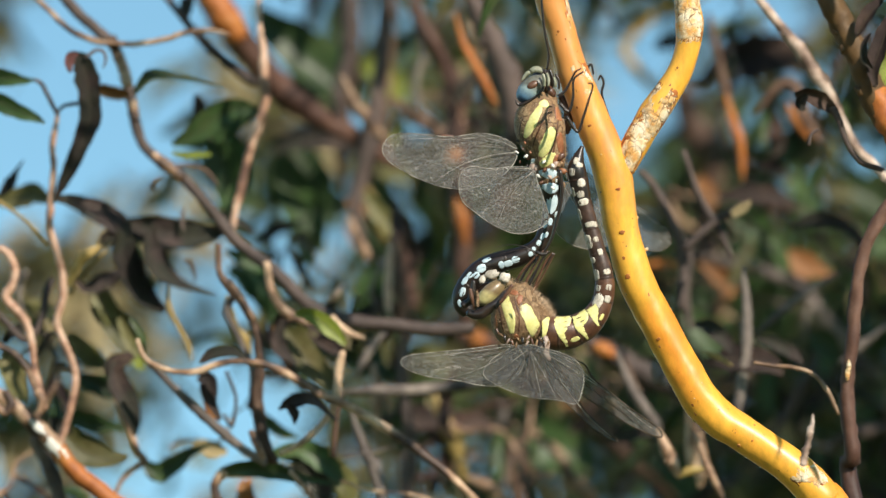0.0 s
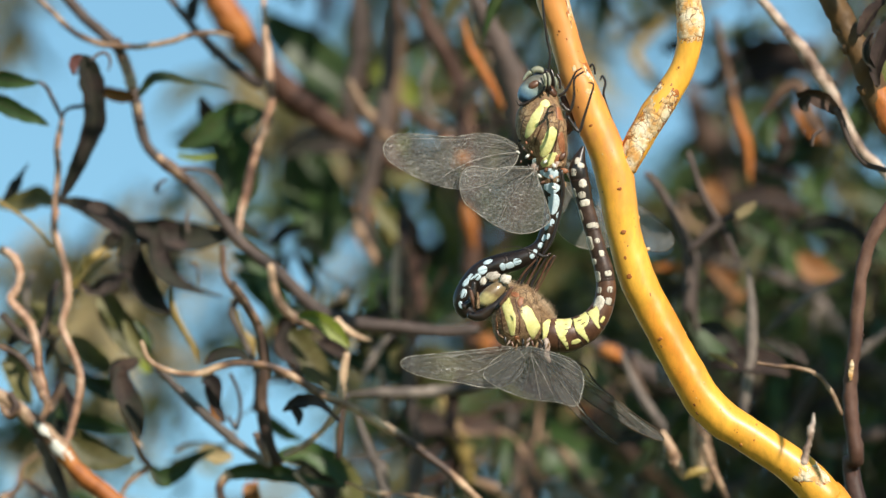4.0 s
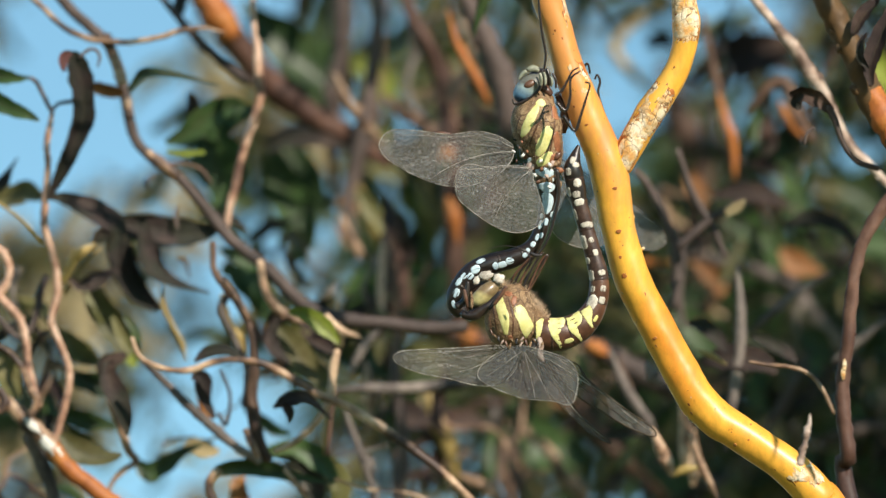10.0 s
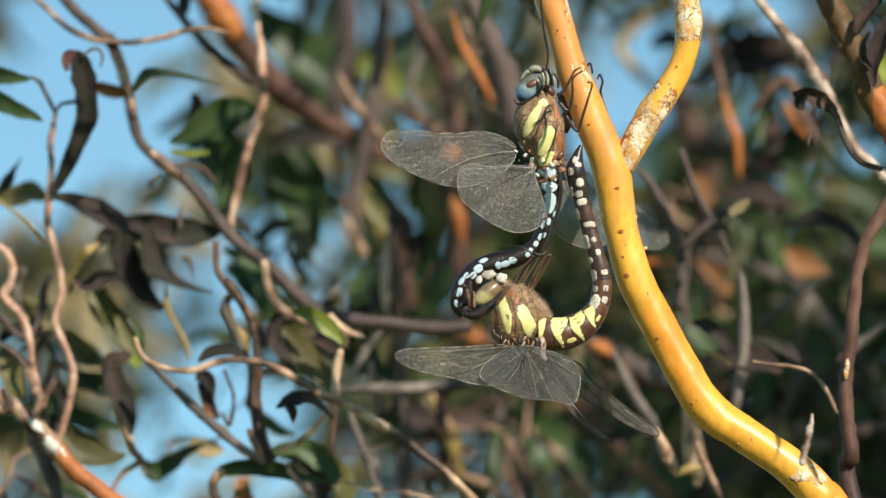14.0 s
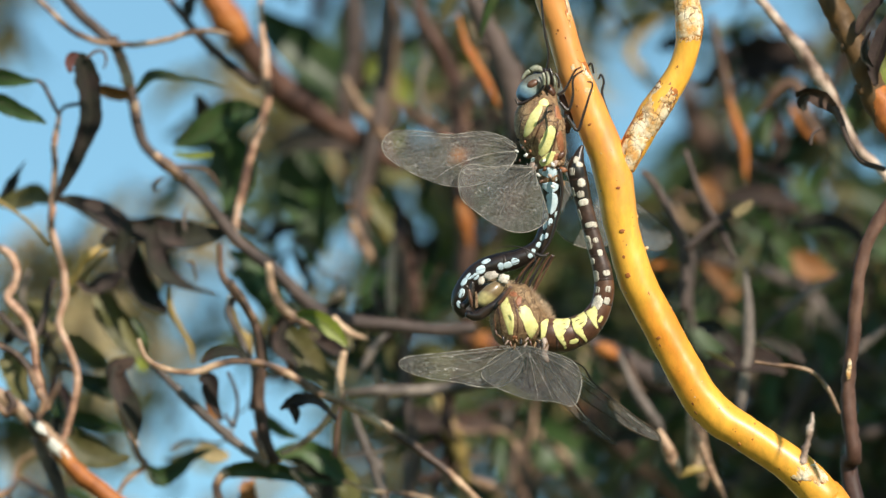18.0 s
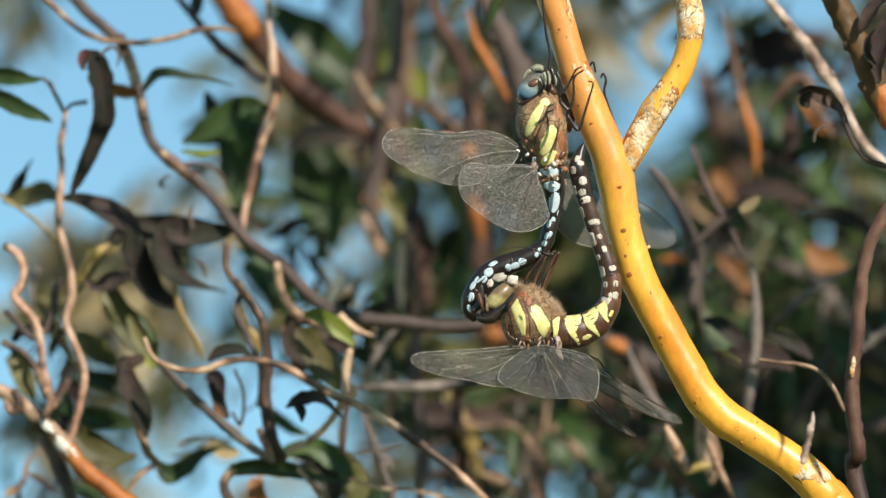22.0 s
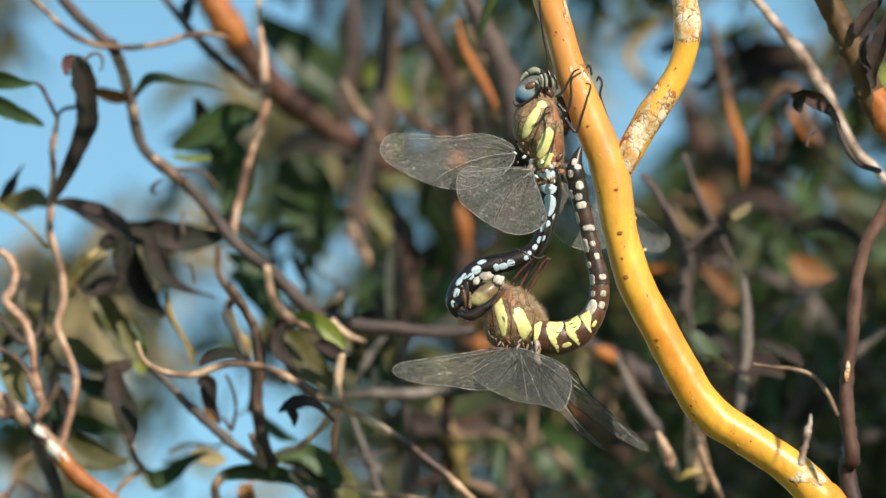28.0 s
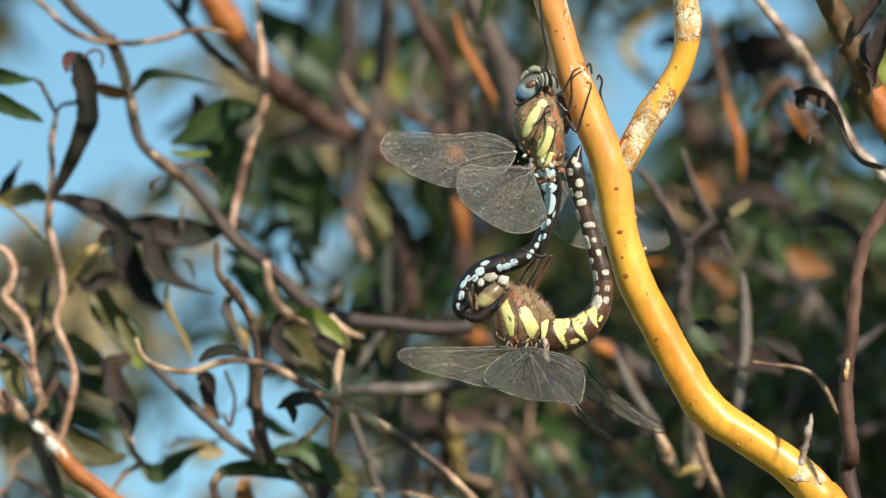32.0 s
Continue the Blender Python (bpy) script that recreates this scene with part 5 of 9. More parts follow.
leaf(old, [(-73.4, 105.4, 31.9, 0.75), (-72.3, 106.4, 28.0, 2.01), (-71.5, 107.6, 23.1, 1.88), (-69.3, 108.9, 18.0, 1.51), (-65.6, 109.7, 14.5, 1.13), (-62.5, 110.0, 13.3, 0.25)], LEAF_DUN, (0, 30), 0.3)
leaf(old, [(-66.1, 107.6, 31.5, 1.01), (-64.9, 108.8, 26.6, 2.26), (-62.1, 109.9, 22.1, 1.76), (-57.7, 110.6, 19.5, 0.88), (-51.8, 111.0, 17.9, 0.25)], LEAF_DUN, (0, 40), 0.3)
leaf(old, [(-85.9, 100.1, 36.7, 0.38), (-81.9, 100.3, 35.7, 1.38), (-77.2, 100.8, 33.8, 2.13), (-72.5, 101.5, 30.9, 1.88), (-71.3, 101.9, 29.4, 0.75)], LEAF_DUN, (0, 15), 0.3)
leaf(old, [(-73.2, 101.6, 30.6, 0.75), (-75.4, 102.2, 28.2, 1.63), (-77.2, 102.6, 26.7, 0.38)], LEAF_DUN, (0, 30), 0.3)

pink = twig([(-92.6, 78.9, 79.5, 0.63), (-87.6, 80, 74.7, 0.63), (-82.7, 81.1, 70.4, 0.63), (-77.7, 81.7, 68.2, 0.75), (-73.3, 81.8, 67.5, 0.63), (-67.7, 81.9, 67.4, 0.63), (-61.5, 81.6, 68.5, 0.63), (-56.5, 81.2, 70, 0.63), (-51.3, 81.2, 70.2, 0.52), (-47.6, 81.4, 69.2, 0.31)], BARK_PINK, "thin pinkish willow twig arching across the sky")
dark_a = twig([(-64, 109, 87.5, 0.76), (-58.9, 110.5, 81.3, 0.89), (-53.8, 111.9, 75.6, 1.02), (-48.5, 113, 71.2, 1.14), (-43, 114, 67.2, 1.14)], BARK_DARK, "dark slender willow twig")
leaf(dark_a, [(-59, 120.8, 84.2, 0.77), (-58, 119.8, 87.9, 2.04), (-56.1, 118.6, 92.9, 0.77)], LEAF_DUN, (30, 60))
rose = twig([(-41.8, 97.9, 84.3, 0.64), (-41.5, 100, 75.7, 0.64), (-40.8, 100.9, 72, 0.86), (-40.6, 102.2, 66.9, 0.96), (-40.2, 103.6, 61, 0.96), (-41.3, 104.9, 56.1, 0.96), (-43.4, 106.1, 51, 0.96), (-44.9, 107.6, 45.1, 0.96), (-45.9, 108.8, 40.3, 0.96), (-46.9, 109.6, 37.2, 0.76), (-47.8, 111, 31.7, 0.64)], BARK_ROSE, "rosy weathered willow twig hanging down")
leaf(rose, [(-42, 125.7, 64.4, 0.64), (-48.4, 126.4, 61.7, 2.56), (-55.2, 127.1, 58.7, 2.56), (-61.8, 127.6, 56.7, 0.77)], LEAF_GREEN, (0, 25))
leaf(rose, [(-51.4, 141.7, 63.1, 1.03), (-49, 142.8, 58.3, 3.61), (-48.2, 144.4, 52.1, 3.35), (-50.2, 146.1, 45.2, 0.77)], LEAF_GREEN, (0, 20))
leaf(rose, [(-56.7, 124.9, 67.5, 0.64), (-55.7, 125.7, 64.4, 1.66), (-55.2, 126.8, 60.1, 1.02), (-52.3, 127.6, 57, 0.38)], LEAF_BROWN, (0, 30))
leaf(rose, [(-42.2, 116.5, 61.7, 0.38), (-47.2, 116.4, 62.1, 2.16), (-52.3, 117.0, 59.7, 3.05), (-57.4, 118.0, 56.0, 1.91), (-61.7, 118.4, 54.3, 0.38)], LEAF_GREEN, (0, 15), 0.25)
leaf(rose, [(-54.3, 139.3, 61.1, 1.03), (-51.7, 140.2, 57.6, 3.09), (-50.2, 141.5, 52.4, 3.73), (-49.4, 142.8, 47.4, 2.57), (-48.8, 144.2, 41.7, 0.51)], LEAF_GREEN, (0, 20), 0.25)
amber = twig([(-61.1, 172.5, 114.0, 3.04), (-55.9, 178.7, 106.9, 3.18), (-51.7, 184.5, 101.6, 3.32), (-46.5, 190.4, 95.7, 3.33), (-39.3, 196.6, 88.4, 3.21), (-30.0, 202.4, 83.0, 2.95), (-20.7, 207.8, 78.9, 2.42), (-12.0, 213.5, 73.9, 1.21)], BARK_RED, "thick brown and amber willow stem slanting behind the twigs", "willow_branch", "willow branches", 16)
# The stem's sunlit upper stretch, painted as an amber strip over brown bark.
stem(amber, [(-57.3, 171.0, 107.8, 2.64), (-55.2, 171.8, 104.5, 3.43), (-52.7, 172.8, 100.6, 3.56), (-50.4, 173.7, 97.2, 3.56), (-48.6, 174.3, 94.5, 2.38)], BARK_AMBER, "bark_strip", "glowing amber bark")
leaf(amber, [(-44.2, 279.6, 130.7, 0.84), (-37.1, 280.9, 125.3, 3.66), (-31.5, 283, 117.1, 4.22), (-28, 285.3, 107.5, 1.13)], LEAF_GREEN, (0, 30))
leaf(amber, [(-47.6, 306.2, 122, 0.85), (-39, 306.9, 119.2, 3.13), (-27.6, 307, 118.6, 2.85), (-20.5, 306.9, 119.2, 0.85)], LEAF_GREEN, (0, 30))

left_curl = twig([(-98.5, 82.8, 21.8, 0.84), (-96, 83.2, 20.1, 0.94), (-94.4, 83.9, 17.2, 0.94), (-95, 84.9, 13.4, 0.94), (-96.5, 85.5, 11, 0.94), (-94.5, 86.1, 8.5, 0.94), (-92, 86.9, 5.5, 0.94), (-90.8, 87.9, 1.4, 0.84), (-90.3, 89.1, -3.4, 0.84), (-89.1, 90.3, -8.2, 0.84), (-88.1, 91.4, -12.8, 1.05)], BARK_ROSE, "snaking pinkish willow twig")
stem(left_curl, [(-98.5, 83.1, -0.2, 0.74), (-94.5, 83.6, -2.2, 0.74), (-91.7, 84.3, -4.9, 0.74), (-90.5, 85, -7.7, 0.74), (-89, 85.9, -11.5, 0.74)], BARK_PINK, "side_shoot")
stem(left_curl, [(-99.1, 96.1, 10.2, 0.75), (-96.6, 96.8, 7.6, 0.75), (-93.1, 97.6, 4.2, 0.75), (-90.1, 97.1, 6.1, 0.75), (-88.6, 96.1, 10.2, 0.87), (-88.1, 95.3, 13.6, 0.87), (-86.6, 94.4, 17.2, 0.75)], BARK_DARK, "side_shoot", "dark dry shoot")
leaf(left_curl, [(-100.1, 118.7, 5, 1.01), (-97.9, 119.6, 1.4, 2.02), (-96.3, 120.5, -2.3, 1.77), (-93.8, 121, -4.1, 0.50)], LEAF_OLIVE, (20, 50))
low = twig([(-100, 89.5, -9.2, 1.58), (-94.7, 90.3, -12.3, 1.68), (-89.7, 91.4, -16.8, 1.89), (-85.1, 92.5, -21.4, 2.10), (-80.6, 93.9, -26.8, 1.89), (-75.7, 94.8, -30.5, 1.89), (-69.1, 96, -35.2, 1.89), (-59.8, 97.6, -41.8, 1.89)], BARK_PINK, "stout orange-pink willow twig with a white scar", "willow_twig", wobble=0.2)
for (u, side, a, b), r in zip([(0.479, 0.09, 2.57, 1.64), (0.344, -0.15, 2.34, 1.05), (0.542, -0.03, 1.64, 1.40)], (1, 2, 3)):
    part("bark_scar", *patch([(-100, 89.5, -9.2, 1.85), (-94.7, 90.3, -12.3, 1.98), (-89.7, 91.4, -16.8, 2.23), (-85.1, 92.5, -21.4, 2.47), (-80.6, 93.9, -26.8, 2.23), (-75.7, 94.8, -30.5, 2.23), (-69.1, 96, -35.2, 2.23)], u, side, a * 0.9, b * 0.8, 0.06, 0.55, r, rings=4, around=26), SPOT_WHITE, low, "bleached white scar")
stem(low, [(-84.8, 92.1, -21.9, 2.04), (-80.6, 93.4, -26.9, 1.98), (-75.6, 94.3, -30.6, 1.98), (-69.1, 95.5, -35.3, 1.98), (-59.8, 97.1, -41.9, 1.92)], BARK_AMBER, "bark_strip", "orange-pink bark")
stem(low, [(-90.1, 97.9, -17.7, 1.61), (-87.1, 99.5, -24.3, 1.61), (-84.9, 100.9, -30, 1.37), (-83.9, 102.4, -35.7, 1.12)], BARK_GREY, "side_shoot", "grey side shoot")
stem(low, [(-95.8, 80.8, -11.4, 0.93), (-94.6, 81.4, -14, 1.04), (-95.9, 81.9, -15.9, 0.93), (-97.6, 81.5, -14.4, 0.74)], BARK_PINK, "gall_curl")
stem(low, [(-89.5, 85.6, -10.3, 0.84), (-88, 86.1, -12.2, 1.05), (-88.5, 86.6, -14.1, 0.94), (-89.3, 87, -15.7, 0.84)], BARK_PINK, "gall_curl")
leaf(low, [(-83.1, 92.9, -18.5, 0.74), (-79, 93.8, -22.1, 2.72), (-74.1, 94.2, -23.8, 1.98), (-69.5, 94, -23.1, 0.37)], LEAF_OLIVE, (0, 30))
leaf(low, [(-87, 101.8, -12.4, 0.75), (-85.2, 102.4, -14.8, 1.99), (-82.9, 103.4, -19, 1.74), (-83.7, 104.2, -22, 0.50)], LEAF_DUN, (0, 30))
leaf(low, [(-97.7, 106.3, 3.7, 1.00), (-96.4, 107.2, -0.2, 2.13), (-94.6, 108.2, -4.1, 1.63), (-93.3, 108.9, -6.9, 0.38)], LEAF_OLIVE, (0, 30), 0.35)
leaf(low, [(-84.1, 106.4, -13.5, 0.75), (-80.4, 107.4, -17.3, 2.62), (-76.0, 108.0, -19.8, 2.12), (-70.9, 108.3, -20.9, 0.50)], LEAF_OLIVE, (0, 25), 0.3)
hang = twig([(-73.9, 100.4, -6.9, 0.52), (-72.1, 101.6, -11.7, 0.63), (-70, 102.7, -16, 0.85), (-68.5, 103.7, -20.2, 0.85), (-67, 104.2, -22.1, 0.75), (-70, 104.8, -24.4, 0.63), (-72.1, 105.3, -26.5, 0.52), (-73.7, 106.1, -29.9, 0.42)], BARK_PINK, "short pale twig ending in dried leaves")
leaf(hang, [(-75, 94.7, -5, 0.37), (-73, 94.1, -2.6, 1.49), (-69.7, 93.7, -1.1, 1.24), (-69, 93.6, -0.8, 0.37)], LEAF_BROWN, (0, 40))
leaf(hang, [(-73.1, 93.9, -2, 1.24), (-72.5, 95.1, -6.8, 2.36), (-70, 96.5, -12.3, 2.36), (-69, 97.9, -17.9, 0.62)], LEAF_DUN, (0, 35), 0.4)
leaf(hang, [(-67.6, 119.3, -18.8, 0.63), (-64.9, 119.9, -21.3, 2.26), (-60.8, 119.5, -19.6, 1.89), (-57.1, 118.8, -16.9, 1.13), (-53, 118.4, -15.4, 0.38)], LEAF_GREEN, (0, 20))
leaf(hang, [(-57.9, 124, -16.4, 0.50), (-55.4, 123.6, -14.5, 1.51), (-52, 123.8, -15.5, 1.89), (-49.4, 123.9, -15.8, 0.76)], LEAF_TAN, (0, 30))
leaf(hang, [(-74.7, 100.0, -4.2, 0.75), (-74.0, 99.4, -2.0, 1.87), (-71.7, 99.1, -0.8, 1.74), (-69.0, 99.0, -0.1, 0.50)], LEAF_DUN, (0, 40), 0.5)
leaf(hang, [(-73.3, 101.4, -1.6, 1.75), (-72.1, 102.6, -6.4, 2.37), (-70.4, 103.8, -11.2, 2.12), (-69.8, 105.0, -15.8, 0.62)], LEAF_DUN, (0, 25), 0.35)
mossy = twig([(-83.4, 105.2, 16, 0.50), (-81.7, 104.5, 19.1, 0.63), (-78.8, 103.6, 22.7, 0.63), (-75.4, 102.8, 25.8, 0.50)], BARK_OLIVE, "olive twig with half-withered leaves")
leaf(mossy, [(-80.7, 105, 17, 0.50), (-76.9, 104.4, 19.4, 1.13), (-72.2, 104, 20.9, 0.63), (-71.7, 104.4, 19.4, 0.25)], LEAF_BROWN, (10, 60))
leaf(mossy, [(-78.7, 114.7, 20.9, 1.26), (-76.4, 115.9, 16, 2.77), (-72.6, 117.5, 9.9, 3.15), (-69.6, 118.7, 4.8, 1.01)], LEAF_OLIVE, (0, 20))
leaf(mossy, [(-72.5, 106.5, 11.2, 0.63), (-70.4, 107.7, 6.3, 1.25), (-68.2, 108.5, 2.9, 0.50)], LEAF_OLIVE, (0, 20))
leaf(mossy, [(-85.4, 152.8, 18.3, 0.77), (-83, 153.6, 15.2, 2.32), (-79.4, 154.3, 12.3, 2.06), (-77.2, 154.6, 11, 0.52)], LEAF_OLIVE, (0, 30))
leaf(mossy, [(-70, 106.5, 11.2, 0.38), (-67.5, 107.4, 7.5, 0.88), (-66.7, 108.3, 3.9, 0.50)], LEAF_GREEN, (0, 40))
leaf(mossy, [(-82.1, 102.5, 19.0, 0.50), (-79.6, 102.9, 17.0, 1.13), (-75.0, 102.8, 17.8, 1.38), (-72.1, 102.1, 20.4, 0.50)], LEAF_DUN, (0, 50), 0.4)
leaf(mossy, [(-78.9, 114.5, 20.2, 0.63), (-77.2, 115.1, 17.8, 2.27), (-75.5, 115.9, 14.5, 2.27), (-74.9, 116.6, 11.7, 0.76)], LEAF_OLIVE, (0, 30), 0.3)
# Lime rather than olive: the sun shining through is put into the colour.
leaf(mossy, [(-78.0, 133.2, 19.6, 1.02), (-75.0, 133.8, 17.1, 2.80), (-72.4, 134.7, 13.7, 3.44), (-70.1, 135.6, 10.0, 2.42), (-68.8, 136.5, 6.3, 0.64)], LEAF_LIME, (0, 20), 0.25)
leaf(mossy, [(-85.6, 128.7, 12.9, 0.64), (-83.3, 129.2, 10.8, 2.16), (-80.5, 130.0, 7.7, 2.03), (-77.5, 130.6, 5.5, 0.51)], LEAF_OLIVE, (0, 20), 0.3)
leaf(mossy, [(-83.3, 130.8, 4.6, 0.38), (-79.5, 131.4, 2.1, 1.91), (-75.1, 131.8, 0.3, 1.78), (-70.6, 131.8, 0.5, 0.51)], LEAF_GREEN, (0, 20), 0.3)
leaf(mossy, [(-89.9, 141.0, -3.5, 0.77), (-84.1, 141.1, -3.9, 2.17), (-79.6, 141.6, -5.6, 1.53), (-74.3, 141.7, -6.1, 0.38)], LEAF_GREEN, (0, 20), 0.3)

rope = twig([(-49.6, 78.9, 21.1, 0.74), (-49.4, 80.3, 15.3, 0.74), (-46.6, 81.3, 11.2, 0.86), (-43.4, 82.3, 7.2, 0.99), (-41.2, 83.7, 1.7, 0.86), (-40.5, 85.2, -4.3, 1.11), (-41.2, 86.7, -10.3, 1.23), (-40.6, 88.2, -16.3, 1.36), (-39.2, 89.7, -22.3, 1.36), (-37.3, 90.4, -25, 1.11)], BARK_BROWN, "vertical twisted brown twig")
# A sunlit spot on this twig, laid on as a paler strip.
stem(rope, [(-47.2, 75, 11.9, 0.63), (-44.1, 76, 7.7, 0.74), (-41.7, 77.1, 3.5, 0.63)], BARK_PINK, "bark_strip", "pale sunlit bark")
stem(rope, [(-46.4, 90.3, 12.7, 0.74), (-48.1, 91.2, 9.1, 0.87), (-46.4, 92.2, 5, 0.74), (-43.9, 93.4, 0.1, 0.74), (-42.4, 94.4, -4, 0.74), (-42.7, 96.4, -11.7, 0.87)], BARK_GREY, "side_shoot")
stem(rope, [(-42.3, 82.9, -19.8, 0.74), (-41.1, 83.6, -22.7, 0.84), (-39.6, 84.4, -25.7, 0.63)], BARK_PINK, "side_shoot")
stub = twig([(-39.6, 93.5, 20.6, 0.85), (-38.6, 95, 14.8, 0.95), (-36, 96.1, 10.5, 1.06), (-32.2, 96.5, 8.5, 1.00), (-29.4, 96.8, 7.6, 0.31)], BARK_PINK, "pale peeled twig stub")
leaf(stub, [(-32.9, 76.7, 4.9, 0.37), (-29.4, 76.8, 4.6, 1.60), (-25.1, 77.5, 1.7, 1.84), (-21.9, 78.3, -1.6, 0.37)], LEAF_LIME, (0, 15), 0.2, "bright lime-green leaf")
leaf(stub, [(-35.6, 96.5, 8.5, 0.75), (-37.3, 97.4, 4.9, 1.62), (-36.4, 98.3, 1.5, 1.62), (-32.9, 99, -1.1, 0.50)], LEAF_DUN, (0, 40))
leaf(stub, [(-28.1, 107.1, 8.7, 0.75), (-33.1, 107.4, 7.3, 2.51), (-34.3, 108.1, 4.5, 2.76), (-30.6, 108.9, 1.5, 1.00)], LEAF_OLIVE, (0, 30))
leaf(stub, [(-30.6, 107.1, 8.7, 0.75), (-26.8, 107.7, 6.3, 1.88), (-23.1, 108.1, 4.5, 0.50)], LEAF_BROWN, (0, 40))
leaf(stub, [(-34.6, 118.7, 5, 0.63), (-30.1, 119, 3.8, 2.52), (-25.7, 120.2, -1.1, 1.77), (-23.2, 120.8, -3.5, 0.50)], LEAF_OLIVE, (0, 30))
leaf(stub, [(-38.4, 99.4, 6.3, 0.50), (-36.4, 98.8, 8.7, 1.37), (-32.9, 98.7, 9.1, 1.50), (-29.4, 99.2, 7.1, 1.00), (-27.7, 99.6, 5.4, 0.25)], LEAF_BROWN, (0, 40), 0.5)
leaf(stub, [(-35.8, 104.9, 9.3, 1.00), (-33.3, 105.8, 5.4, 2.63), (-30.3, 107.0, 0.8, 3.13), (-26.2, 108.0, -3.4, 2.25), (-24.0, 108.5, -5.3, 0.50)], LEAF_OLIVE, (0, 30), 0.3)
leaf(stub, [(-28.8, 99.9, 4.5, 0.50), (-25.9, 100.2, 3.1, 1.50), (-22.4, 100.7, 1.3, 0.62)], LEAF_BROWN, (0, 30), 0.4)
leaf(stub, [(-38.1, 98.1, 7.6, 0.50), (-37.4, 99.0, 4.0, 1.12), (-35.6, 99.8, 0.6, 1.00), (-34.6, 100.4, -1.6, 0.25)], LEAF_RUST, (0, 30), 0.4)
arc = twig([(-66.9, 73.2, -1.6, 0.51), (-65.2, 74.2, -5.6, 0.62), (-60.5, 74.8, -8, 0.62), (-54.4, 75, -8.5, 0.74), (-49.3, 74.5, -6.7, 0.74), (-44.4, 74.4, -6.2, 0.74), (-38.5, 74.6, -7.2, 0.83), (-32.3, 75.4, -10.1, 0.93), (-26.2, 76.3, -13.7, 0.93), (-21.1, 76.7, -15.6, 0.93), (-14.9, 77.6, -19.2, 1.04), (-7.6, 78.8, -23.9, 1.04), (-0.2, 80.1, -29.3, 0.93), (6.2, 81.7, -35.3, 0.83), (10.5, 82.9, -40.4, 0.83)], BARK_PINK, "arching grey-pink willow twig")
stem(arc, [(-64.4, 84.2, -4.5, 0.74), (-59.7, 85.3, -9.1, 0.86), (-54.7, 86.5, -13.9, 0.99), (-49.6, 87.6, -18.2, 1.11), (-44.3, 88.7, -22.5, 0.99), (-39.3, 89.5, -25.6, 0.86)], BARK_GREY, "side_shoot")
stem(arc, [(-48.1, 89.5, -5, 0.37), (-46, 90.8, -10.4, 0.37), (-46.8, 92.4, -16.6, 0.37), (-48.7, 91.7, -14, 0.37)], BARK_DARK, "tendril")
leaf(arc, [(-53.2, 74.5, -6.6, 0.37), (-50.5, 74, -4.7, 1.35), (-46.4, 73.9, -4.2, 1.23), (-43.4, 74.3, -5.8, 0.49)], LEAF_DUN, (0, 40))
leaf(arc, [(-54.1, 84.9, -7.3, 0.99), (-52, 85.1, -8.1, 1.97), (-51.5, 86.1, -12.1, 1.48), (-49.2, 87.2, -16.5, 0.49)], LEAF_BROWN, (0, 30))
stem(arc, [(-52.4, 90.8, -10.4, 0.99), (-51.5, 91.6, -13.4, 0.99), (-50.5, 92, -15.2, 0.49)], BARK_AMBER, "side_shoot")
curlleaf = thing("willow_leaf", [(-25, 8, -31.9)][0], "small dark leaf curled like a hook", "leaf", "hanging leaves")
leaf(curlleaf, [(-36.2, 74, -17, 0.24), (-34.1, 73.7, -15.8, 1.22), (-32.3, 73.6, -15.3, 1.71), (-29.2, 73.6, -15.1, 1.35), (-25.9, 74, -17, 0.37)], LEAF_DUN, (0, 40), 0.5)
leaf(curlleaf, [(-34.1, 71.9, -16.6, 0.61), (-32.9, 72.3, -18.1, 1.10), (-32.7, 72.9, -20.5, 0.24)], LEAF_BROWN, (0, 30), 0.4)
stem(curlleaf, [(-29.2, 73.6, -15.1, 0.49), (-26.2, 74, -17, 0.49), (-23.7, 74.6, -19.3, 0.37)], BARK_DARK, "leaf_stalk")
loop = twig([(-22.4, 78.7, -3.1, 0.84), (-23.4, 79.9, -7.8, 0.93), (-23.8, 81.1, -12.6, 0.93), (-25.3, 81.9, -15.9, 0.84), (-28.1, 82.8, -19.5, 0.74), (-32.2, 83.6, -22.7, 0.74), (-36.1, 84.1, -24.5, 0.63)], BARK_PINK, "looping pale willow twig")
stem(loop, [(-22.8, 90.5, -9.2, 0.62), (-24, 92, -15.2, 0.62), (-24.6, 94, -23, 0.62)], BARK_BROWN, "side_shoot")
stem(loop, [(-25.3, 91.5, 7.6, 0.84), (-21.6, 92.3, 4.6, 0.87), (-17.2, 92.7, 3, 0.25)], BARK_PINK, "side_shoot")
foot = twig([(-33.9, 85, -28.3, 0.52), (-30, 86.1, -32.6, 0.52), (-26.9, 87.3, -37.6, 0.52)], BARK_PINK, "fine bent twig under big leaves")
leaf(foot, [(-49, 94.8, -26.2, 1.24), (-43.5, 94.6, -25.5, 1.86), (-37.4, 94.8, -26.2, 1.86), (-31.4, 95.2, -27.8, 0.99), (-23, 95.5, -29.1, 0.37)], LEAF_GREEN, (-20, 30), 0.4)
leaf(foot, [(-41.2, 114, -19.2, 1.00), (-33.1, 113.5, -17, 1.75), (-27.4, 114.1, -19.5, 2.76), (-23.1, 115.2, -24.1, 1.00)], LEAF_GREEN, (0, 25))
leaf(foot, [(-35.6, 114.6, -21.6, 1.25), (-30.6, 115, -23.1, 3.26), (-28.1, 115.9, -26.5, 2.76), (-30.6, 117.1, -31.4, 1.00)], LEAF_DUN, (0, 25))
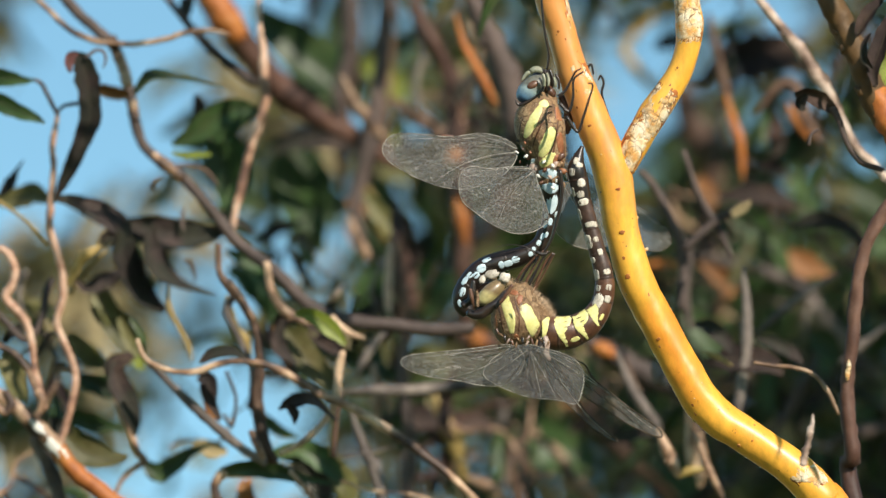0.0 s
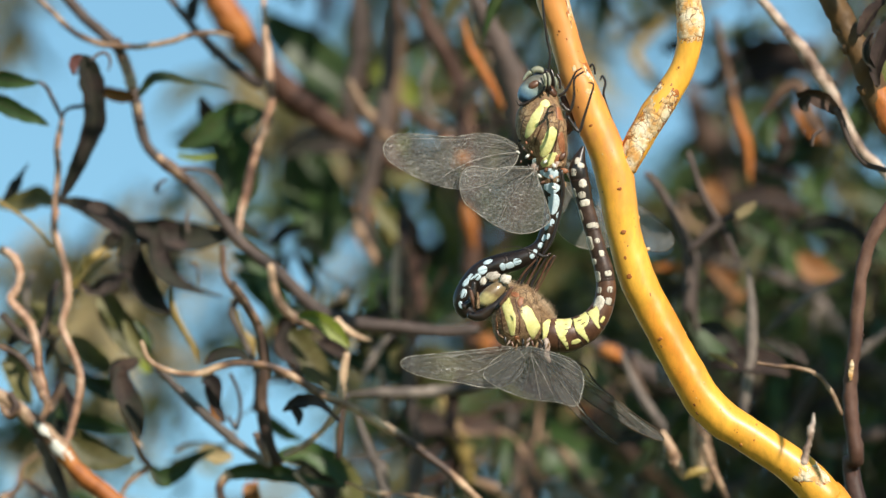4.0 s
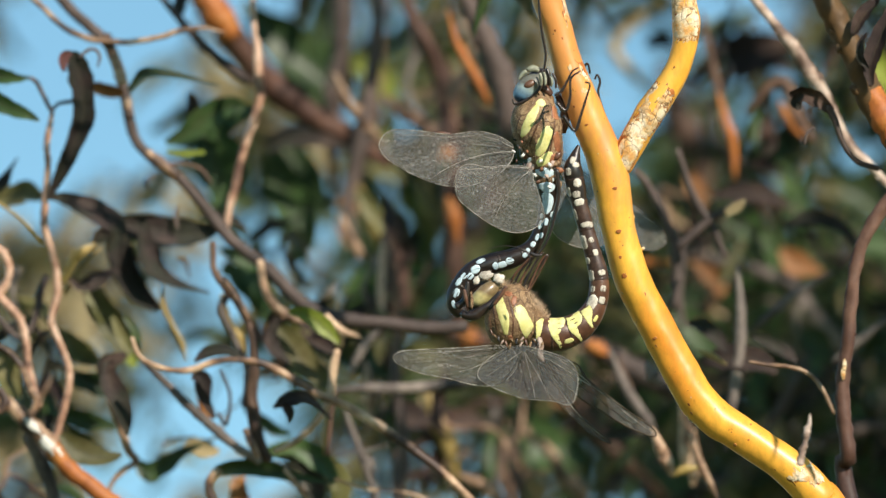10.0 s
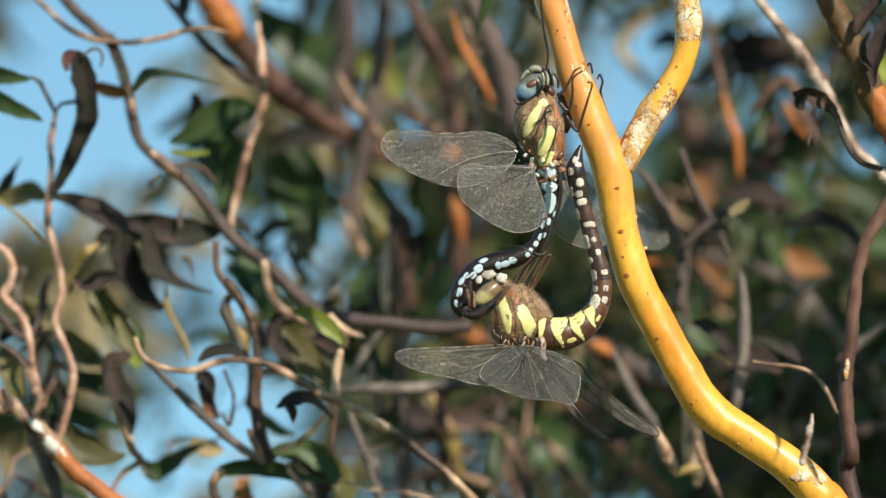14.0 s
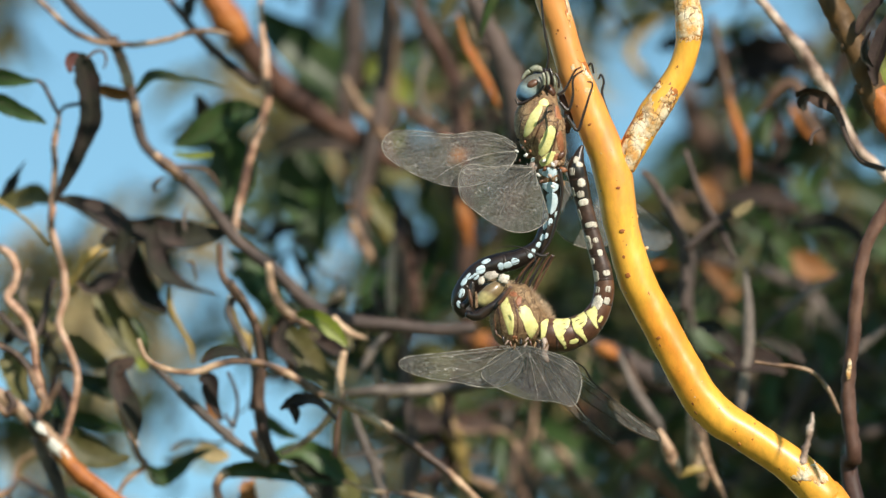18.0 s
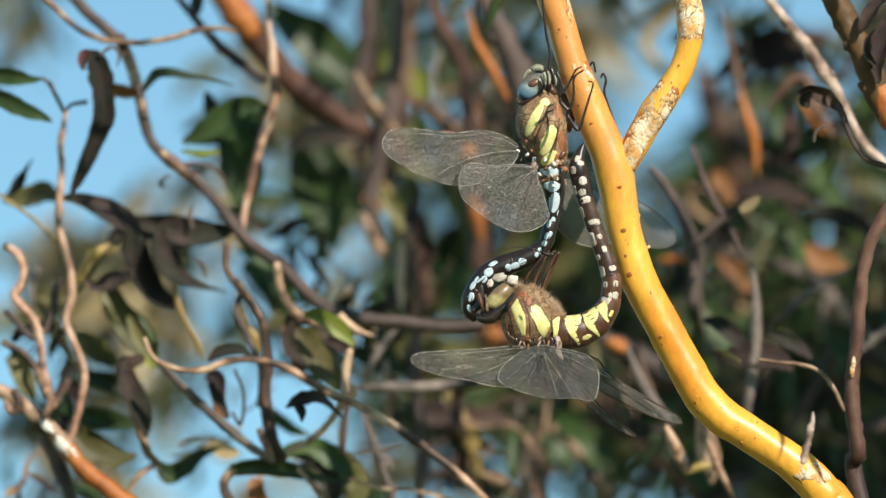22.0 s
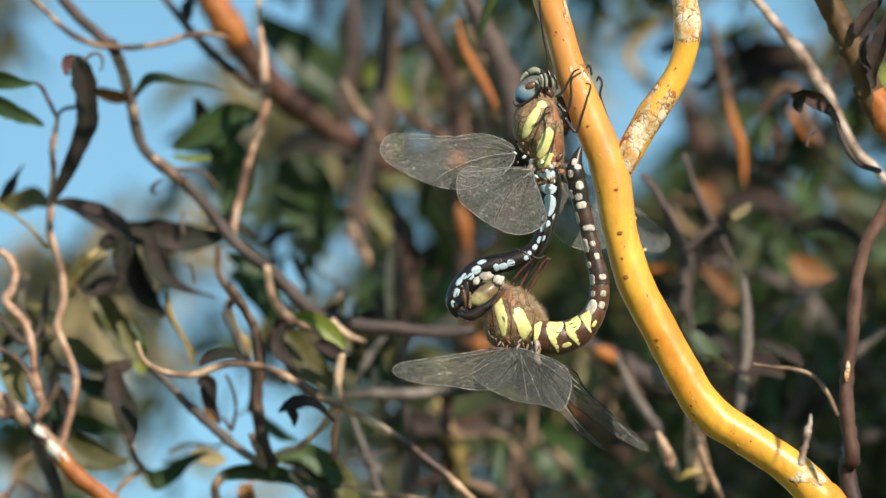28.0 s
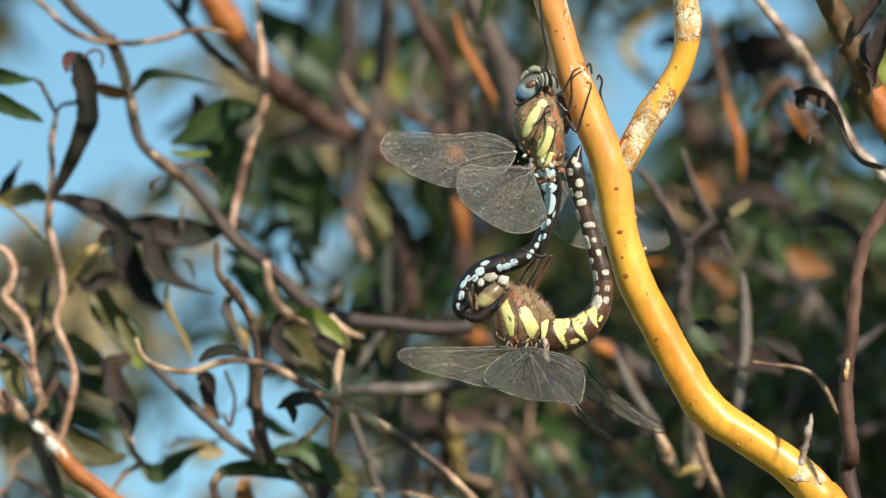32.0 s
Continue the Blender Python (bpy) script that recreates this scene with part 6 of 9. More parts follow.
stem(foot, [(-48.5, 94.8, -26.2, 1.11), (-50.5, 95.4, -28.6, 0.99), (-50.2, 96.1, -31.5, 0.99), (-47.7, 97, -35, 0.99)], BARK_PINK, "side_shoot")
leaf(foot, [(-45.3, 125.4, -21.9, 1.26), (-44.6, 126.3, -25.6, 2.27), (-43.4, 127.5, -30.5, 1.77)], LEAF_RUST, (0, 30))
leaf(foot, [(-38.4, 117.7, -17.4, 0.88), (-32.5, 117.7, -17.4, 2.51), (-26.3, 118.5, -20.6, 3.64), (-22.6, 119.7, -25.4, 3.01), (-23.6, 120.5, -28.7, 1.00)], LEAF_OLIVE, (0, 25), 0.35)
leaf(foot, [(-41.2, 101.2, -25.6, 0.37), (-37.8, 101.1, -25.1, 0.75), (-33.4, 101.2, -25.6, 0.75), (-29.3, 101.4, -26.4, 0.25)], LEAF_LIME, (0, 20), 0.3)
stem(foot, [(-23, 95.3, -28.1, 0.31), (-16.6, 95.8, -30.3, 0.42), (-7.9, 96, -31, 0.31), (0.7, 96.6, -33.4, 0.31)], BARK_PINK, "side_shoot")

# ---- stems in the middle ----
for pts, m, words in (
        ([(-24.3, 226.7, 124.2, 2.32), (-23.5, 228.7, 116.2, 2.32), (-23.5, 230.7, 108.3, 2.18), (-25.1, 232.3, 101.7, 1.91), (-26.2, 234.0, 95.1, 1.64), (-25.1, 235.9, 87.1, 1.37)], BARK_DARK, "upright dark stem deep in the thicket"),
        ([(-15.0, 193.0, 114.5, 1.34), (-14.7, 195.6, 104.1, 1.47), (-15.5, 197.9, 95.0, 1.61), (-16.6, 200.2, 85.9, 2.01), (-18.2, 202.1, 78.1, 2.41), (-19.8, 204.0, 70.3, 1.87), (-21.7, 206.0, 62.5, 1.47), (-19.3, 208.3, 53.4, 1.20)], BARK_DARK, "dark brown upright stem in the thicket"),
        ([(-11.1, 192.5, 54.7, 1.06), (-9.5, 194.0, 48.5, 1.72), (-9.0, 195.6, 42.1, 1.86), (-8.2, 197.4, 35.0, 1.72), (-9.0, 199.2, 27.9, 1.19)], BARK_RED, "russet upright stem behind the wings"),
        ([(-42.5, 221.9, 81.3, 0.68), (-35.7, 221.2, 84.3, 1.76), (-27.6, 221.4, 83.5, 2.03), (-19.5, 222.2, 80.4, 1.62), (-12.7, 223.1, 76.7, 0.81)], BARK_BROWN, "brown level stem in shade"),
        ([(16.3, 260.2, 31.1, 1.65), (16.6, 261.9, 24.4, 1.92), (15.9, 263.9, 16.4, 1.78), (16.6, 266.2, 7.1, 1.65), (18.0, 268.2, -0.9, 1.37)], BARK_BROWN, "brown upright stem below the wings"),
        ([(79.4, 176.0, 79.4, 0.66), (81.0, 176.8, 76.2, 1.05), (83.2, 177.6, 73.2, 0.92), (84.9, 178.1, 71.0, 0.40)], BARK_AMBER, "orange curved twig in sun"),
        ([(-21.4, 117.0, -6.3, 0.63), (-19.4, 118.6, -12.8, 0.88), (-16.9, 120.2, -19.2, 0.88), (-15.1, 121.6, -24.8, 0.75), (-14.1, 122.6, -28.9, 0.63)], BARK_GREY, "grey willow twig curving down"),
        ([(-24.8, 115.9, -18.5, 0.25), (-18.1, 115.7, -17.6, 0.38), (-11.2, 115.3, -15.9, 0.25)], BARK_GREY, "fine level grey willow twig"),
        ([(-24.1, 111.2, -7.7, 0.75), (-25.1, 112.5, -13.1, 0.88), (-25.6, 113.9, -18.6, 0.63)], BARK_OLIVE, "olive upright willow shoot behind twigs"),
        ([(54.8, 144.9, -2.6, 1.15), (56.6, 146.2, -7.6, 1.54), (57.6, 147.6, -13.2, 1.54), (57.3, 148.8, -18.1, 1.02)], BARK_PINK, "pinkish stub below the branch"),
        ([(-48.2, 86.9, 15.2, 0.50), (-46.1, 87.6, 12.4, 0.62), (-43.6, 88.5, 8.8, 0.62), (-41.7, 89.4, 5.2, 0.62), (-41.1, 90.8, -0.2, 0.87), (-41.4, 92.5, -7.4, 0.99)], BARK_BROWN, "winding brown willow twig in sun"),
        ([(-47.7, 83.2, 13.6, 0.37), (-45.6, 83.9, 10.8, 0.62), (-42.8, 84.7, 7.5, 0.49)], BARK_PINK, "sunlit pale pink willow twig"),
        ([(-48.2, 99.4, 14.6, 0.62), (-47.9, 100.2, 11.6, 1.00), (-46.4, 101.1, 8.0, 0.87), (-44.2, 101.8, 4.9, 0.87), (-43.2, 103.0, 0.1, 0.75)], BARK_OLIVE, "ochre twig beside the dark one"),
        ([(-61.7, 106.6, 18.9, 0.38), (-61.6, 107.8, 14.1, 0.63), (-59.5, 108.9, 9.8, 0.63), (-57.2, 109.9, 5.6, 0.63), (-56.3, 110.8, 1.9, 0.38)], BARK_OLIVE, "ochre leaf stalk hanging"),
        ([(17.8, 244.1, 13.1, 0.81), (19.1, 245.1, 9.2, 1.22), (20.1, 246.1, 4.8, 0.95)], BARK_PINK, "pink stub low in the thicket"),
        ([(31.4, 197.2, -5.7, 1.05), (33.5, 198.1, -9.2, 1.32), (35.1, 199.2, -13.4, 1.05)], BARK_PINK, "pink twig low in the thicket"),
        ([(-62.7, 96.9, 41.3, 0.25), (-64.2, 97.1, 40.5, 0.38), (-65.3, 97.4, 39.2, 0.38), (-64.6, 97.6, 38.4, 0.25), (-63.6, 97.5, 38.9, 0.25)], BARK_DARK, "dark curled willow tendril on the twig"),
        ([(-57.9, 100.5, 35.2, 0.25), (-58.6, 101.0, 33.1, 0.38), (-58.4, 101.5, 30.9, 0.38), (-57.9, 101.9, 29.7, 0.25)], BARK_DARK, "dark spiky willow shoot on the leaf"),
        ([(-58.5, 107.2, 24.5, 0.25), (-56.8, 107.4, 24.1, 0.50), (-56.0, 107.9, 22.1, 0.38), (-55.6, 108.4, 20.0, 0.25)], BARK_GREY, "small grey dried willow tendril"),
        ([(-84.9, 97.2, 15.1, 0.62), (-83.0, 96.6, 17.5, 1.00), (-80.9, 95.7, 21.2, 1.12), (-78.8, 95.2, 23.1, 1.25), (-75.9, 94.8, 25.0, 0.50)], BARK_OLIVE, "ochre willow shoot beside the pink twig"),
        ([(-43.9, 126.8, -20.9, 1.01), (-44.7, 127.4, -23.0, 1.77), (-45.4, 128.2, -26.4, 1.77), (-45.9, 129.4, -31.3, 1.26)], BARK_AMBER, "orange sunlit willow stub below the leaves"),
        ([(-35.6, 98.6, -23.6, 0.50), (-33.4, 99.2, -25.8, 0.62), (-30.5, 99.8, -28.4, 0.62), (-27.0, 101.0, -32.9, 0.62)], BARK_PALE, "pale thin willow twig under the leaves"),
        ([(-8.8, 150.2, 17.7, 0.77), (-10.0, 152.1, 10.2, 1.16), (-9.3, 154.2, 1.4, 1.29), (-8.0, 156.7, -8.6, 1.29), (-8.8, 158.9, -17.3, 1.16), (-9.3, 160.8, -24.8, 1.03)], BARK_DARK, "dark upright willow twig beside the wing"),
        ([(-13.5, 135.4, 14.8, 0.51), (-15.8, 135.9, 13.0, 0.77), (-18.4, 136.9, 9.0, 0.89), (-20.7, 138.0, 4.6, 0.64)], BARK_GREY, "grey leaning willow twig in the thicket"),
        ([(-13.0, 154.7, 40.7, 0.52), (-13.2, 155.8, 36.3, 0.78), (-13.5, 157.7, 28.8, 0.78), (-12.4, 160.0, 19.7, 0.52)], BARK_ROSE, "thin rosy willow twig in sun"),
        ([(-23.1, 126.0, 23.7, 0.51), (-24.9, 126.6, 21.5, 1.02), (-26.9, 126.9, 20.0, 0.64)], BARK_ROSE, "short rosy willow stub in sun"),
        ([(40.9, 161.1, 15.2, 0.65), (43.3, 163.0, 7.4, 1.04), (46.9, 164.9, -0.1, 1.04), (49.5, 166.2, -5.1, 0.78)], BARK_BROWN, "grey-brown willow twig below the wings"),
        ([(48.4, 142.1, 50.2, 0.39), (50.7, 143.3, 45.2, 0.64), (53.5, 144.9, 38.9, 0.77), (55.4, 145.9, 34.9, 0.64), (54.6, 148.0, 26.4, 1.03), (55.6, 149.9, 18.9, 1.03)], BARK_DARK, "dark knotted willow twig behind the branch"),
        ([(-11.1, 205.4, 2.8, 0.66), (-6.5, 204.3, 7.3, 0.80), (-1.9, 203.8, 9.3, 0.80), (2.1, 204.3, 7.3, 0.66), (3.7, 205.6, 2.2, 0.53)], BARK_DARK, "dark bent willow twig in shade"),
        ([(1.5, 219.3, 9.3, 0.67), (2.1, 220.2, 5.4, 1.07), (1.9, 221.4, 0.9, 1.07), (3.5, 222.5, -3.7, 0.80)], BARK_PINK, "pinkish willow twig low in shade"),
        ([(-25.9, 277.5, 138.9, 2.11), (-24.5, 280.9, 125.3, 2.25), (-23.9, 283.3, 115.7, 2.25), (-25.9, 284.7, 110.3, 2.39), (-26.4, 287, 100.7, 2.25), (-25.9, 290.1, 88.4, 1.97)], BARK_BROWN, "upright brown willow stem in shade"),
        ([(-24.6, 177.3, 86.5, 1.19), (-21.4, 178.9, 80.1, 1.45), (-17.4, 180.1, 75.5, 1.45), (-12.4, 181.5, 69.9, 1.32)], BARK_PINK, "pinkish willow twig crossing behind"),
        ([(-14.2, 300.3, 145.5, 1.57), (-15.4, 303.8, 131.7, 1.71), (-16.2, 306.5, 120.6, 1.99), (-17.4, 309.3, 109.6, 2.56), (-19.8, 311.7, 99.9, 2.28), (-21.7, 314.4, 88.8, 1.71)], BARK_BROWN, "upright dark willow stem in shade"),
        ([(-9.3, 212.6, 120.1, 1.76), (-5.7, 215.2, 109.6, 2.03), (-1.2, 217.2, 101.7, 2.30), (1.6, 218.9, 94.9, 2.44), (2.2, 221.1, 86, 2.30), (3, 223.7, 75.4, 2.57), (3.8, 226.3, 64.9, 2.71), (4.3, 229.6, 51.8, 2.71), (4.9, 234.2, 33.4, 2.17)], BARK_RED, "pink-brown willow stem behind the wings"),
        ([(-6.6, 194.2, 105.1, 1.34), (-3.2, 195.5, 99.9, 1.60), (0.1, 197.2, 93.4, 1.20)], BARK_RED, "reddish brown stretch of stem"),
        ([(2.1, 154.2, 95.1, 0.65), (3.7, 155.8, 88.7, 0.91), (5.7, 156.7, 84.9, 1.04), (8.6, 158, 79.9, 1.04), (11.5, 159.4, 74.3, 0.78)], BARK_AMBER, "bright amber twig behind the dragonfly"),
        ([(3.6, 133.2, 97.1, 1.81), (7.9, 135.4, 88.4, 2.32), (11.7, 137.2, 80.9, 2.84), (14.7, 139.1, 73.3, 3.22), (15.6, 141.1, 65.2, 2.84), (13.7, 143.2, 57.1, 1.81)], BARK_DARK, "nearly black dead willow stem"),
        ([(-13.4, 219.4, 92.8, 1.08), (-9.3, 220.3, 89.2, 1.49), (-3.9, 221.1, 85.7, 1.49), (2.2, 222.5, 80.4, 1.90), (3.8, 223.4, 76.8, 1.35)], BARK_BROWN, "brown twig behind the forewing"),
        # Amber puts the sunlit spot into this twig's colour.
        ([(2.1, 204.6, 63.6, 1.34), (3.2, 205.6, 59.4, 1.87), (4.5, 207.2, 53.2, 1.47)], BARK_AMBER, "orange twig behind the hindwing, sunlight put into its colour"),
        ([(-12.3, 166.8, 44.4, 1.30), (-11, 169, 35.6, 1.70), (-10.4, 171.2, 26.7, 1.57), (-10.2, 173.8, 16.6, 1.30), (-9.4, 176.3, 6.4, 1.17), (-8.1, 179.8, -7.5, 1.17), (-9, 182.6, -18.9, 1.17)] + [(10, 130, -200, 2.4), (60, 120, -700, 5.0), (140, 110, -1300, 8.0), (180, 110, -1880, 11.0)], BARK_BROWN, "brown upright willow stem"),
        ([(-23, 185.3, 54.5, 1.19), (-20.1, 186.9, 48.1, 1.32), (-16.4, 188.2, 43, 1.19)], BARK_PINK, "short rosy twig in the thicket"),
        ([(-23.6, 130.8, 0, 0.89), (-15.7, 130.7, 0.3, 1.14), (-8.1, 130.7, 0.3, 1.27), (4.6, 130.5, 1.3, 1.27), (14.7, 129.9, 3.7, 1.02)], BARK_GREY, "dark level twig under the wing"),
        ([(-21.7, 121.3, -5.5, 0.88), (-19.4, 123, -12.1, 1.01), (-16.1, 124.9, -19.7, 1.13), (-14.1, 127.2, -29.2, 1.13)] + [(0, 112, -160, 1.8), (20, 140, -600, 4.0), (90, 150, -1200, 7.0), (130, 150, -1880, 10.0)], BARK_GREY, "grey twig running down"),
        ([(-16.6, 154.4, 12, 1.03), (-16, 156.3, 4.5, 1.29), (-16.2, 158.1, -3, 1.03)], BARK_PINK, "pale broken twig in the thicket"),
        ([(-3.2, 195.2, 14.8, 1.32), (-1.2, 196.5, 9.7, 1.85), (2.1, 198.4, 2, 1.72), (4.1, 200.3, -5.7, 1.32)], BARK_OLIVE, "yellowish leaning twig in the thicket"),
        ([(-19.7, 245.9, 77, 1.78), (-17, 247.6, 70.4, 2.06), (-12.9, 249.3, 63.7, 2.06), (-9.9, 250.3, 59.7, 1.10)], BARK_OLIVE, "olive leaning twig in the thicket"),
        ([(30.8, 172.2, 22.9, 2.35), (36.8, 173.1, 19.1, 2.61), (45.1, 174.2, 14.7, 2.74), (54.3, 175.3, 10.2, 2.61), (66, 176.6, 5.2, 2.35)], BARK_DARK, "brown stem behind the golden branch"),
        ([(24.8, 302, 40.7, 2.81), (34.6, 303.7, 33.8, 2.95), (44.4, 305.8, 25.6, 3.09), (55.7, 308.1, 16.1, 3.38), (64.1, 310.5, 6.5, 3.38)] + [(110, 180, -160, 4.0), (170, 160, -500, 6.0), (230, 150, -1100, 9.0), (250, 150, -1880, 13.0)], BARK_BROWN, "brown stem low behind the wings"),
        ([(2.2, 233.2, 37.4, 2.44), (6.9, 233.5, 36, 2.71), (13, 233.7, 35.4, 2.44)], BARK_RED, "brown stub of stem"),
        ([(13, 236.5, 24.2, 1.35), (13.7, 238.8, 15, 1.49), (13, 241.1, 5.8, 1.35), (14.4, 244, -6, 1.35)], BARK_GREY, "grey upright twig in the thicket"),
        ([(20.2, 217.9, 10.4, 1.20), (26.2, 219.2, 5.2, 1.34), (30.2, 220.8, -1.3, 1.20), (36.9, 223, -10.4, 1.20)], BARK_PINK, "pinkish twig low in the thicket"),
        # Three amber pieces stand in for sunlit spots on brown stems.
        ([(33.8, 168.8, 19.9, 0.78), (35.4, 169, 19.1, 1.43), (37.2, 169.3, 18.1, 1.43), (38.8, 169.5, 17.2, 0.78)], BARK_AMBER, "amber stub added for a sunlit spot on the stem"),
        ([(4.8, 222.7, 34.9, 1.08), (7.3, 223, 33.8, 1.88), (9.7, 223.2, 33, 1.08)], BARK_AMBER, "amber stub added for sunlight on the brown stub"),
        ([(0.8, 181.4, 70.1, 1.06), (1.8, 181.9, 68.3, 1.85), (2.6, 182.4, 66.3, 1.06)], BARK_AMBER, "amber twig added for a sunlit spot behind the wing"),
        ([(4.7, 180.1, -8.8, 1.30), (9.9, 180.7, -11.3, 1.57), (15.1, 181.7, -15.1, 1.30)], BARK_PINK, "pale short twig low in the thicket")):
    pts[0], pts[-1] = (*pts[0][:3], pts[0][3] * 0.4), (*pts[-1][:3], pts[-1][3] * 0.4)
    twig(pts, m, words, "willow_branch" if pts[1][3] > 1.45 else "willow_twig", "willow branches" if pts[1][3] > 1.45 else "willow twigs", 12)

# ---- stems and leaves beyond the golden branch ----
olive = twig([(78.4, 17, 64.7, 2.63), (82, 18.8, 57.8, 2.63), (85, 20.2, 52, 2.63), (88, 21.7, 45.9, 2.63), (91.1, 23.5, 38.6, 2.87), (95.7, 25.4, 31.1, 2.87), (102.3, 27.7, 21.8, 2.87)], BARK_UMBER, "olive-brown willow stem at the edge", "willow_branch", "willow branches", 18)
stem(olive, [(90.9, 22.6, 40.3, 2.39), (92.7, 23.7, 36.1, 2.93), (96.3, 25.1, 30.3, 2.93), (102.3, 27.3, 21.7, 2.87)], BARK_AMBER, "bark_strip", "orange lower bark")
stem(olive, [(94.9, 14, 57.6, 0.48), (92, 15.7, 50.7, 0.60), (90.6, 17.1, 44.9, 0.60), (90.7, 18.3, 40.1, 0.60)], BARK_DARK, "rough_shoot", "rough dark side shoot")
leaf(olive, [(86.8, 15.8, 50.5, 0.48), (88.2, 15.1, 53, 1.43), (90.1, 14.5, 55.6, 1.55), (92, 14.1, 57.2, 1.31), (92.7, 13.6, 59.3, 0.48)], LEAF_BROWN, (10, 70), 0.5, "black shrivelled leaf")
leaf(olive, [(90.7, 16.5, 39.8, 0.48), (90.3, 15.6, 43.3, 1.43), (91.9, 14.5, 47.9, 2.02), (93.8, 13.3, 52.5, 1.67), (95.9, 12.5, 56, 0.60)], LEAF_BROWN, (0, 60), 0.5, "black shrivelled leaf")
leaf(olive, [(89.9, 14.7, 43, 0.36), (88.5, 14.2, 45.3, 0.95), (88.7, 13.5, 48.1, 1.07), (89.7, 12.9, 50.2, 0.36)], LEAF_DUN, (20, 80), 0.5, "black shrivelled leaf")
pale = twig([(66.5, 59.7, 73.3, 0.93), (72, 61.3, 66.6, 1.04), (76.7, 62.7, 61.1, 1.46), (80.4, 64.1, 55.6, 1.57), (83.7, 65.3, 50.9, 1.14), (86.5, 66.8, 44.9, 1.04), (89.9, 68.2, 39.2, 1.04), (93.5, 69, 36.1, 0.93), (97.8, 70.1, 31.5, 0.84)], BARK_PALE, "pale dead willow twig")
bud = twig([(93, 31.7, 25.3, 0.60), (88.2, 31.3, 27.1, 0.60), (85.2, 30.2, 31.1, 0.60), (83.7, 29.1, 35.6, 0.72), (82.2, 28.5, 38.1, 0.72)], BARK_DARK, "dark drying twig tip with a curled leaf")
leaf(bud, [(83.2, 28.8, 37, 0.72), (79.9, 28.1, 39.8, 1.68), (76.9, 27.8, 41.1, 1.56), (74.1, 27.8, 40.9, 0.72)], LEAF_BROWN, (0, 40), 0.5)
leaf(bud, [(76.8, 26, 40.2, 0.60), (75.2, 26.5, 38.6, 1.32), (75.9, 26.9, 36.9, 0.60)], LEAF_DUN, (0, 30), 0.5)
stem(bud, [(77.2, 30.4, 30.4, 0.36), (77.7, 29.9, 32.5, 0.36), (79.4, 29.6, 33.7, 0.36)], BARK_DARK, "tendril")
edge = twig([(97.4, 26.2, 20.2, 1.49), (92.9, 27.4, 15.3, 1.40), (90.3, 28.5, 10.9, 1.40), (88.1, 29.8, 5.6, 1.40), (86.8, 31.7, -2.1, 1.49), (86.1, 34, -11.3, 1.49), (85.1, 35.8, -18.3, 1.40), (85, 37.5, -25.2, 1.58), (86, 39.8, -34.5, 1.77), (87.3, 42.9, -47, 1.96)] + [(112, 24, -140, 3.2), (150, 30, -400, 5.0), (200, 40, -900, 7.5), (230, 50, -1400, 10.0), (240, 55, -1870, 12.0)], BARK_RED, "smooth brown upright willow stem", "willow_branch", "willow branches", 16)
# The stem's highlight, laid on as a pale bark patch.
part("bark_scar", *patch([(86.8, 31.7, -2.1, 1.91), (86.1, 34, -11.3, 1.91), (85.1, 35.8, -18.3, 1.79), (85, 37.5, -25.2, 2.03)], 0.62, 0.1, 2.2, 0.5, 0.1, 0.3, 3), BARK_FLAKE, edge, "bright polished scar")
hook = twig([(65.6, 44.3, -13.6, 0.36), (69.4, 44.5, -14.2, 0.42), (74.2, 44.6, -14.7, 0.48), (78.3, 45, -16.1, 0.48), (81.2, 45.8, -19.4, 0.48), (83.6, 47, -24.3, 0.36)], BARK_PINK, "thin brownish twig bent over")
cross = twig([(43.4, 108.6, 45.4, 0.76), (46.2, 109.4, 42.3, 0.88), (49.4, 110.8, 36.6, 1.01), (52.2, 112.6, 29.5, 1.13), (53.1, 114.2, 23.1, 1.26), (52.5, 116.1, 15.4, 1.13)], BARK_DARK, "dark twig crossing others")
stem(cross, [(52.7, 102.8, 25.8, 1.00), (59.6, 101.3, 31.8, 0.88), (66.9, 100.3, 35.7, 0.88)], BARK_DARK, "side_shoot")
stem(cross, [(52.9, 102.5, 48.4, 0.63), (56.1, 104.8, 39.2, 0.75), (60.6, 106.7, 31.7, 0.88), (63.6, 108.3, 25.2, 0.63)], BARK_DARK, "side_shoot")
leaf(cross, [(63, 91, 30.8, 0.75), (65.5, 90.6, 32.2, 1.12), (67.3, 90.3, 33.7, 0.37)], LEAF_TAN, (0, 20))
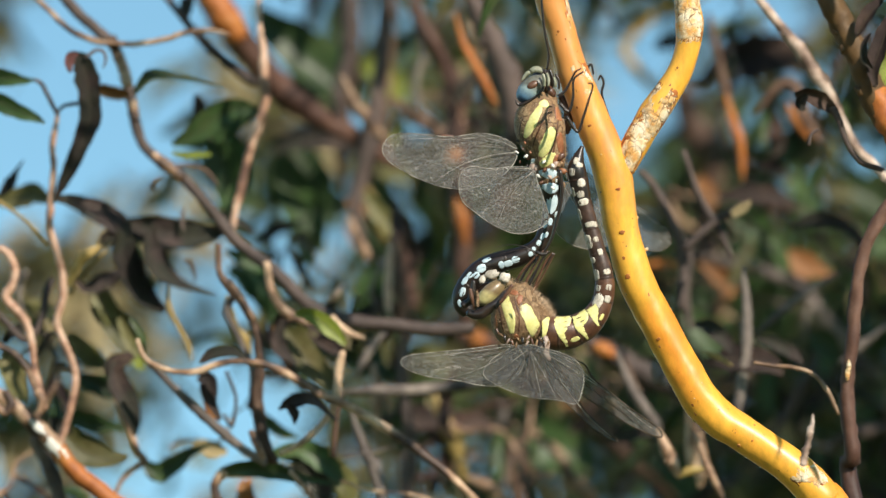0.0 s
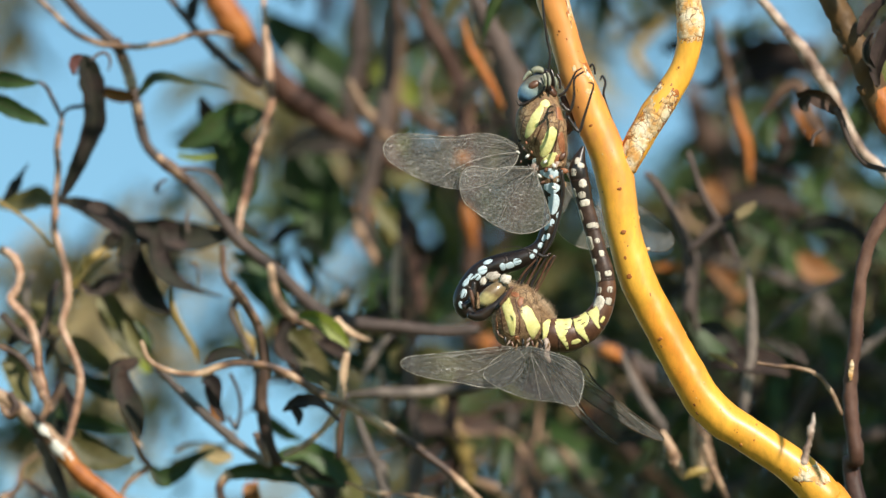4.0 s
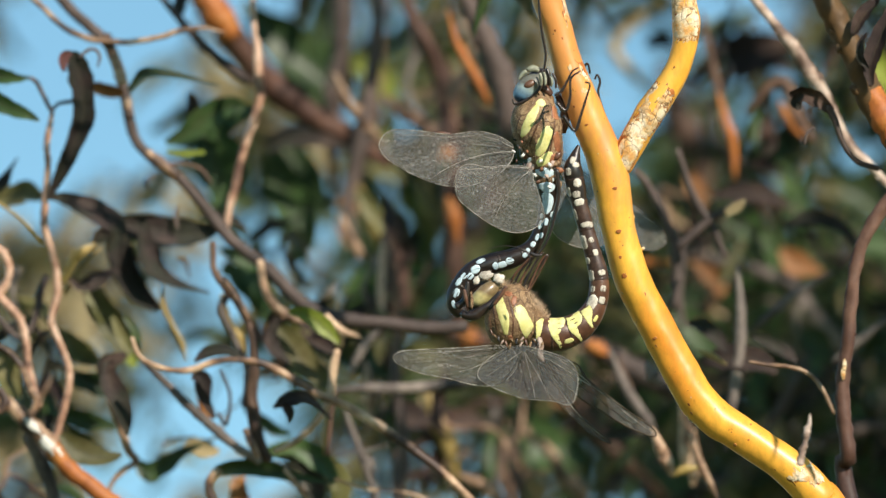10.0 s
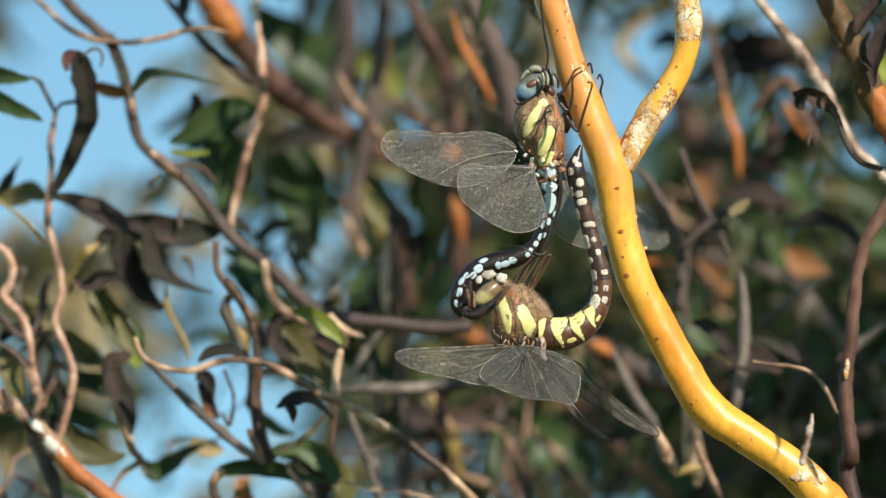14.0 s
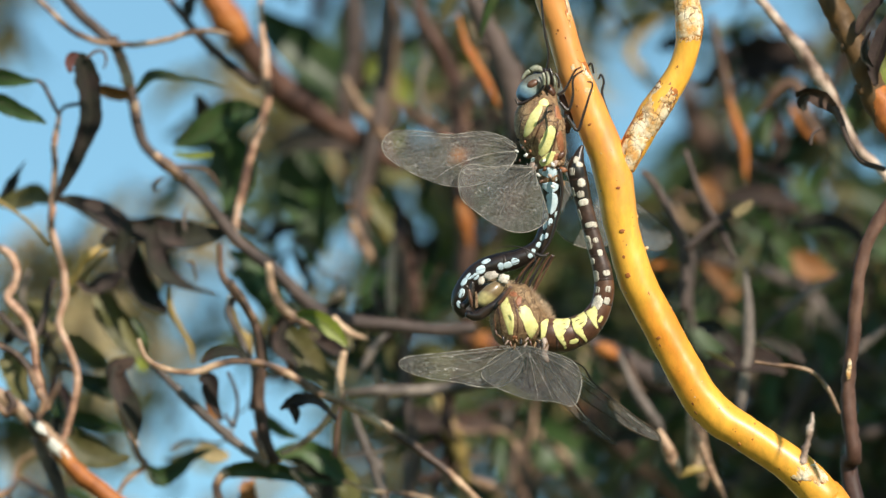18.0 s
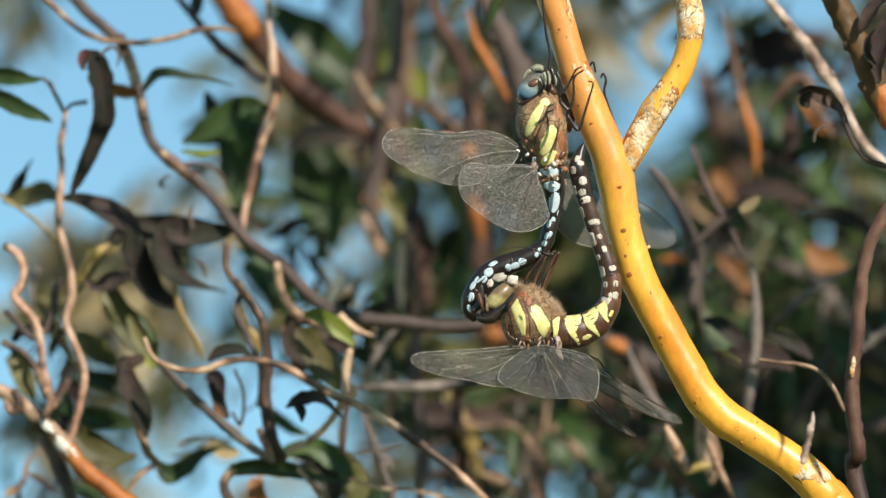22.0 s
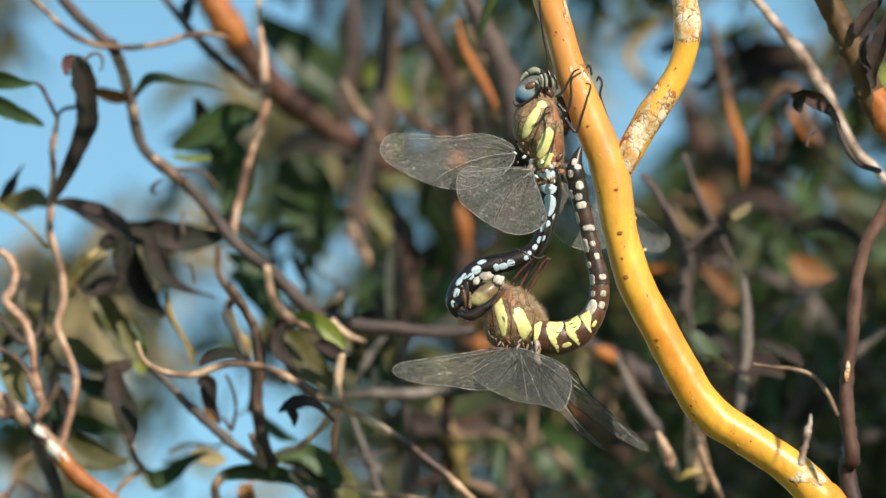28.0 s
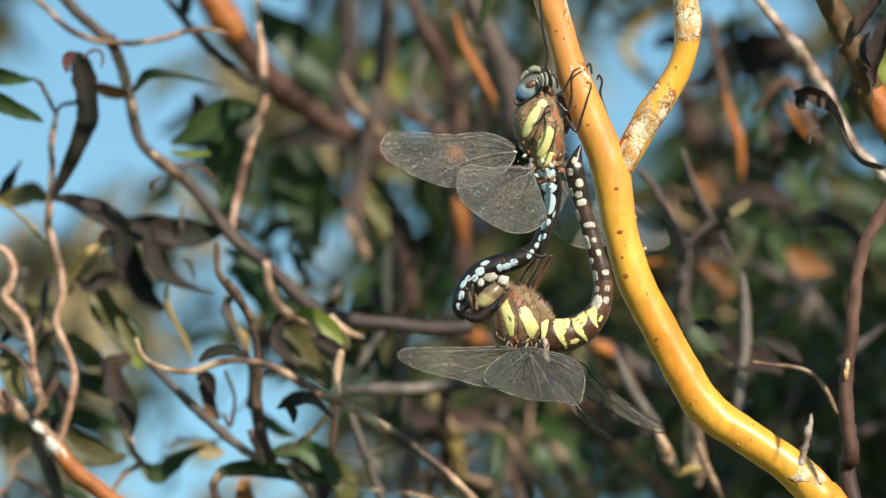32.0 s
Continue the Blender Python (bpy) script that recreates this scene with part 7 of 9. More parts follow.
for pts, m, words in (
        ([(56.3, 249.8, 61.7, 1.78), (70.7, 250.4, 59, 1.51), (83.8, 251.6, 54.4, 1.51), (94, 254.2, 43.7, 1.51), (103.6, 256.9, 33.1, 1.37)], BARK_GREY, "grey slanting willow stem in shade"),
        ([(65.9, 103.7, 22.1, 1.00), (66.7, 106.5, 11.2, 1.25), (66.2, 108.9, 1.5, 1.13), (64.6, 111.4, -8.5, 1.13), (63.4, 113.7, -18, 1.00)], BARK_GREY, "pale grey upright twig"),
        # One twig in two colours: brown above, amber for its sunlit lower half.
        ([(61.4, 177.8, 101.8, 0.93), (63.3, 180, 92.8, 1.06), (65.7, 182.6, 82.5, 1.06), (67, 183.7, 78, 1.06)], BARK_BROWN, "brown upright twig in shade"),
        ([(65.2, 178.5, 82.1, 0.79), (66.8, 179.9, 76.3, 1.06), (68.5, 181.2, 71.2, 1.19), (69.2, 183.4, 62.2, 0.92)], BARK_AMBER, "lower half of the upright twig, sunlight painted in amber"),
        ([(71.2, 159.9, 72.3, 1.17), (76.5, 158.3, 78.6, 1.17), (80.4, 158.3, 78.6, 1.30), (82.3, 159.9, 72.3, 1.44), (86.3, 161.5, 65.9, 1.44)], BARK_BROWN, "arching brown twig in the thicket"),
        ([(58.7, 378.2, 143.4, 2.67), (63.9, 381.4, 130.4, 3.86), (68.4, 384.3, 118.9, 3.56), (70.6, 386.8, 108.8, 2.67)], BARK_BROWN, "broad brown stem in shade"),
        ([(56.4, 301.7, 140, 1.42), (49.3, 303.1, 134.5, 1.28), (44.3, 304.6, 128.2, 1.28), (49.3, 306.2, 122, 1.28), (55, 307.6, 116.5, 1.28)], BARK_OLIVE, "blurred greenish twig by the fork"),
        ([(39.9, 327.2, 138.3, 1.16), (47.1, 326.3, 141.8, 1.16), (55, 325.8, 143.9, 1.16), (67.3, 324.4, 149.5, 1.16)], BARK_OLIVE, "blurred thin twig across the sky"),
        ([(38.2, 128.6, 8.7, 1.02), (42, 130.8, 0, 1.14), (46.5, 132.3, -6.1, 1.14), (48.4, 133.1, -9.2, 1.02)], BARK_GREY, "grey twig by the lower wing"),
        ([(46.3, 92.6, -17.3, 1.11), (48, 93.5, -21.2, 1.36), (49.7, 94.4, -24.5, 1.36), (50.8, 95.1, -27.4, 1.36)], BARK_PINK, "whitish pink twig end"),
        ([(50.8, 95.1, -27.4, 0.99), (53.3, 94.8, -26.2, 1.11), (57, 94.6, -25.4, 0.74)], BARK_OLIVE, "short olive twig in the thicket"),
        ([(54, 120.8, -3.5, 1.51), (55, 122.7, -10.9, 1.64), (55.2, 124.2, -17, 1.64), (56.9, 125.4, -21.9, 1.26)], BARK_PINK, "pinkish twig below the branch"),
        ([(54.6, 92.8, -18.2, 0.74), (57.6, 94.7, -26, 0.87), (62, 96.8, -34.4, 0.87)], BARK_PINK, "thin beige twig below the branch"),
        ([(88.9, 134.7, 28.4, 1.02), (78.7, 136.2, 22.2, 1.02), (69.8, 138.1, 14.8, 1.02)], BARK_GREY, "thin grey twig in shade"),
        ([(101, 126.8, 16, 1.02), (94.7, 128, 11.1, 1.02), (88.3, 129.2, 6.2, 1.14)], BARK_GREY, "thin grey twig by the stem"),
        ([(73, 219.8, 2.6, 1.07), (82.4, 215.9, 18.1, 1.20), (87.7, 213.3, 28.5, 1.07)], BARK_DARK, "leaning grey twig in shade"),
        ([(90.4, 218.5, 7.8, 1.34), (98.4, 217.9, 10.4, 1.60), (106.4, 217.5, 11.7, 1.34)], BARK_DARK, "level grey twig in the thicket"),
        ([(45.6, 98.9, -0.9, 1.24), (46.8, 99.6, -3.9, 1.49), (48.7, 100.1, -5.7, 1.12)], BARK_GREY, "grey knotted twig stub"),
        ([(56.4, 88.4, -0.8, 0.49), (59.1, 88.7, -1.7, 0.62), (62.6, 89.2, -3.8, 0.62)], BARK_OLIVE, "thin olive shoot in the thicket"),
        # Sunlit spot given as amber bark colour.
        ([(46.3, 208.3, 48.5, 0.80), (51.6, 208.2, 49, 1.07), (55.6, 208.3, 48.8, 0.80)], BARK_AMBER, "orange twig behind the branch, sunlit tone in its colour"),
        ([(61.7, 232.2, 41.3, 1.35), (59.7, 234.2, 33.4, 1.35), (63.1, 236.5, 24.2, 1.35)], BARK_DARK, "dark twig in the thicket")):
    pts[0], pts[-1] = (*pts[0][:3], pts[0][3] * 0.4), (*pts[-1][:3], pts[-1][3] * 0.4)
    twig(pts, m, words, "willow_branch" if pts[1][3] > 1.9 else "willow_twig", "willow branches" if pts[1][3] > 1.9 else "willow twigs", 12)
for pts, m, words in (
        ([(-47.9, 252.2, 125.1, 0.83), (-42.1, 253.7, 119.1, 4.15), (-34.5, 255.4, 112.3, 5.82), (-28.9, 256.7, 107.0, 3.32), (-25.5, 257.6, 103.6, 0.55)], LEAF_GREEN, "large dark green leaf in shade"),
        ([(-39.9, 216.9, 80.7, 0.81), (-38.6, 218.6, 74.1, 3.64), (-35.9, 220.4, 66.9, 4.86), (-32.4, 222.0, 60.4, 3.78), (-30.0, 223.3, 55.1, 0.67)], LEAF_GREEN, "large green leaf hanging in shade"),
        ([(-19.1, 190.8, 61.6, 0.66), (-16.2, 191.8, 57.3, 1.99), (-12.2, 193.1, 52.4, 2.25), (-8.2, 194.3, 47.2, 0.66)], LEAF_OLIVE, "olive yellow leaf in the thicket"),
        ([(-23.2, 208.0, 33.8, 0.67), (-17.9, 206.8, 38.6, 3.20), (-11.2, 206.1, 41.6, 3.47), (-4.5, 205.8, 42.5, 0.80)], LEAF_GREEN, "dark green level leaf"),
        ([(-46.1, 165.9, 37.5, 0.65), (-42.9, 166.5, 34.9, 2.35), (-40.9, 167.4, 31.1, 2.61), (-42.0, 168.4, 27.1, 0.65)], LEAF_GREEN, "dark green leaf behind the stub"),
        # Orange sunlit spots, painted through the rust leaf colour.
        ([(-24.1, 222.0, 68.7, 0.54), (-21.9, 222.5, 66.5, 1.76), (-19.5, 223.0, 64.4, 0.54)], LEAF_RUST, "orange leaf with sunlit tone in its colour"),
        ([(-24.2, 223.6, 62.2, 0.54), (-21.9, 224.4, 58.9, 1.35), (-19.7, 225.1, 56.3, 1.08), (-18.8, 225.6, 54.3, 0.41)], LEAF_RUST, "orange leaf with sunlit tone in its colour"),
        ([(-4.3, 221.9, 19.2, 0.54), (-2.1, 222.8, 15.9, 1.61), (0.5, 223.8, 11.7, 0.54)], LEAF_TAN, "yellow-lit leaf in the thicket"),
        ([(-9.5, 193.5, 9.3, 0.66), (-5.5, 194.0, 7.5, 2.24), (-0.5, 194.1, 6.7, 0.66)], LEAF_BROWN, "black curled leaf in shade"),
        ([(16.2, 266.7, 25.8, 1.10), (21.5, 268.0, 20.4, 5.23), (28.1, 269.0, 16.4, 5.78), (35.9, 269.6, 14.0, 1.38)], LEAF_GREEN, "large dark green leaf below the wings"),
        ([(27.1, 231.9, 20.7, 0.54), (31.2, 232.4, 18.5, 1.62), (35.6, 233.1, 15.8, 0.54)], LEAF_RUST, "orange leaf with sunlit tone in its colour"),
        ([(59.8, 219.0, 51.7, 0.40), (62.7, 219.4, 50.0, 1.35), (65.4, 220.2, 46.7, 1.35), (67.3, 221.1, 43.1, 0.40)], LEAF_RUST, "orange leaf with sunlit tone in its colour"),
        ([(85.2, 243.3, 57.7, 0.41), (87.5, 243.5, 56.9, 1.37), (91.2, 243.5, 56.6, 0.41)], LEAF_RUST, "orange leaf with sunlit tone in its colour"),
        ([(70.1, 170.0, 21.0, 0.52), (74.4, 170.1, 20.6, 1.56), (79.2, 170.5, 18.8, 0.52)], LEAF_TAN, "pale dry leaf in shade"),
        ([(86.0, 218.0, 35.1, 0.81), (89.6, 218.9, 31.5, 3.76), (93.1, 219.9, 27.3, 0.81)], LEAF_GREEN, "green willow leaf in shade"),
        ([(56.8, 226.4, 42.7, 0.81), (60.9, 227.7, 37.4, 3.78), (64.5, 229.2, 31.5, 2.70), (66.3, 230.2, 27.6, 0.54)], LEAF_GREEN, "dark green leaf behind the branch"),
        ([(77.7, 262.5, 21.7, 0.55), (81.1, 262.9, 20.4, 2.47), (84.6, 263.9, 16.4, 0.55)], LEAF_TAN, "dull yellow leaf low in the thicket"),
        ([(62.5, 133.3, 11.1, 0.76), (66.3, 133.7, 9.2, 1.91), (71.4, 134.2, 7.3, 1.53), (74.6, 134.5, 6.1, 0.38)], LEAF_BROWN, "dark knotted leaf on a twig"),
        ([(-32.0, 180.0, 22.1, 0.66), (-18.9, 181.0, 18.2, 2.62), (-13.6, 181.6, 15.7, 1.57), (-11.0, 181.9, 14.4, 0.39)], LEAF_GREEN, "dark green leaf in shade"),
        ([(43.4, 263.2, 19.1, 1.10), (50.3, 264.2, 15.1, 3.57), (57.1, 265.9, 8.4, 4.12), (61.2, 267.2, 3.1, 1.10)], LEAF_GREEN, "dark green leaf low in the thicket"),
        ([(-3.3, 245.6, 6.8, 1.09), (2.2, 246.3, 4.2, 3.26), (9.0, 247.3, 0.2, 2.99)], LEAF_GREEN, "green leaf low in the thicket"),
        ([(93.7, 315.3, 99.4, 0.71), (97.9, 316.4, 95.2, 3.14), (102.2, 316.9, 93.1, 0.86)], LEAF_OLIVE, "olive leaf in shade"),
        ([(69.5, 250.4, 70.4, 0.82), (75.0, 250.9, 68.4, 3.57), (80.5, 252.2, 63.0, 3.57), (82.5, 253.9, 56.4, 0.82)], LEAF_GREEN, "green willow leaf in shade"),
        ([(-50.1, 145.5, 36.4, 0.51), (-46.2, 146.0, 34.5, 1.80), (-42.3, 146.4, 32.7, 1.54), (-39.8, 146.4, 32.9, 0.39)], LEAF_GREEN, "dark green willow leaf behind the twigs"),
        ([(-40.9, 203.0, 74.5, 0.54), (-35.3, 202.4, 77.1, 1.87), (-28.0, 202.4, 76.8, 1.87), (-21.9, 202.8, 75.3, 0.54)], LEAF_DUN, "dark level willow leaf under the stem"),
        ([(-34.8, 183.1, 51.0, 0.40), (-32.4, 183.8, 48.0, 1.58), (-33.2, 184.7, 44.6, 1.32), (-34.3, 185.3, 42.3, 0.40)], LEAF_OLIVE, "small olive willow leaf in sun"),
        ([(-97.7, 100.0, 3.9, 0.75), (-95.5, 99.4, 6.3, 1.25), (-92.1, 99.3, 6.9, 1.25), (-88.0, 99.6, 5.7, 0.37)], LEAF_DUN, "dark dry willow leaf on a twig"),
        ([(-25.4, 173.9, 26.0, 0.39), (-18.8, 173.1, 29.2, 1.31), (-11.0, 173.2, 28.8, 1.18), (-5.7, 173.6, 27.2, 0.39)], LEAF_GREEN, "dark green narrow willow leaf"),
        ([(-53.7, 116.7, 36.4, 0.38), (-50.5, 116.5, 37.0, 1.01), (-46.1, 116.9, 35.5, 1.01), (-42.9, 117.4, 33.3, 0.25)], LEAF_DUN, "dark curled willow leaf on the twig"),
        ([(55.4, 128.2, 14.8, 0.51), (58.9, 128.3, 14.5, 1.52), (62.4, 128.9, 12.0, 1.52), (64.5, 129.5, 9.9, 0.38)], LEAF_DUN, "rosy brown dry willow leaf"),
        ([(55.6, 126.3, 14.4, 0.38), (58.5, 126.3, 14.4, 1.14), (61.4, 126.7, 12.6, 1.01), (63.2, 127.1, 10.9, 0.38)], LEAF_PLUM, "rosy dry willow leaf in sun"),
        ([(54.9, 96.8, 7.6, 0.50), (58, 97, 6.6, 1.62), (61.1, 97.7, 4, 1.62), (63, 98.4, 0.9, 0.50)], LEAF_DUN, "pinkish brown dry leaf"),
        ([(68.6, 97.5, 4.6, 0.50), (72.3, 97.8, 3.4, 1.37), (76.1, 98.4, 1.3, 1.49), (78.6, 98.9, -0.9, 0.50)], LEAF_DUN, "pale dry leaf on a twig"),
        ([(57.8, 108.9, 1.5, 1.00), (64.6, 108.6, 2.4, 2.76), (70.9, 108.9, 1.5, 2.51), (74.7, 109.5, -1, 0.75)], LEAF_BROWN, "dark shrivelled leaf on a twig"),
        ([(36.3, 133.4, -10.6, 0.51), (40.7, 133.2, -9.6, 1.40), (45.8, 133.1, -9.3, 1.14), (50.3, 133.8, -12.3, 0.51)], LEAF_DUN, "dark dry leaf beside the wing"),
        ([(63.4, 164.5, 53.9, 0.65), (68.6, 164.3, 54.5, 2.09), (75.2, 164.5, 53.9, 2.22), (80.4, 165.1, 51.4, 0.78)], LEAF_BROWN, "dark hanging willow leaf in shade"),
        ([(78.8, 146.8, 42.3, 0.64), (84.6, 146.4, 43.9, 1.81), (91, 146.9, 42.1, 1.55), (96.2, 148.1, 37.1, 0.64)], LEAF_DUN, "dark pointed leaf on a twig"),
        # More sunlit spots given as rust-coloured leaves.
        ([(82, 228.3, 57.1, 0.81), (85.4, 229.1, 53.8, 3.25), (89.5, 229.5, 52.1, 1.62), (92.2, 229.6, 51.8, 0.41)], LEAF_RUST, "orange leaf with sunlit tone in its colour"),
        ([(60.5, 245.3, 79.7, 1.10), (62.5, 246.1, 76.3, 2.47), (63.9, 247.1, 72.3, 1.10)], LEAF_RUST, "orange leaf with sunlit tone in its colour"),
        ([(62.5, 249.9, 61, 1.10), (65.9, 250.9, 57, 2.74), (68.7, 252.2, 51.7, 1.65)], LEAF_RUST, "orange leaf with sunlit tone in its colour"),
        ([(66.9, 281.9, 121.2, 1.69), (74, 282.3, 119.8, 5.63), (83.8, 281.9, 121.2, 4.78), (89.5, 281.3, 123.9, 1.41)], LEAF_BROWN, "dark bunched leaf on a twig"),
        ([(50.2, 237.6, 110.3, 0.82), (54.3, 237.3, 111.6, 1.92), (57, 237.8, 109.6, 0.82)], LEAF_DUN, "dark small withered willow leaf"),
        ([(-37.1, 287.4, 99.3, 1.41), (-33.6, 289.4, 91.2, 4.78), (-35, 291.8, 81.6, 4.22), (-39.9, 293.5, 74.8, 1.41)], LEAF_GREEN, "broad dark green leaf in shade"),
        ([(-22.5, 252.2, 51.7, 1.37), (-15.6, 251.6, 54.4, 4.66), (-6, 251.2, 55.7, 4.11), (0.8, 251.6, 54.4, 1.10)], LEAF_GREEN, "broad dark green leaf in shade"),
        ([(-6.1, 275.5, 51.7, 1.11), (-0.6, 274.1, 57, 3.05), (2.2, 272.8, 62.4, 1.39)], LEAF_GREEN, "dark green willow leaf in shade"),
        ([(-11.5, 256.2, 35.8, 1.10), (-6, 255.6, 38.4, 3.02), (-1.9, 256.2, 35.8, 2.19), (0.8, 256.9, 33.1, 0.82)], LEAF_OLIVE, "yellow-green leaf on a twig"),
        ([(-12.6, 216.4, 16.2, 1.07), (-4.5, 217.1, 13.6, 2.67), (6.2, 217.4, 12.3, 2.41), (12.8, 217.9, 10.4, 0.80)], LEAF_BROWN, "dark level leaf on a twig"),
        ([(21.7, 399.7, 57, 1.19), (26.1, 401.1, 51.2, 5.64), (32, 402.6, 45.5, 5.93), (38, 404.4, 38.3, 1.48)], LEAF_GREEN, "broad green willow leaf in shade"),
        # Lit leaves: part of the sunlight is in the lime colour.
        ([(-21.9, 305.5, 124.8, 0.85), (-17.7, 305.8, 123.4, 3.13), (-13.4, 306.9, 119.2, 2.85), (-12, 308.2, 113.7, 0.85)], LEAF_LIME, "lime leaf deep in the thicket, sunlight in its colour"),
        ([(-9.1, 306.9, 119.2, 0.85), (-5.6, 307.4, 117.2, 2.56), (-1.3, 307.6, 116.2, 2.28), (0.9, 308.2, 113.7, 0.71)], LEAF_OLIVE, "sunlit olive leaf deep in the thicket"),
        ([(-20.8, 332.1, 118.7, 0.72), (-17.9, 333, 115.2, 2.60), (-13.6, 333.5, 113.1, 2.02), (-11.4, 333.8, 111.7, 0.58)], LEAF_LIME, "lime leaf deep in the thicket, sunlight in its colour"),
        ([(-31.5, 283, 117.1, 0.70), (-28, 282.5, 119.1, 2.25), (-24.5, 281.3, 123.9, 2.53), (-23.1, 280.2, 128, 0.84)], LEAF_GREEN, "dark green willow leaf in shade"),
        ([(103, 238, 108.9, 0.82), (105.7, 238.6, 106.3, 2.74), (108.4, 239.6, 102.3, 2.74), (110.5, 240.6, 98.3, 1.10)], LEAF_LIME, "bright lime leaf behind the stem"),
        ([(96.2, 335.9, 103.3, 0.87), (101.9, 336.5, 101.2, 3.47), (107.7, 337.3, 97.6, 3.75), (113.5, 338.7, 92, 1.16)], LEAF_GREEN, "green willow leaf lit through a gap in added foliage"),
        ([(88.7, 359.4, 112.4, 0.88), (90.9, 360.7, 107.4, 3.22), (93.1, 362.3, 101, 3.22), (97.5, 363.3, 96.8, 0.88)], LEAF_GREEN, "green willow leaf lit through a gap in added foliage"),
        ([(102, 315.5, 84.7, 0.85), (106.3, 316.2, 81.9, 3.42), (111.3, 316.5, 80.5, 3.13), (116.3, 317.2, 77.8, 0.85)], LEAF_GREEN, "green willow leaf lit through a gap in added foliage"),
        ([(62.8, 318.9, 70.9, 0.85), (65, 320.3, 65.3, 2.85), (68.5, 321.7, 59.8, 2.85), (70, 322.7, 55.6, 0.85)], LEAF_GREEN, "green willow leaf lit through a gap in added foliage"),
        ([(-26.6, 335.6, 104.7, 0.87), (-20.8, 335.2, 106.1, 3.18), (-13.6, 335.6, 104.7, 2.89), (-9.2, 336.3, 101.9, 0.87)], LEAF_OLIVE, "sunlit olive leaf deep in the thicket"),
        ([(-50.1, 168.4, 38.1, 0.78), (-44.9, 169.3, 34.3, 3.13), (-41, 170.6, 29.2, 2.61), (-39.7, 171.6, 25.4, 0.78)], LEAF_GREEN, "green hanging leaf on a twig")):
    lf = thing("willow_leaf", pts[0], words, "leaf", "hanging leaves")
    leaf(lf, pts, m, (0, 30), 0.3)


# ---- thicket behind: leafy sprays, further back ----
def spray_meshes():
    made = []
    for k in range(8):
        r = random.Random(90 + k)
        bend = r.uniform(-9, 9)
        pts = [(0, 0, 0, 0.4), (bend * 0.35, r.uniform(-2, 2), -9, 3.0), (bend * 0.8, r.uniform(-4, 4), -20, 4.3), (bend * 0.7, r.uniform(-6, 6), -32, 3.0), (bend * 0.2, r.uniform(-8, 8), -43, 0.3)]
        verts, faces = blade(pts, (r.uniform(-30, 10), r.uniform(0, 70)), 0.35, 4, 0.3, k + 50)
        me = bpy.data.meshes.new("leaf")
        me.from_pydata((np.array(verts, float) * MM).tolist(), [], faces)
        me.polygons.foreach_set("use_smooth", [True] * len(me.polygons))
        made.append(me)
    return made


LEAF_MESHES = spray_meshes()
TINTED = {}


def tinted(k, material):
    if (k, material.name) not in TINTED:
        me = LEAF_MESHES[k].copy()
        me.materials.append(material)
        TINTED[k, material.name] = me
    return TINTED[k, material.name]


def spray(rng, x, y, z, reach, leaves, size, mats, bark, words):
    """A leafy shoot: a winding stem with leaves along it."""
    way = rng.uniform(-0.9, 0.9)
    pts = []
    for i in range(6):
        f = i / 5
        pts.append((x + reach * f * math.sin(way) + rng.uniform(-1, 1) * reach * 0.12, y + rng.uniform(-12, 12), z + reach * (0.5 - f) * math.cos(way) + rng.uniform(-1, 1) * reach * 0.07, (1.5 - f) * 0.9 * size))
    tw = thing("willow_spray", pts[0], words, "twig", "willow sprays")
    stem(tw, pts, bark, sides=7)
    s = spline(pts, 6)
    for i in range(leaves):
        p = s[int(rng.uniform(0.05, 1) * (len(s) - 1))]
        ob = new("leaf", tinted(rng.randrange(8), rng.choice(mats)))
        ob.parent = tw
        k = size * rng.uniform(0.7, 1.25)
        ob.matrix_basis = Matrix.Translation(W(p) - PLACE[tw.name]) @ Euler((rng.uniform(-0.6, 0.6), rng.uniform(-1.5, 1.5), rng.uniform(0, 6.28))).to_matrix().to_4x4() @ Matrix.Scale(k, 4)


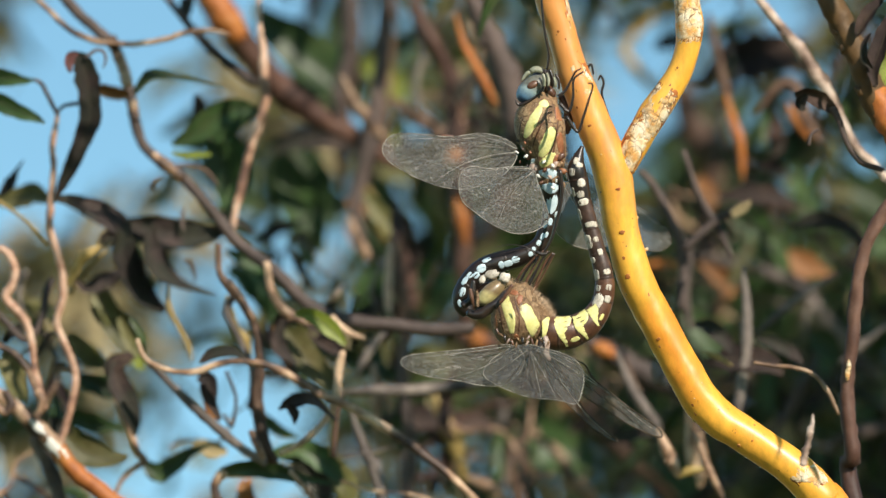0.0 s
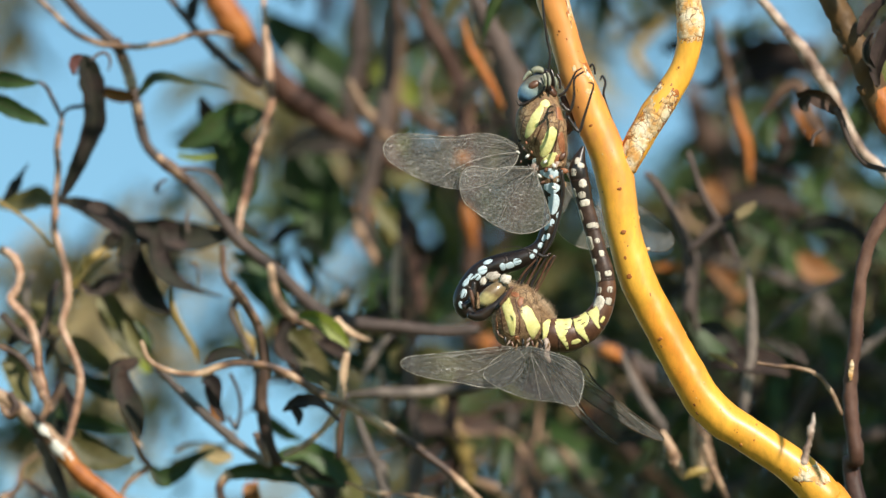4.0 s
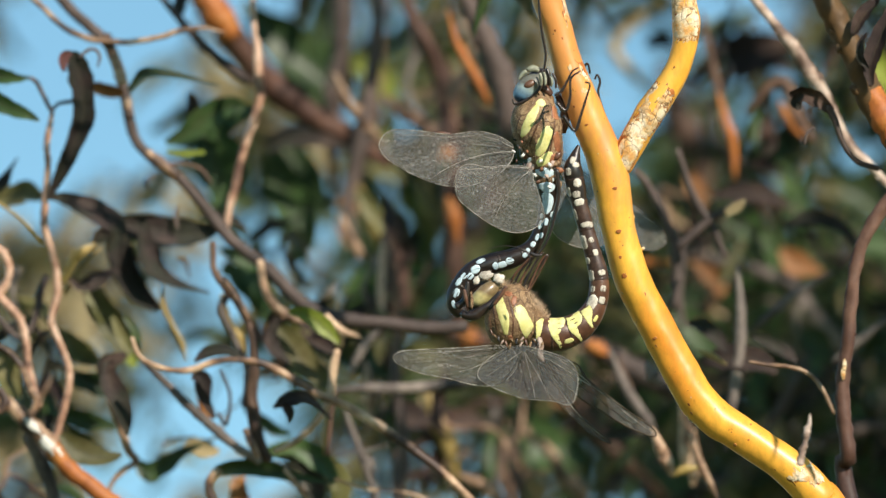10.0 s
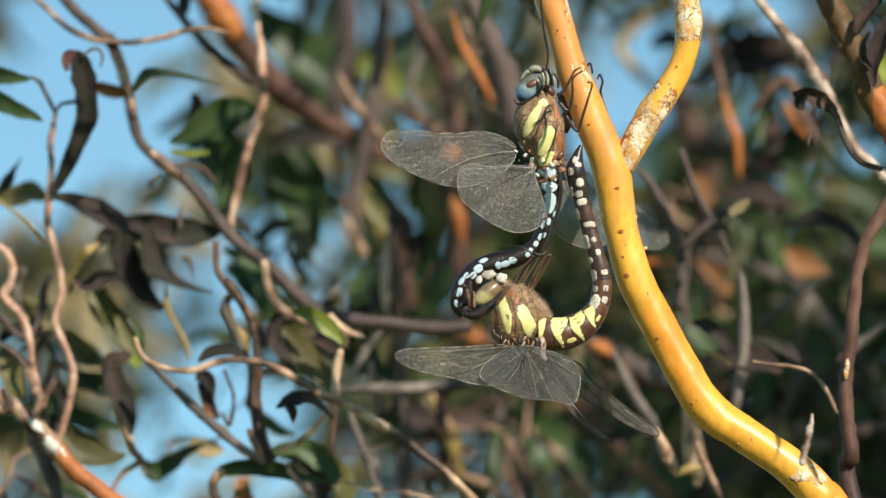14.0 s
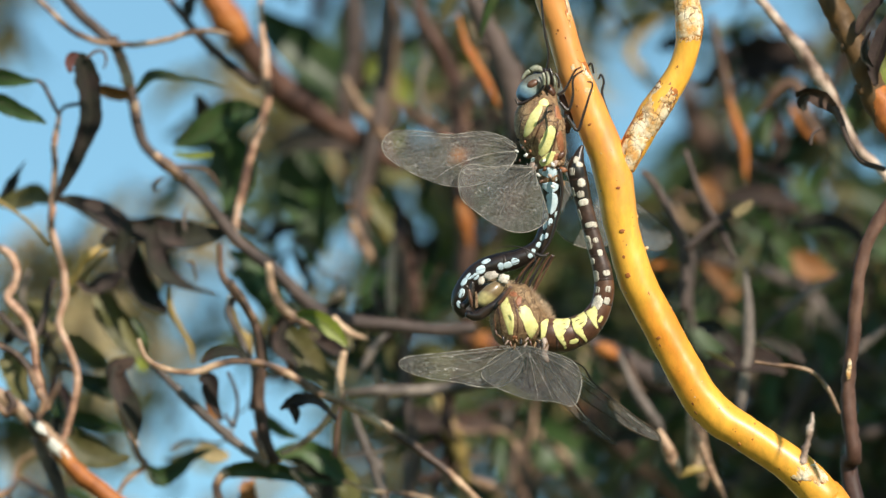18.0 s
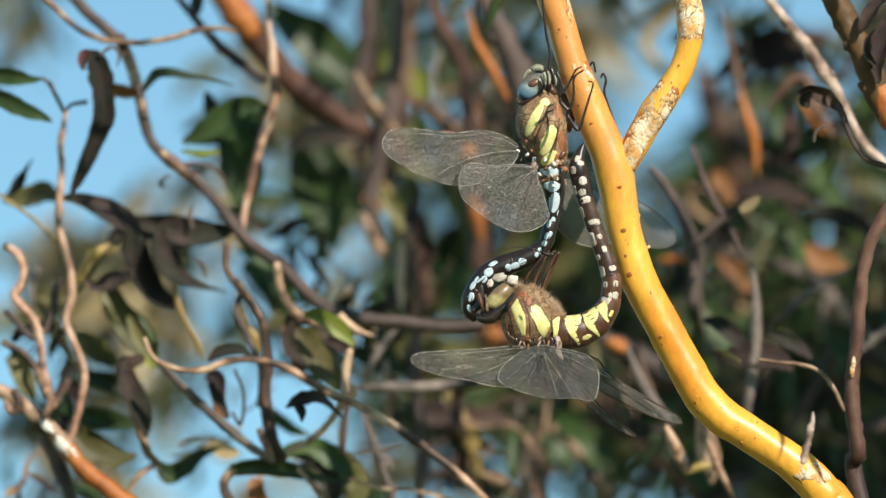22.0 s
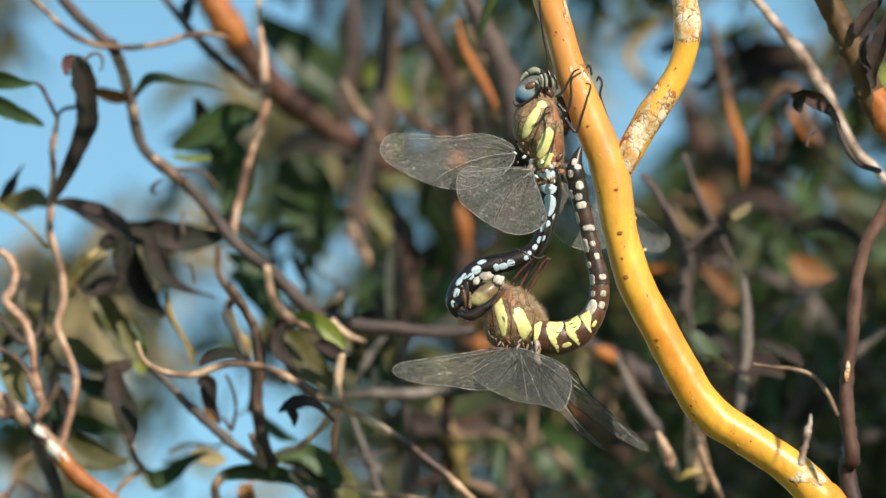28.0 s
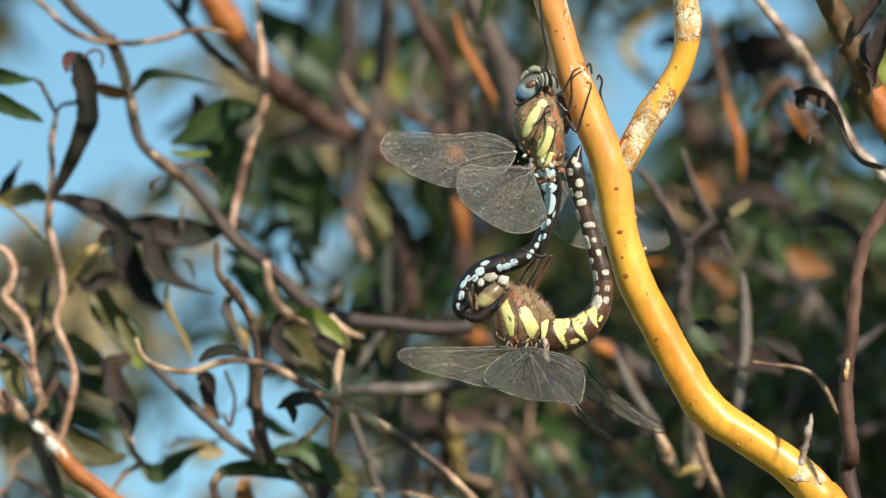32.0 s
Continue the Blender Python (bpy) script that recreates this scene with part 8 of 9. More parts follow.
SHADE = [LEAF_GREEN] * 8 + [LEAF_BROWN] + [LEAF_OLIVE] * 2
FAR = [LEAF_OLIVE, LEAF_TAN]
rng = random.Random(11)
for (x0, x1, z0, z1, y), count, leaves, reach, size, mats, words in (
        ((-43.4, 16.6, 79.8, 146.3, 311.2), 2, 9, 24, 0.45, SHADE, "shaded leafy willow shoot with small leaves"),
        ((-37.7, 30.8, 16.1, 81.2, 327.2), 4, 9, 24, 0.45, SHADE, "shaded leafy willow shoot with small leaves"),
        ((50.8, 113.6, 16.1, 95, 325.5), 30, 9, 24, 0.45, SHADE, "shaded leafy willow shoot with small leaves"),
        ((56.5, 113.6, 113, 146.3, 307), 4, 9, 22, 0.45, SHADE, "shaded leafy willow shoot with small leaves"),
        ((28.4, 57.4, 21.7, 89.2, 353.5), 11, 9, 22, 0.45, SHADE, "shaded leafy willow shoot with small leaves"),
        ((-30, 14.1, 108.8, 158.8, 362.8), 3, 8, 24, 0.5, [LEAF_OLIVE, LEAF_LIME, LEAF_GREEN, LEAF_GREEN], "green and yellow willow shoot in the thicket"),
        ((61, 119.5, 117.7, 162.6, 453.2), 6, 8, 26, 0.5, [LEAF_OLIVE, LEAF_GREEN, LEAF_GREEN], "green willow shoot in the thicket"),
        ((-143.9, -79.3, 148.4, 195.8, 718.5), 7, 7, 34, 0.6, [LEAF_OLIVE, LEAF_GREEN, LEAF_DUN], "olive and dun willow shoot further in"),
        ((-131.5, -113.0, 139.5, 163.9, 632.1), 5, 8, 30, 0.6, [LEAF_OLIVE, LEAF_OLIVE, LEAF_TAN], "olive willow shoot further off"),
        ((-131.5, -67.8, 77.7, 90.7, 648.9), 5, 8, 30, 0.6, [LEAF_TAN, LEAF_TAN, LEAF_OLIVE], "dry tan willow shoot further off"),
        ((-106.3, -89.6, 141.1, 159.0, 632.5), 3, 8, 30, 0.6, [LEAF_TAN, LEAF_TAN, LEAF_OLIVE], "dry tan willow shoot further off"),
        ((-64.4, -40.9, 193.2, 203.0, 620.5), 3, 8, 30, 0.6, [LEAF_OLIVE, LEAF_OLIVE, LEAF_TAN], "olive willow shoot further off"),
        ((-35.9, -10.7, 93.9, 107.0, 644.9), 4, 8, 30, 0.6, [LEAF_TAN, LEAF_TAN, LEAF_OLIVE], "dry tan willow shoot further off"),
        ((-37.6, -22.5, 147.6, 155.8, 632.1), 2, 8, 30, 0.6, [LEAF_TAN, LEAF_TAN, LEAF_OLIVE], "dry tan willow shoot further off"),
        ((-134.9, -128.1, 214.4, 229.0, 614.6), 2, 8, 30, 0.6, [LEAF_OLIVE, LEAF_OLIVE, LEAF_TAN], "olive willow shoot further off"),
        ((-104.7, -77.8, 168.8, 176.1, 626.9), 2, 8, 30, 0.6, [LEAF_TAN, LEAF_TAN, LEAF_OLIVE], "dry tan willow shoot further off"),
        ((16.1, 26.2, 204.6, 225.8, 616.2), 3, 8, 30, 0.6, [LEAF_TAN, LEAF_TAN, LEAF_OLIVE], "dry tan willow shoot further off"),
        ((-128.1, -113.0, 98.8, 115.1, 643.2), 2, 8, 30, 0.6, [LEAF_TAN, LEAF_TAN, LEAF_OLIVE], "dry tan willow shoot further off"),
        ((-74.5, -61.1, 203.0, 211.1, 618.3), 2, 8, 30, 0.6, [LEAF_OLIVE, LEAF_OLIVE, LEAF_TAN], "olive willow shoot further off"),
        ((66.4, 91.6, 160.7, 188.3, 626.4), 4, 8, 30, 0.6, SHADE + [LEAF_OLIVE] * 8, "green willow shoot further off"),
        ((91.6, 106.7, 175.3, 199.7, 623.1), 3, 8, 30, 0.6, [LEAF_GREEN, LEAF_OLIVE, LEAF_OLIVE], "green willow shoot further off"),
        ((-124.3, -56.9, 148.9, 243.3, 878.7), 5, 7, 26, 0.6, [LEAF_TAN, LEAF_TAN, LEAF_OLIVE], "dry tan willow shoot far behind"),
        ((-83.0, -45.5, 46.5, 100.3, 414.6), 3, 7, 26, 0.4, [LEAF_OLIVE, LEAF_GREEN], "olive willow shoot behind the twigs"),
        ((-117.4, -84.5, 49.4, 84.3, 416.2), 3, 7, 26, 0.4, [LEAF_OLIVE, LEAF_GREEN], "olive willow shoot behind the twigs"),
        ((-15.7, 16, 113.5, 134.6, 631.6), 6, 9, 30, 0.6, SHADE + [LEAF_OLIVE] * 8, "deeply shaded willow shoot further in"),
        ((57.1, 77.9, 135.9, 157.7, 535.2), 5, 9, 26, 0.55, [LEAF_GREEN, LEAF_GREEN, LEAF_OLIVE], "green willow shoot in the thicket"),
        ((11.9, 41.6, 110.3, 131.5, 490.7), 12, 9, 26, 0.6, SHADE + [LEAF_OLIVE] * 4, "deeply shaded willow shoot further in"),
        ((41, 57.1, 84.6, 109.5, 547.6), 4, 9, 26, 0.55, SHADE, "deeply shaded willow shoot further in"),
        ((-10, 27.5, 125.4, 154.3, 485.9), 14, 9, 26, 0.6, SHADE, "deeply shaded willow shoot further in"),
        ((-65.6, -43.9, 85, 118.7, 336.3), 3, 7, 18, 0.42, SHADE, "shaded leafy willow shoot with small leaves"),
        ((-47.5, 29.4, 158.9, 233.5, 613.6), 3, 9, 40, 0.65, SHADE + [LEAF_OLIVE] * 8, "deeply shaded willow shoot further in"),
        ((-24.1, 42.8, 81.1, 152.4, 633.4), 6, 9, 40, 0.65, SHADE + [LEAF_OLIVE] * 8, "deeply shaded willow shoot further in"),
        ((61.2, 136.4, 81.1, 178.4, 630.2), 26, 9, 40, 0.65, SHADE + [LEAF_OLIVE] * 8, "deeply shaded willow shoot further in"),
        ((66.2, 136.4, 207.6, 233.5, 607.5), 3, 9, 34, 0.65, SHADE + [LEAF_OLIVE] * 8, "deeply shaded willow shoot further in"),
        ((-37.0, 39.4, 183.4, 222.4, 1062.5), 7, 8, 50, 0.9, FAR, "sunlit olive willow shoot further off"),
        ((83.7, 152.2, 183.4, 281.0, 1055.2), 7, 8, 50, 0.9, FAR, "sunlit olive willow shoot further off"),
        ((75.9, 164.6, 172.9, 302.1, 1060.2), 26, 9, 60, 1.0, [LEAF_GREEN, LEAF_OLIVE, LEAF_OLIVE], "dim willow shoot at the thicket's back"),
        ((77.9, 164.6, 313.9, 356.9, 1035.8), 3, 9, 60, 1.0, [LEAF_GREEN, LEAF_OLIVE, LEAF_OLIVE], "dim willow shoot at the thicket's back"),
        ((-45.2, 47.6, 172.9, 263, 1065.1), 3, 9, 60, 1.0, [LEAF_GREEN, LEAF_OLIVE, LEAF_OLIVE], "dim willow shoot at the thicket's back"),
        ((-53.3, 35.5, 270.8, 356.9, 1041.2), 2, 9, 60, 1.0, [LEAF_GREEN, LEAF_OLIVE, LEAF_OLIVE], "dim willow shoot at the thicket's back"),
        ((-62.9, -26.3, 223.8, 266.4, 808.5), 3, 8, 40, 0.7, [LEAF_GREEN, LEAF_GREEN, LEAF_OLIVE], "green willow shoot further in"),
        ((-8, 21.2, 257.5, 275.3, 803.2), 3, 8, 36, 0.7, [LEAF_GREEN, LEAF_OLIVE], "green willow shoot further in")):
    for k in range(count):
        spray(rng, rng.uniform(x0, x1), y + rng.uniform(-25, 25) * size, rng.uniform(z0, z1), reach * rng.uniform(0.7, 1.2), leaves, size, mats, rng.choice((BARK_BROWN, BARK_DARK, BARK_OLIVE)), words)


# ---- fine corkscrew twigs among the leaves ----
def corkscrew(rng, x, y, z, length, turn, thick, bark, words):
    """A thin winding shoot with a few withered leaves."""
    n, ph, swing = 9, rng.uniform(0, 6.28), rng.uniform(0.05, 0.11) * length
    pts = []
    for i in range(n):
        f = i / (n - 1)
        side = swing * math.sin(ph + f * rng.uniform(7, 9))
        pts.append((x + (f - 0.5) * length * math.cos(turn) - side * math.sin(turn), y + 0.6 * swing * math.cos(ph + f * 8), z + (f - 0.5) * length * math.sin(turn) + side * math.cos(turn), thick * (1.15 - 0.9 * f)))
    tw = twig(pts, bark, words, sides=8)
    s = spline(pts, 6)
    for i in range(rng.randrange(2, 5)):
        p = s[int(rng.uniform(0.2, 1) * (len(s) - 1))]
        ob = new("leaf", tinted(rng.randrange(8), rng.choice((LEAF_DUN, LEAF_BROWN, LEAF_GREEN, LEAF_OLIVE))))
        ob.parent = tw
        ob.matrix_basis = Matrix.Translation(W(p) - PLACE[tw.name]) @ Euler((rng.uniform(-0.6, 0.6), rng.uniform(-1.2, 1.2), rng.uniform(0, 6.28))).to_matrix().to_4x4() @ Matrix.Scale(rng.uniform(0.25, 0.42), 4)


rng = random.Random(37)
for (x0, x1, z0, z1, y), count in (((-46.2, 2.1, -11.3, 55.8, 172.3), 10), ((-30.3, 15.7, 71.5, 112.2, 219.6), 6), ((8.6, 51.7, -3.8, 30.6, 215), 8), ((55.6, 110.1, 5, 75, 245), 14), ((-18, 34.6, -7.7, 21.5, 190), 5), ((61, 103.8, 75.2, 109, 197.5), 6), ((-100.2, -49.1, -18.7, 18.5, 141.8), 5)):
    for k in range(count):
        corkscrew(rng, rng.uniform(x0, x1), y + rng.uniform(-15, 20), rng.uniform(z0, z1), rng.uniform(14, 34), rng.choice((1, -1)) * rng.uniform(0.5, 1.7), rng.uniform(0.35, 0.75), rng.choice((BARK_RED, BARK_DARK, BARK_PINK, BARK_GREY)), "fine winding twig with a few withered leaves")


# ---- unseen leaf masses added for shade, overhead and at the sides ----
# Spots kept sunlit: the added leaf masses are left open towards the sun here.
LIT_SPOTS = [W(p) for p in [(-29.4, 76.8, 4.6), (-25.1, 77.5, 1.7), (-60, 75, -8), (-38.5, 75, -7), (-49, 80, 15), (-21.9, 222.5, 66.5), (-21.9, 224.4, 58.9), (-2.1, 222.8, 15.9), (31.2, 232.4, 18.5), (62.7, 219.3, 50.4), (66.1, 220.4, 46.1), (87.1, 243.5, 56.9), (81.0, 176.8, 76.2), (83.2, 177.6, 73.2), (-9.5, 194.0, 48.5)] + [(-17.7, 305.8, 123.4), (-13.4, 306.9, 119.2)] + [(-5.6, 307.4, 117.2), (-2, 307.6, 116.2)] + [(-17.9, 333, 115.2), (-13.6, 333.5, 113.1)] + [(101.9, 336.5, 101.2), (107.7, 337.3, 97.6)] + [(90.9, 360.7, 107.4), (93.1, 362.3, 101)] + [(106.3, 316.2, 81.9)] + [(66.4, 321, 62.6)] + [(-19.3, 335.2, 106.1)] + [(105.7, 238.7, 106)] + [(-54.4, 173.2, 103.2), (-51.2, 174.2, 99.1), (-46.8, 175.4, 94.2)] + [(-34.9, 178.3, 82.7), (-29.6, 179.2, 78.9)] + [(-6, 215.2, 109.6), (-2.6, 216.5, 104.3)] + [(3.7, 155.8, 88.7), (6, 156.9, 84.3), (8.6, 158, 79.9)] + [(-9.3, 220.3, 89.2), (-4.6, 221.1, 86)] + [(34.6, 168.9, 19.4), (37.9, 169.4, 17.5)] + [(7.3, 223, 33.6)] + [(3.2, 205.6, 59.4)] + [(1.8, 181.9, 68.3)] + [(66.8, 179.9, 76.3), (68.5, 181.2, 71.2)] + [(62.5, 246.1, 76.3)] + [(65.9, 250.9, 57)] + [(85.4, 229.1, 53.8)] + [(72, 61.3, 66.6), (76.9, 62.8, 60.8), (80.4, 64.1, 55.6), (83.7, 65.3, 50.9), (86.5, 66.8, 44.9), (89.9, 68.2, 39.2)] + [(48.3, 208.5, 48), (52.9, 208.3, 48.6)] + [(48, 93.5, -21.2), (49.7, 94.4, -24.5)] + [(-1.8, 196.3, 10.3)] + [(-21.4, 178.9, 80.1)] + [(-11.7, 96.5, 8.8)] + [(85.1, 35.6, -17.5)]]


def crown(name, label, rows, seed):
    """One joined mass of shoots and leaves, unseen past the edges of the view, added to block light."""
    r = random.Random(seed)
    mats = [LEAF_GREEN, LEAF_BROWN, LEAF_OLIVE, BARK_BROWN]
    plain = []
    for k in range(6):
        bend = r.uniform(-9, 9)
        pts = [(0, 0, 0, 0.4), (bend * 0.35, 0, -9, 3.0), (bend * 0.8, 2, -20, 4.3), (bend * 0.7, 4, -32, 3.0), (bend * 0.2, 5, -43, 0.3)]
        plain.append(blade(pts, (r.uniform(-30, 10), r.uniform(0, 70)), 0.35, 1, 0.3, k + 80))
    verts, faces, index = [], [], []
    for x0, x1, z0, z1, y, count, leaves, reach, size in rows:
        for i in range(count):
            x, yy, z, way = r.uniform(x0, x1), y + r.uniform(-25, 25) * size, r.uniform(z0, z1), r.uniform(-0.9, 0.9)
            pts = [(x + reach * f * math.sin(way) + r.uniform(-1, 1) * reach * 0.12, yy + r.uniform(-8, 8), z + reach * (0.5 - f) * math.cos(way), (1.5 - f) * 0.9 * size) for f in (0, 0.25, 0.5, 0.75, 1)]
            v, fc = tube(pts, 6, 3)
            if any((W(q) - g).cross(sun_from).length < 0.008 for g in LIT_SPOTS for q in pts):
                continue
            o = len(verts)
            verts += [tuple(q) for q in v]
            faces += [tuple(o + a for a in face) for face in fc]
            index += [3] * len(fc)
            s = spline(pts, 6)
            for j in range(leaves):
                p = Vector(s[r.randrange(len(s))][:3])
                turn = Euler((r.uniform(-0.6, 0.6), r.uniform(-1.5, 1.5), r.uniform(0, 6.28))).to_matrix() * (size * r.uniform(0.7, 1.25))
                v, fc = plain[r.randrange(6)]
                tip = W(p + turn @ Vector((0, 3, -20)))
                if any((tip - g).cross(sun_from).length < 0.016 for g in LIT_SPOTS):
                    continue
                o = len(verts)
                verts += [tuple(p + turn @ Vector(q)) for q in v]
                faces += [tuple(o + a for a in face) for face in fc]
                index += [r.choice((0, 0, 0, 1, 2))] * len(fc)
    me = bpy.data.meshes.new(name)
    me.from_pydata((np.array(verts) * MM).tolist(), [], faces)
    for m in mats:
        me.materials.append(m)
    me.polygons.foreach_set("material_index", index)
    ob = new(name, me)
    ob.location = C
    tagged(ob, label, "foliage", kind="stuff")


# Added out of view only to shade and dapple what stands below.
crown("willow_crown", "unseen leafy mass added overhead to shade the thicket", (
    (-60, 420, 235, 330, 600, 16, 11, 60, 1.1),
    (-60, 480, 330, 430, 900, 16, 11, 70, 1.3),
    (140, 260, 140, 250, 480, 32, 11, 40, 0.80),
    (128, 200, 70, 170, 225, 32, 12, 26, 0.60),
    (180, 300, 150, 260, 5, 30, 12, 26, 0.60),
    (-60, 25, 95, 160, -45, 7, 8, 14, 0.28),
    (130, 250, 125, 195, 5, 28, 12, 24, 0.55),
    (135, 240, 70, 150, 135, 32, 12, 24, 0.55),
    (50, 220, 88, 140, 5, 18, 12, 24, 0.50),
    (80, 240, 100, 160, -45, 20, 12, 24, 0.50),
    (115, 190, 20, 120, 120, 14, 12, 22, 0.50),
    (-40, 260, 90, 138, 50, 11, 12, 26, 0.50),
    (-40, 260, 100, 148, 85, 16, 12, 26, 0.55),
    (-40, 260, 111, 159, 125, 18, 12, 26, 0.60),
    (-40, 260, 124, 172, 170, 18, 12, 26, 0.65),
    (-40, 260, 140, 188, 225, 18, 12, 26, 0.70),
    (-40, 260, 158, 206, 290, 16, 12, 26, 0.80),
    (-40, 260, 181, 229, 370, 16, 12, 26, 0.90)), 21)
# Added blockers: right side, top of the golden stem, left skylight.
crown("willow_foliage", "unseen leafy shoots added beside the view for shade", (
    (114, 175, 20, 175, -55, 24, 11, 22, 0.5),
    (36, 52, 66, 92, -50, 28, 13, 9, 0.32),
    (-290, -165, -70, 120, -40, 16, 11, 40, 0.8)), 22)


# ---- what moves ----
def motions():
    rest = PLACE[female.name].copy()
    sway = (
    (0, 0.2, 0.48, 0.3), (0.5, -0.19, 0.37, 1.2), (1, 0.01, 0.31, 0.8), (1.5, -0.03, 0.28, 1.1),
    (2, -0.1, 0.16, 1.9), (2.5, -0.25, 0.08, 2.6), (3, 0.31, 0.03, 0.5), (3.5, 0.39, -0.01, 0.1),
    (5.5, -1.74, 0.2, 4.8), (6, -1.59, 0.16, 3.7), (6.5, -0.89, 0.13, 2.7), (7, -0.54, 0.04, 1.6),
    (7.5, -0.53, -0.03, 2.4), (8, -0.37, 0.04, 0.5), (8.5, -0.37, 0.15, 1.2), (9, -0.37, 0.14, 1.2),
    (9.5, -0.35, 0.27, 0.7), (10, -0.34, 0.03, 0.5), (10.5, -0.19, -0.04, 0.7), (11, -0.17, -0.01, 0),
    (11.5, -0.18, 0.04, 0.4), (12, -0.08, 0, 0.1), (12.5, 0.18, -0.04, 0.7), (13, 0, 0, 0),
    (13.5, -0.16, 0.01, 0.1), (14, -0.31, 0.1, 0.7), (14.5, -0.32, 0.12, 0.7), (16.5, 0.9, 0.14, -0.1),
    (17, -0.41, -0.04, 1), (17.5, -0.31, -0.16, 2.2), (18, -0.03, -0.11, 0.9), (18.5, -0.36, -0.13, 1.9),
    (19, -0.18, -0.11, 0.5), (19.5, 0.24, -0.1, -0.4), (20, 0.41, -0.13, -0.1), (20.5, 0.94, 0.02, -2.1),
    (21, 1.67, -0.05, -3.2), (21.5, 1.68, -0.07, -3.2), (22, 1.77, -0.21, -3.2), (22.5, 0.78, -0.15, -0.6),
    (23, 0.74, -0.24, -0.6), (23.5, 0.19, -0.1, 0.5), (24, -0.12, -0.04, 1), (24.5, 0.05, -0.12, 1),
    (25, -0.67, -0.2, 3.1), (25.5, -0.68, -0.15, 3.5), (27.5, -0.97, -0.01, 3.7), (28, -0.87, -0.06, 3),
    (28.5, 0.01, -0.23, 1.5), (29, 0.22, -0.05, -0.5), (29.5, 1.11, -0.21, -2.1), (30, 1.09, -0.25, -2.1),
    (30.5, 0.69, -0.11, -0.7), (31, 0.78, -0.17, -1.4), (31.5, 0.47, -0.16, -1.2), (32, 0.29, -0.2, -0.4))
    body = [(t, Matrix.Translation(rest + Vector((dx, 0, dz)) * MM) @ pose(0, 0, 0, 0, a, 0), a) for t, dx, dz, a in sway]
    walk(female, [(t, m) for t, m, a in body])
    home = Matrix.Translation(rest)

    def carried_along(seg, weight, owner_rows):
        """Rows for a segment that follows the female's body by a share of its movement."""
        c = PLACE[seg.name]
        rows = []
        for (t, m, a), own in zip(body, owner_rows):
            shift = (m @ home.inverted() @ c - c) * weight
            rows.append((t, own.inverted() @ Matrix.Translation(c + shift) @ pose(0, 0, 0, 0, a * weight, 0)))
        walk(seg, rows)

    for seg, u in female_segments:
        w = min(1.0, max(0.0, (1.0 - u) / 0.75))
        carried_along(seg, w, [m for t, m, a in body])
    for seg, u in male_segments:
        w = min(1.0, max(0.0, (u - 0.12) / 0.33))
        carried_along(seg, w, [Matrix.Translation(PLACE[male.name])] * len(body))

    def flap(ob, owner, rows):
        at = PLACE[ob.name] - PLACE[owner.name]
        walk(ob, [(t, Matrix.Translation(at) @ pose(0, 0, 0, 0, a, 0)) for t, a in rows])

    beat = (
    (0, -1.4), (0.5, -0.7), (1, -1.1), (1.5, -1.2), (2, -1), (2.5, -1.6),
    (3, -1.5), (3.5, -1.5), (5.5, -2.1), (6, -1), (6.5, -0.5), (7, -0.4),
    (7.5, -0.3), (8, -0.4), (8.5, 0), (9, -0.1), (9.5, -0.1), (10, 0),
    (10.5, -0.3), (11, 0), (11.5, 0), (12, 0), (12.5, 0), (13, 0),
    (13.5, 0), (14, -0.1), (14.5, 0.3), (16.5, -1.2), (17, -0.3), (17.5, -1.1),
    (18, -0.4), (18.5, -0.8), (19, -0.7), (19.5, 0.2), (20, 0.8), (20.5, 2.8),
    (21, 2.6), (21.5, 1.5), (22, 0.8), (22.5, 0.8), (23, -0.1), (23.5, -0.5),
    (24, -0.9), (24.5, -0.7), (25, -2.1), (25.5, -1.8), (27.5, -1.7), (28, -1.1),
    (28.5, -0.6), (29, 0.3), (29.5, 0.1), (30, 0.4), (30.5, 0.9), (31, -0.1),
    (31.5, -0.4), (32, -0.6))
    flap(male_fore, male, beat)
    flap(male_hind, male, [(t, a * 0.8) for t, a in beat])
    droop = (
    (0, -3.8), (1, -3.7), (2, -4.7), (3, -2.5), (6, -8.5), (7, -5.1),
    (8, -2.5), (9, -1.8), (10, -1), (11, -0.3), (12, -0.2), (13, 0),
    (14, -0.6), (17, -3.4), (18, -4.4), (19, -3.8), (20, -0.6), (21, 4.4),
    (22, 2.3), (23, 1.8), (24, -1.1), (25, -9.8), (28, -9.3), (29, 0.3),
    (30, 2.6), (31, 2.7), (32, 2.2))
    flap(female_fore, female, droop)
    flap(female_hind, female, [(t, a * -0.25) for t, a in droop])
    flap(female_fore2, female, [(t, a * -0.4) for t, a in droop])

    def blown(ob, rows):
        walk(ob, [(t, Matrix.Translation(PLACE[ob.name] + Vector((dx, 0, dz)) * MM)) for t, dx, dz in rows])

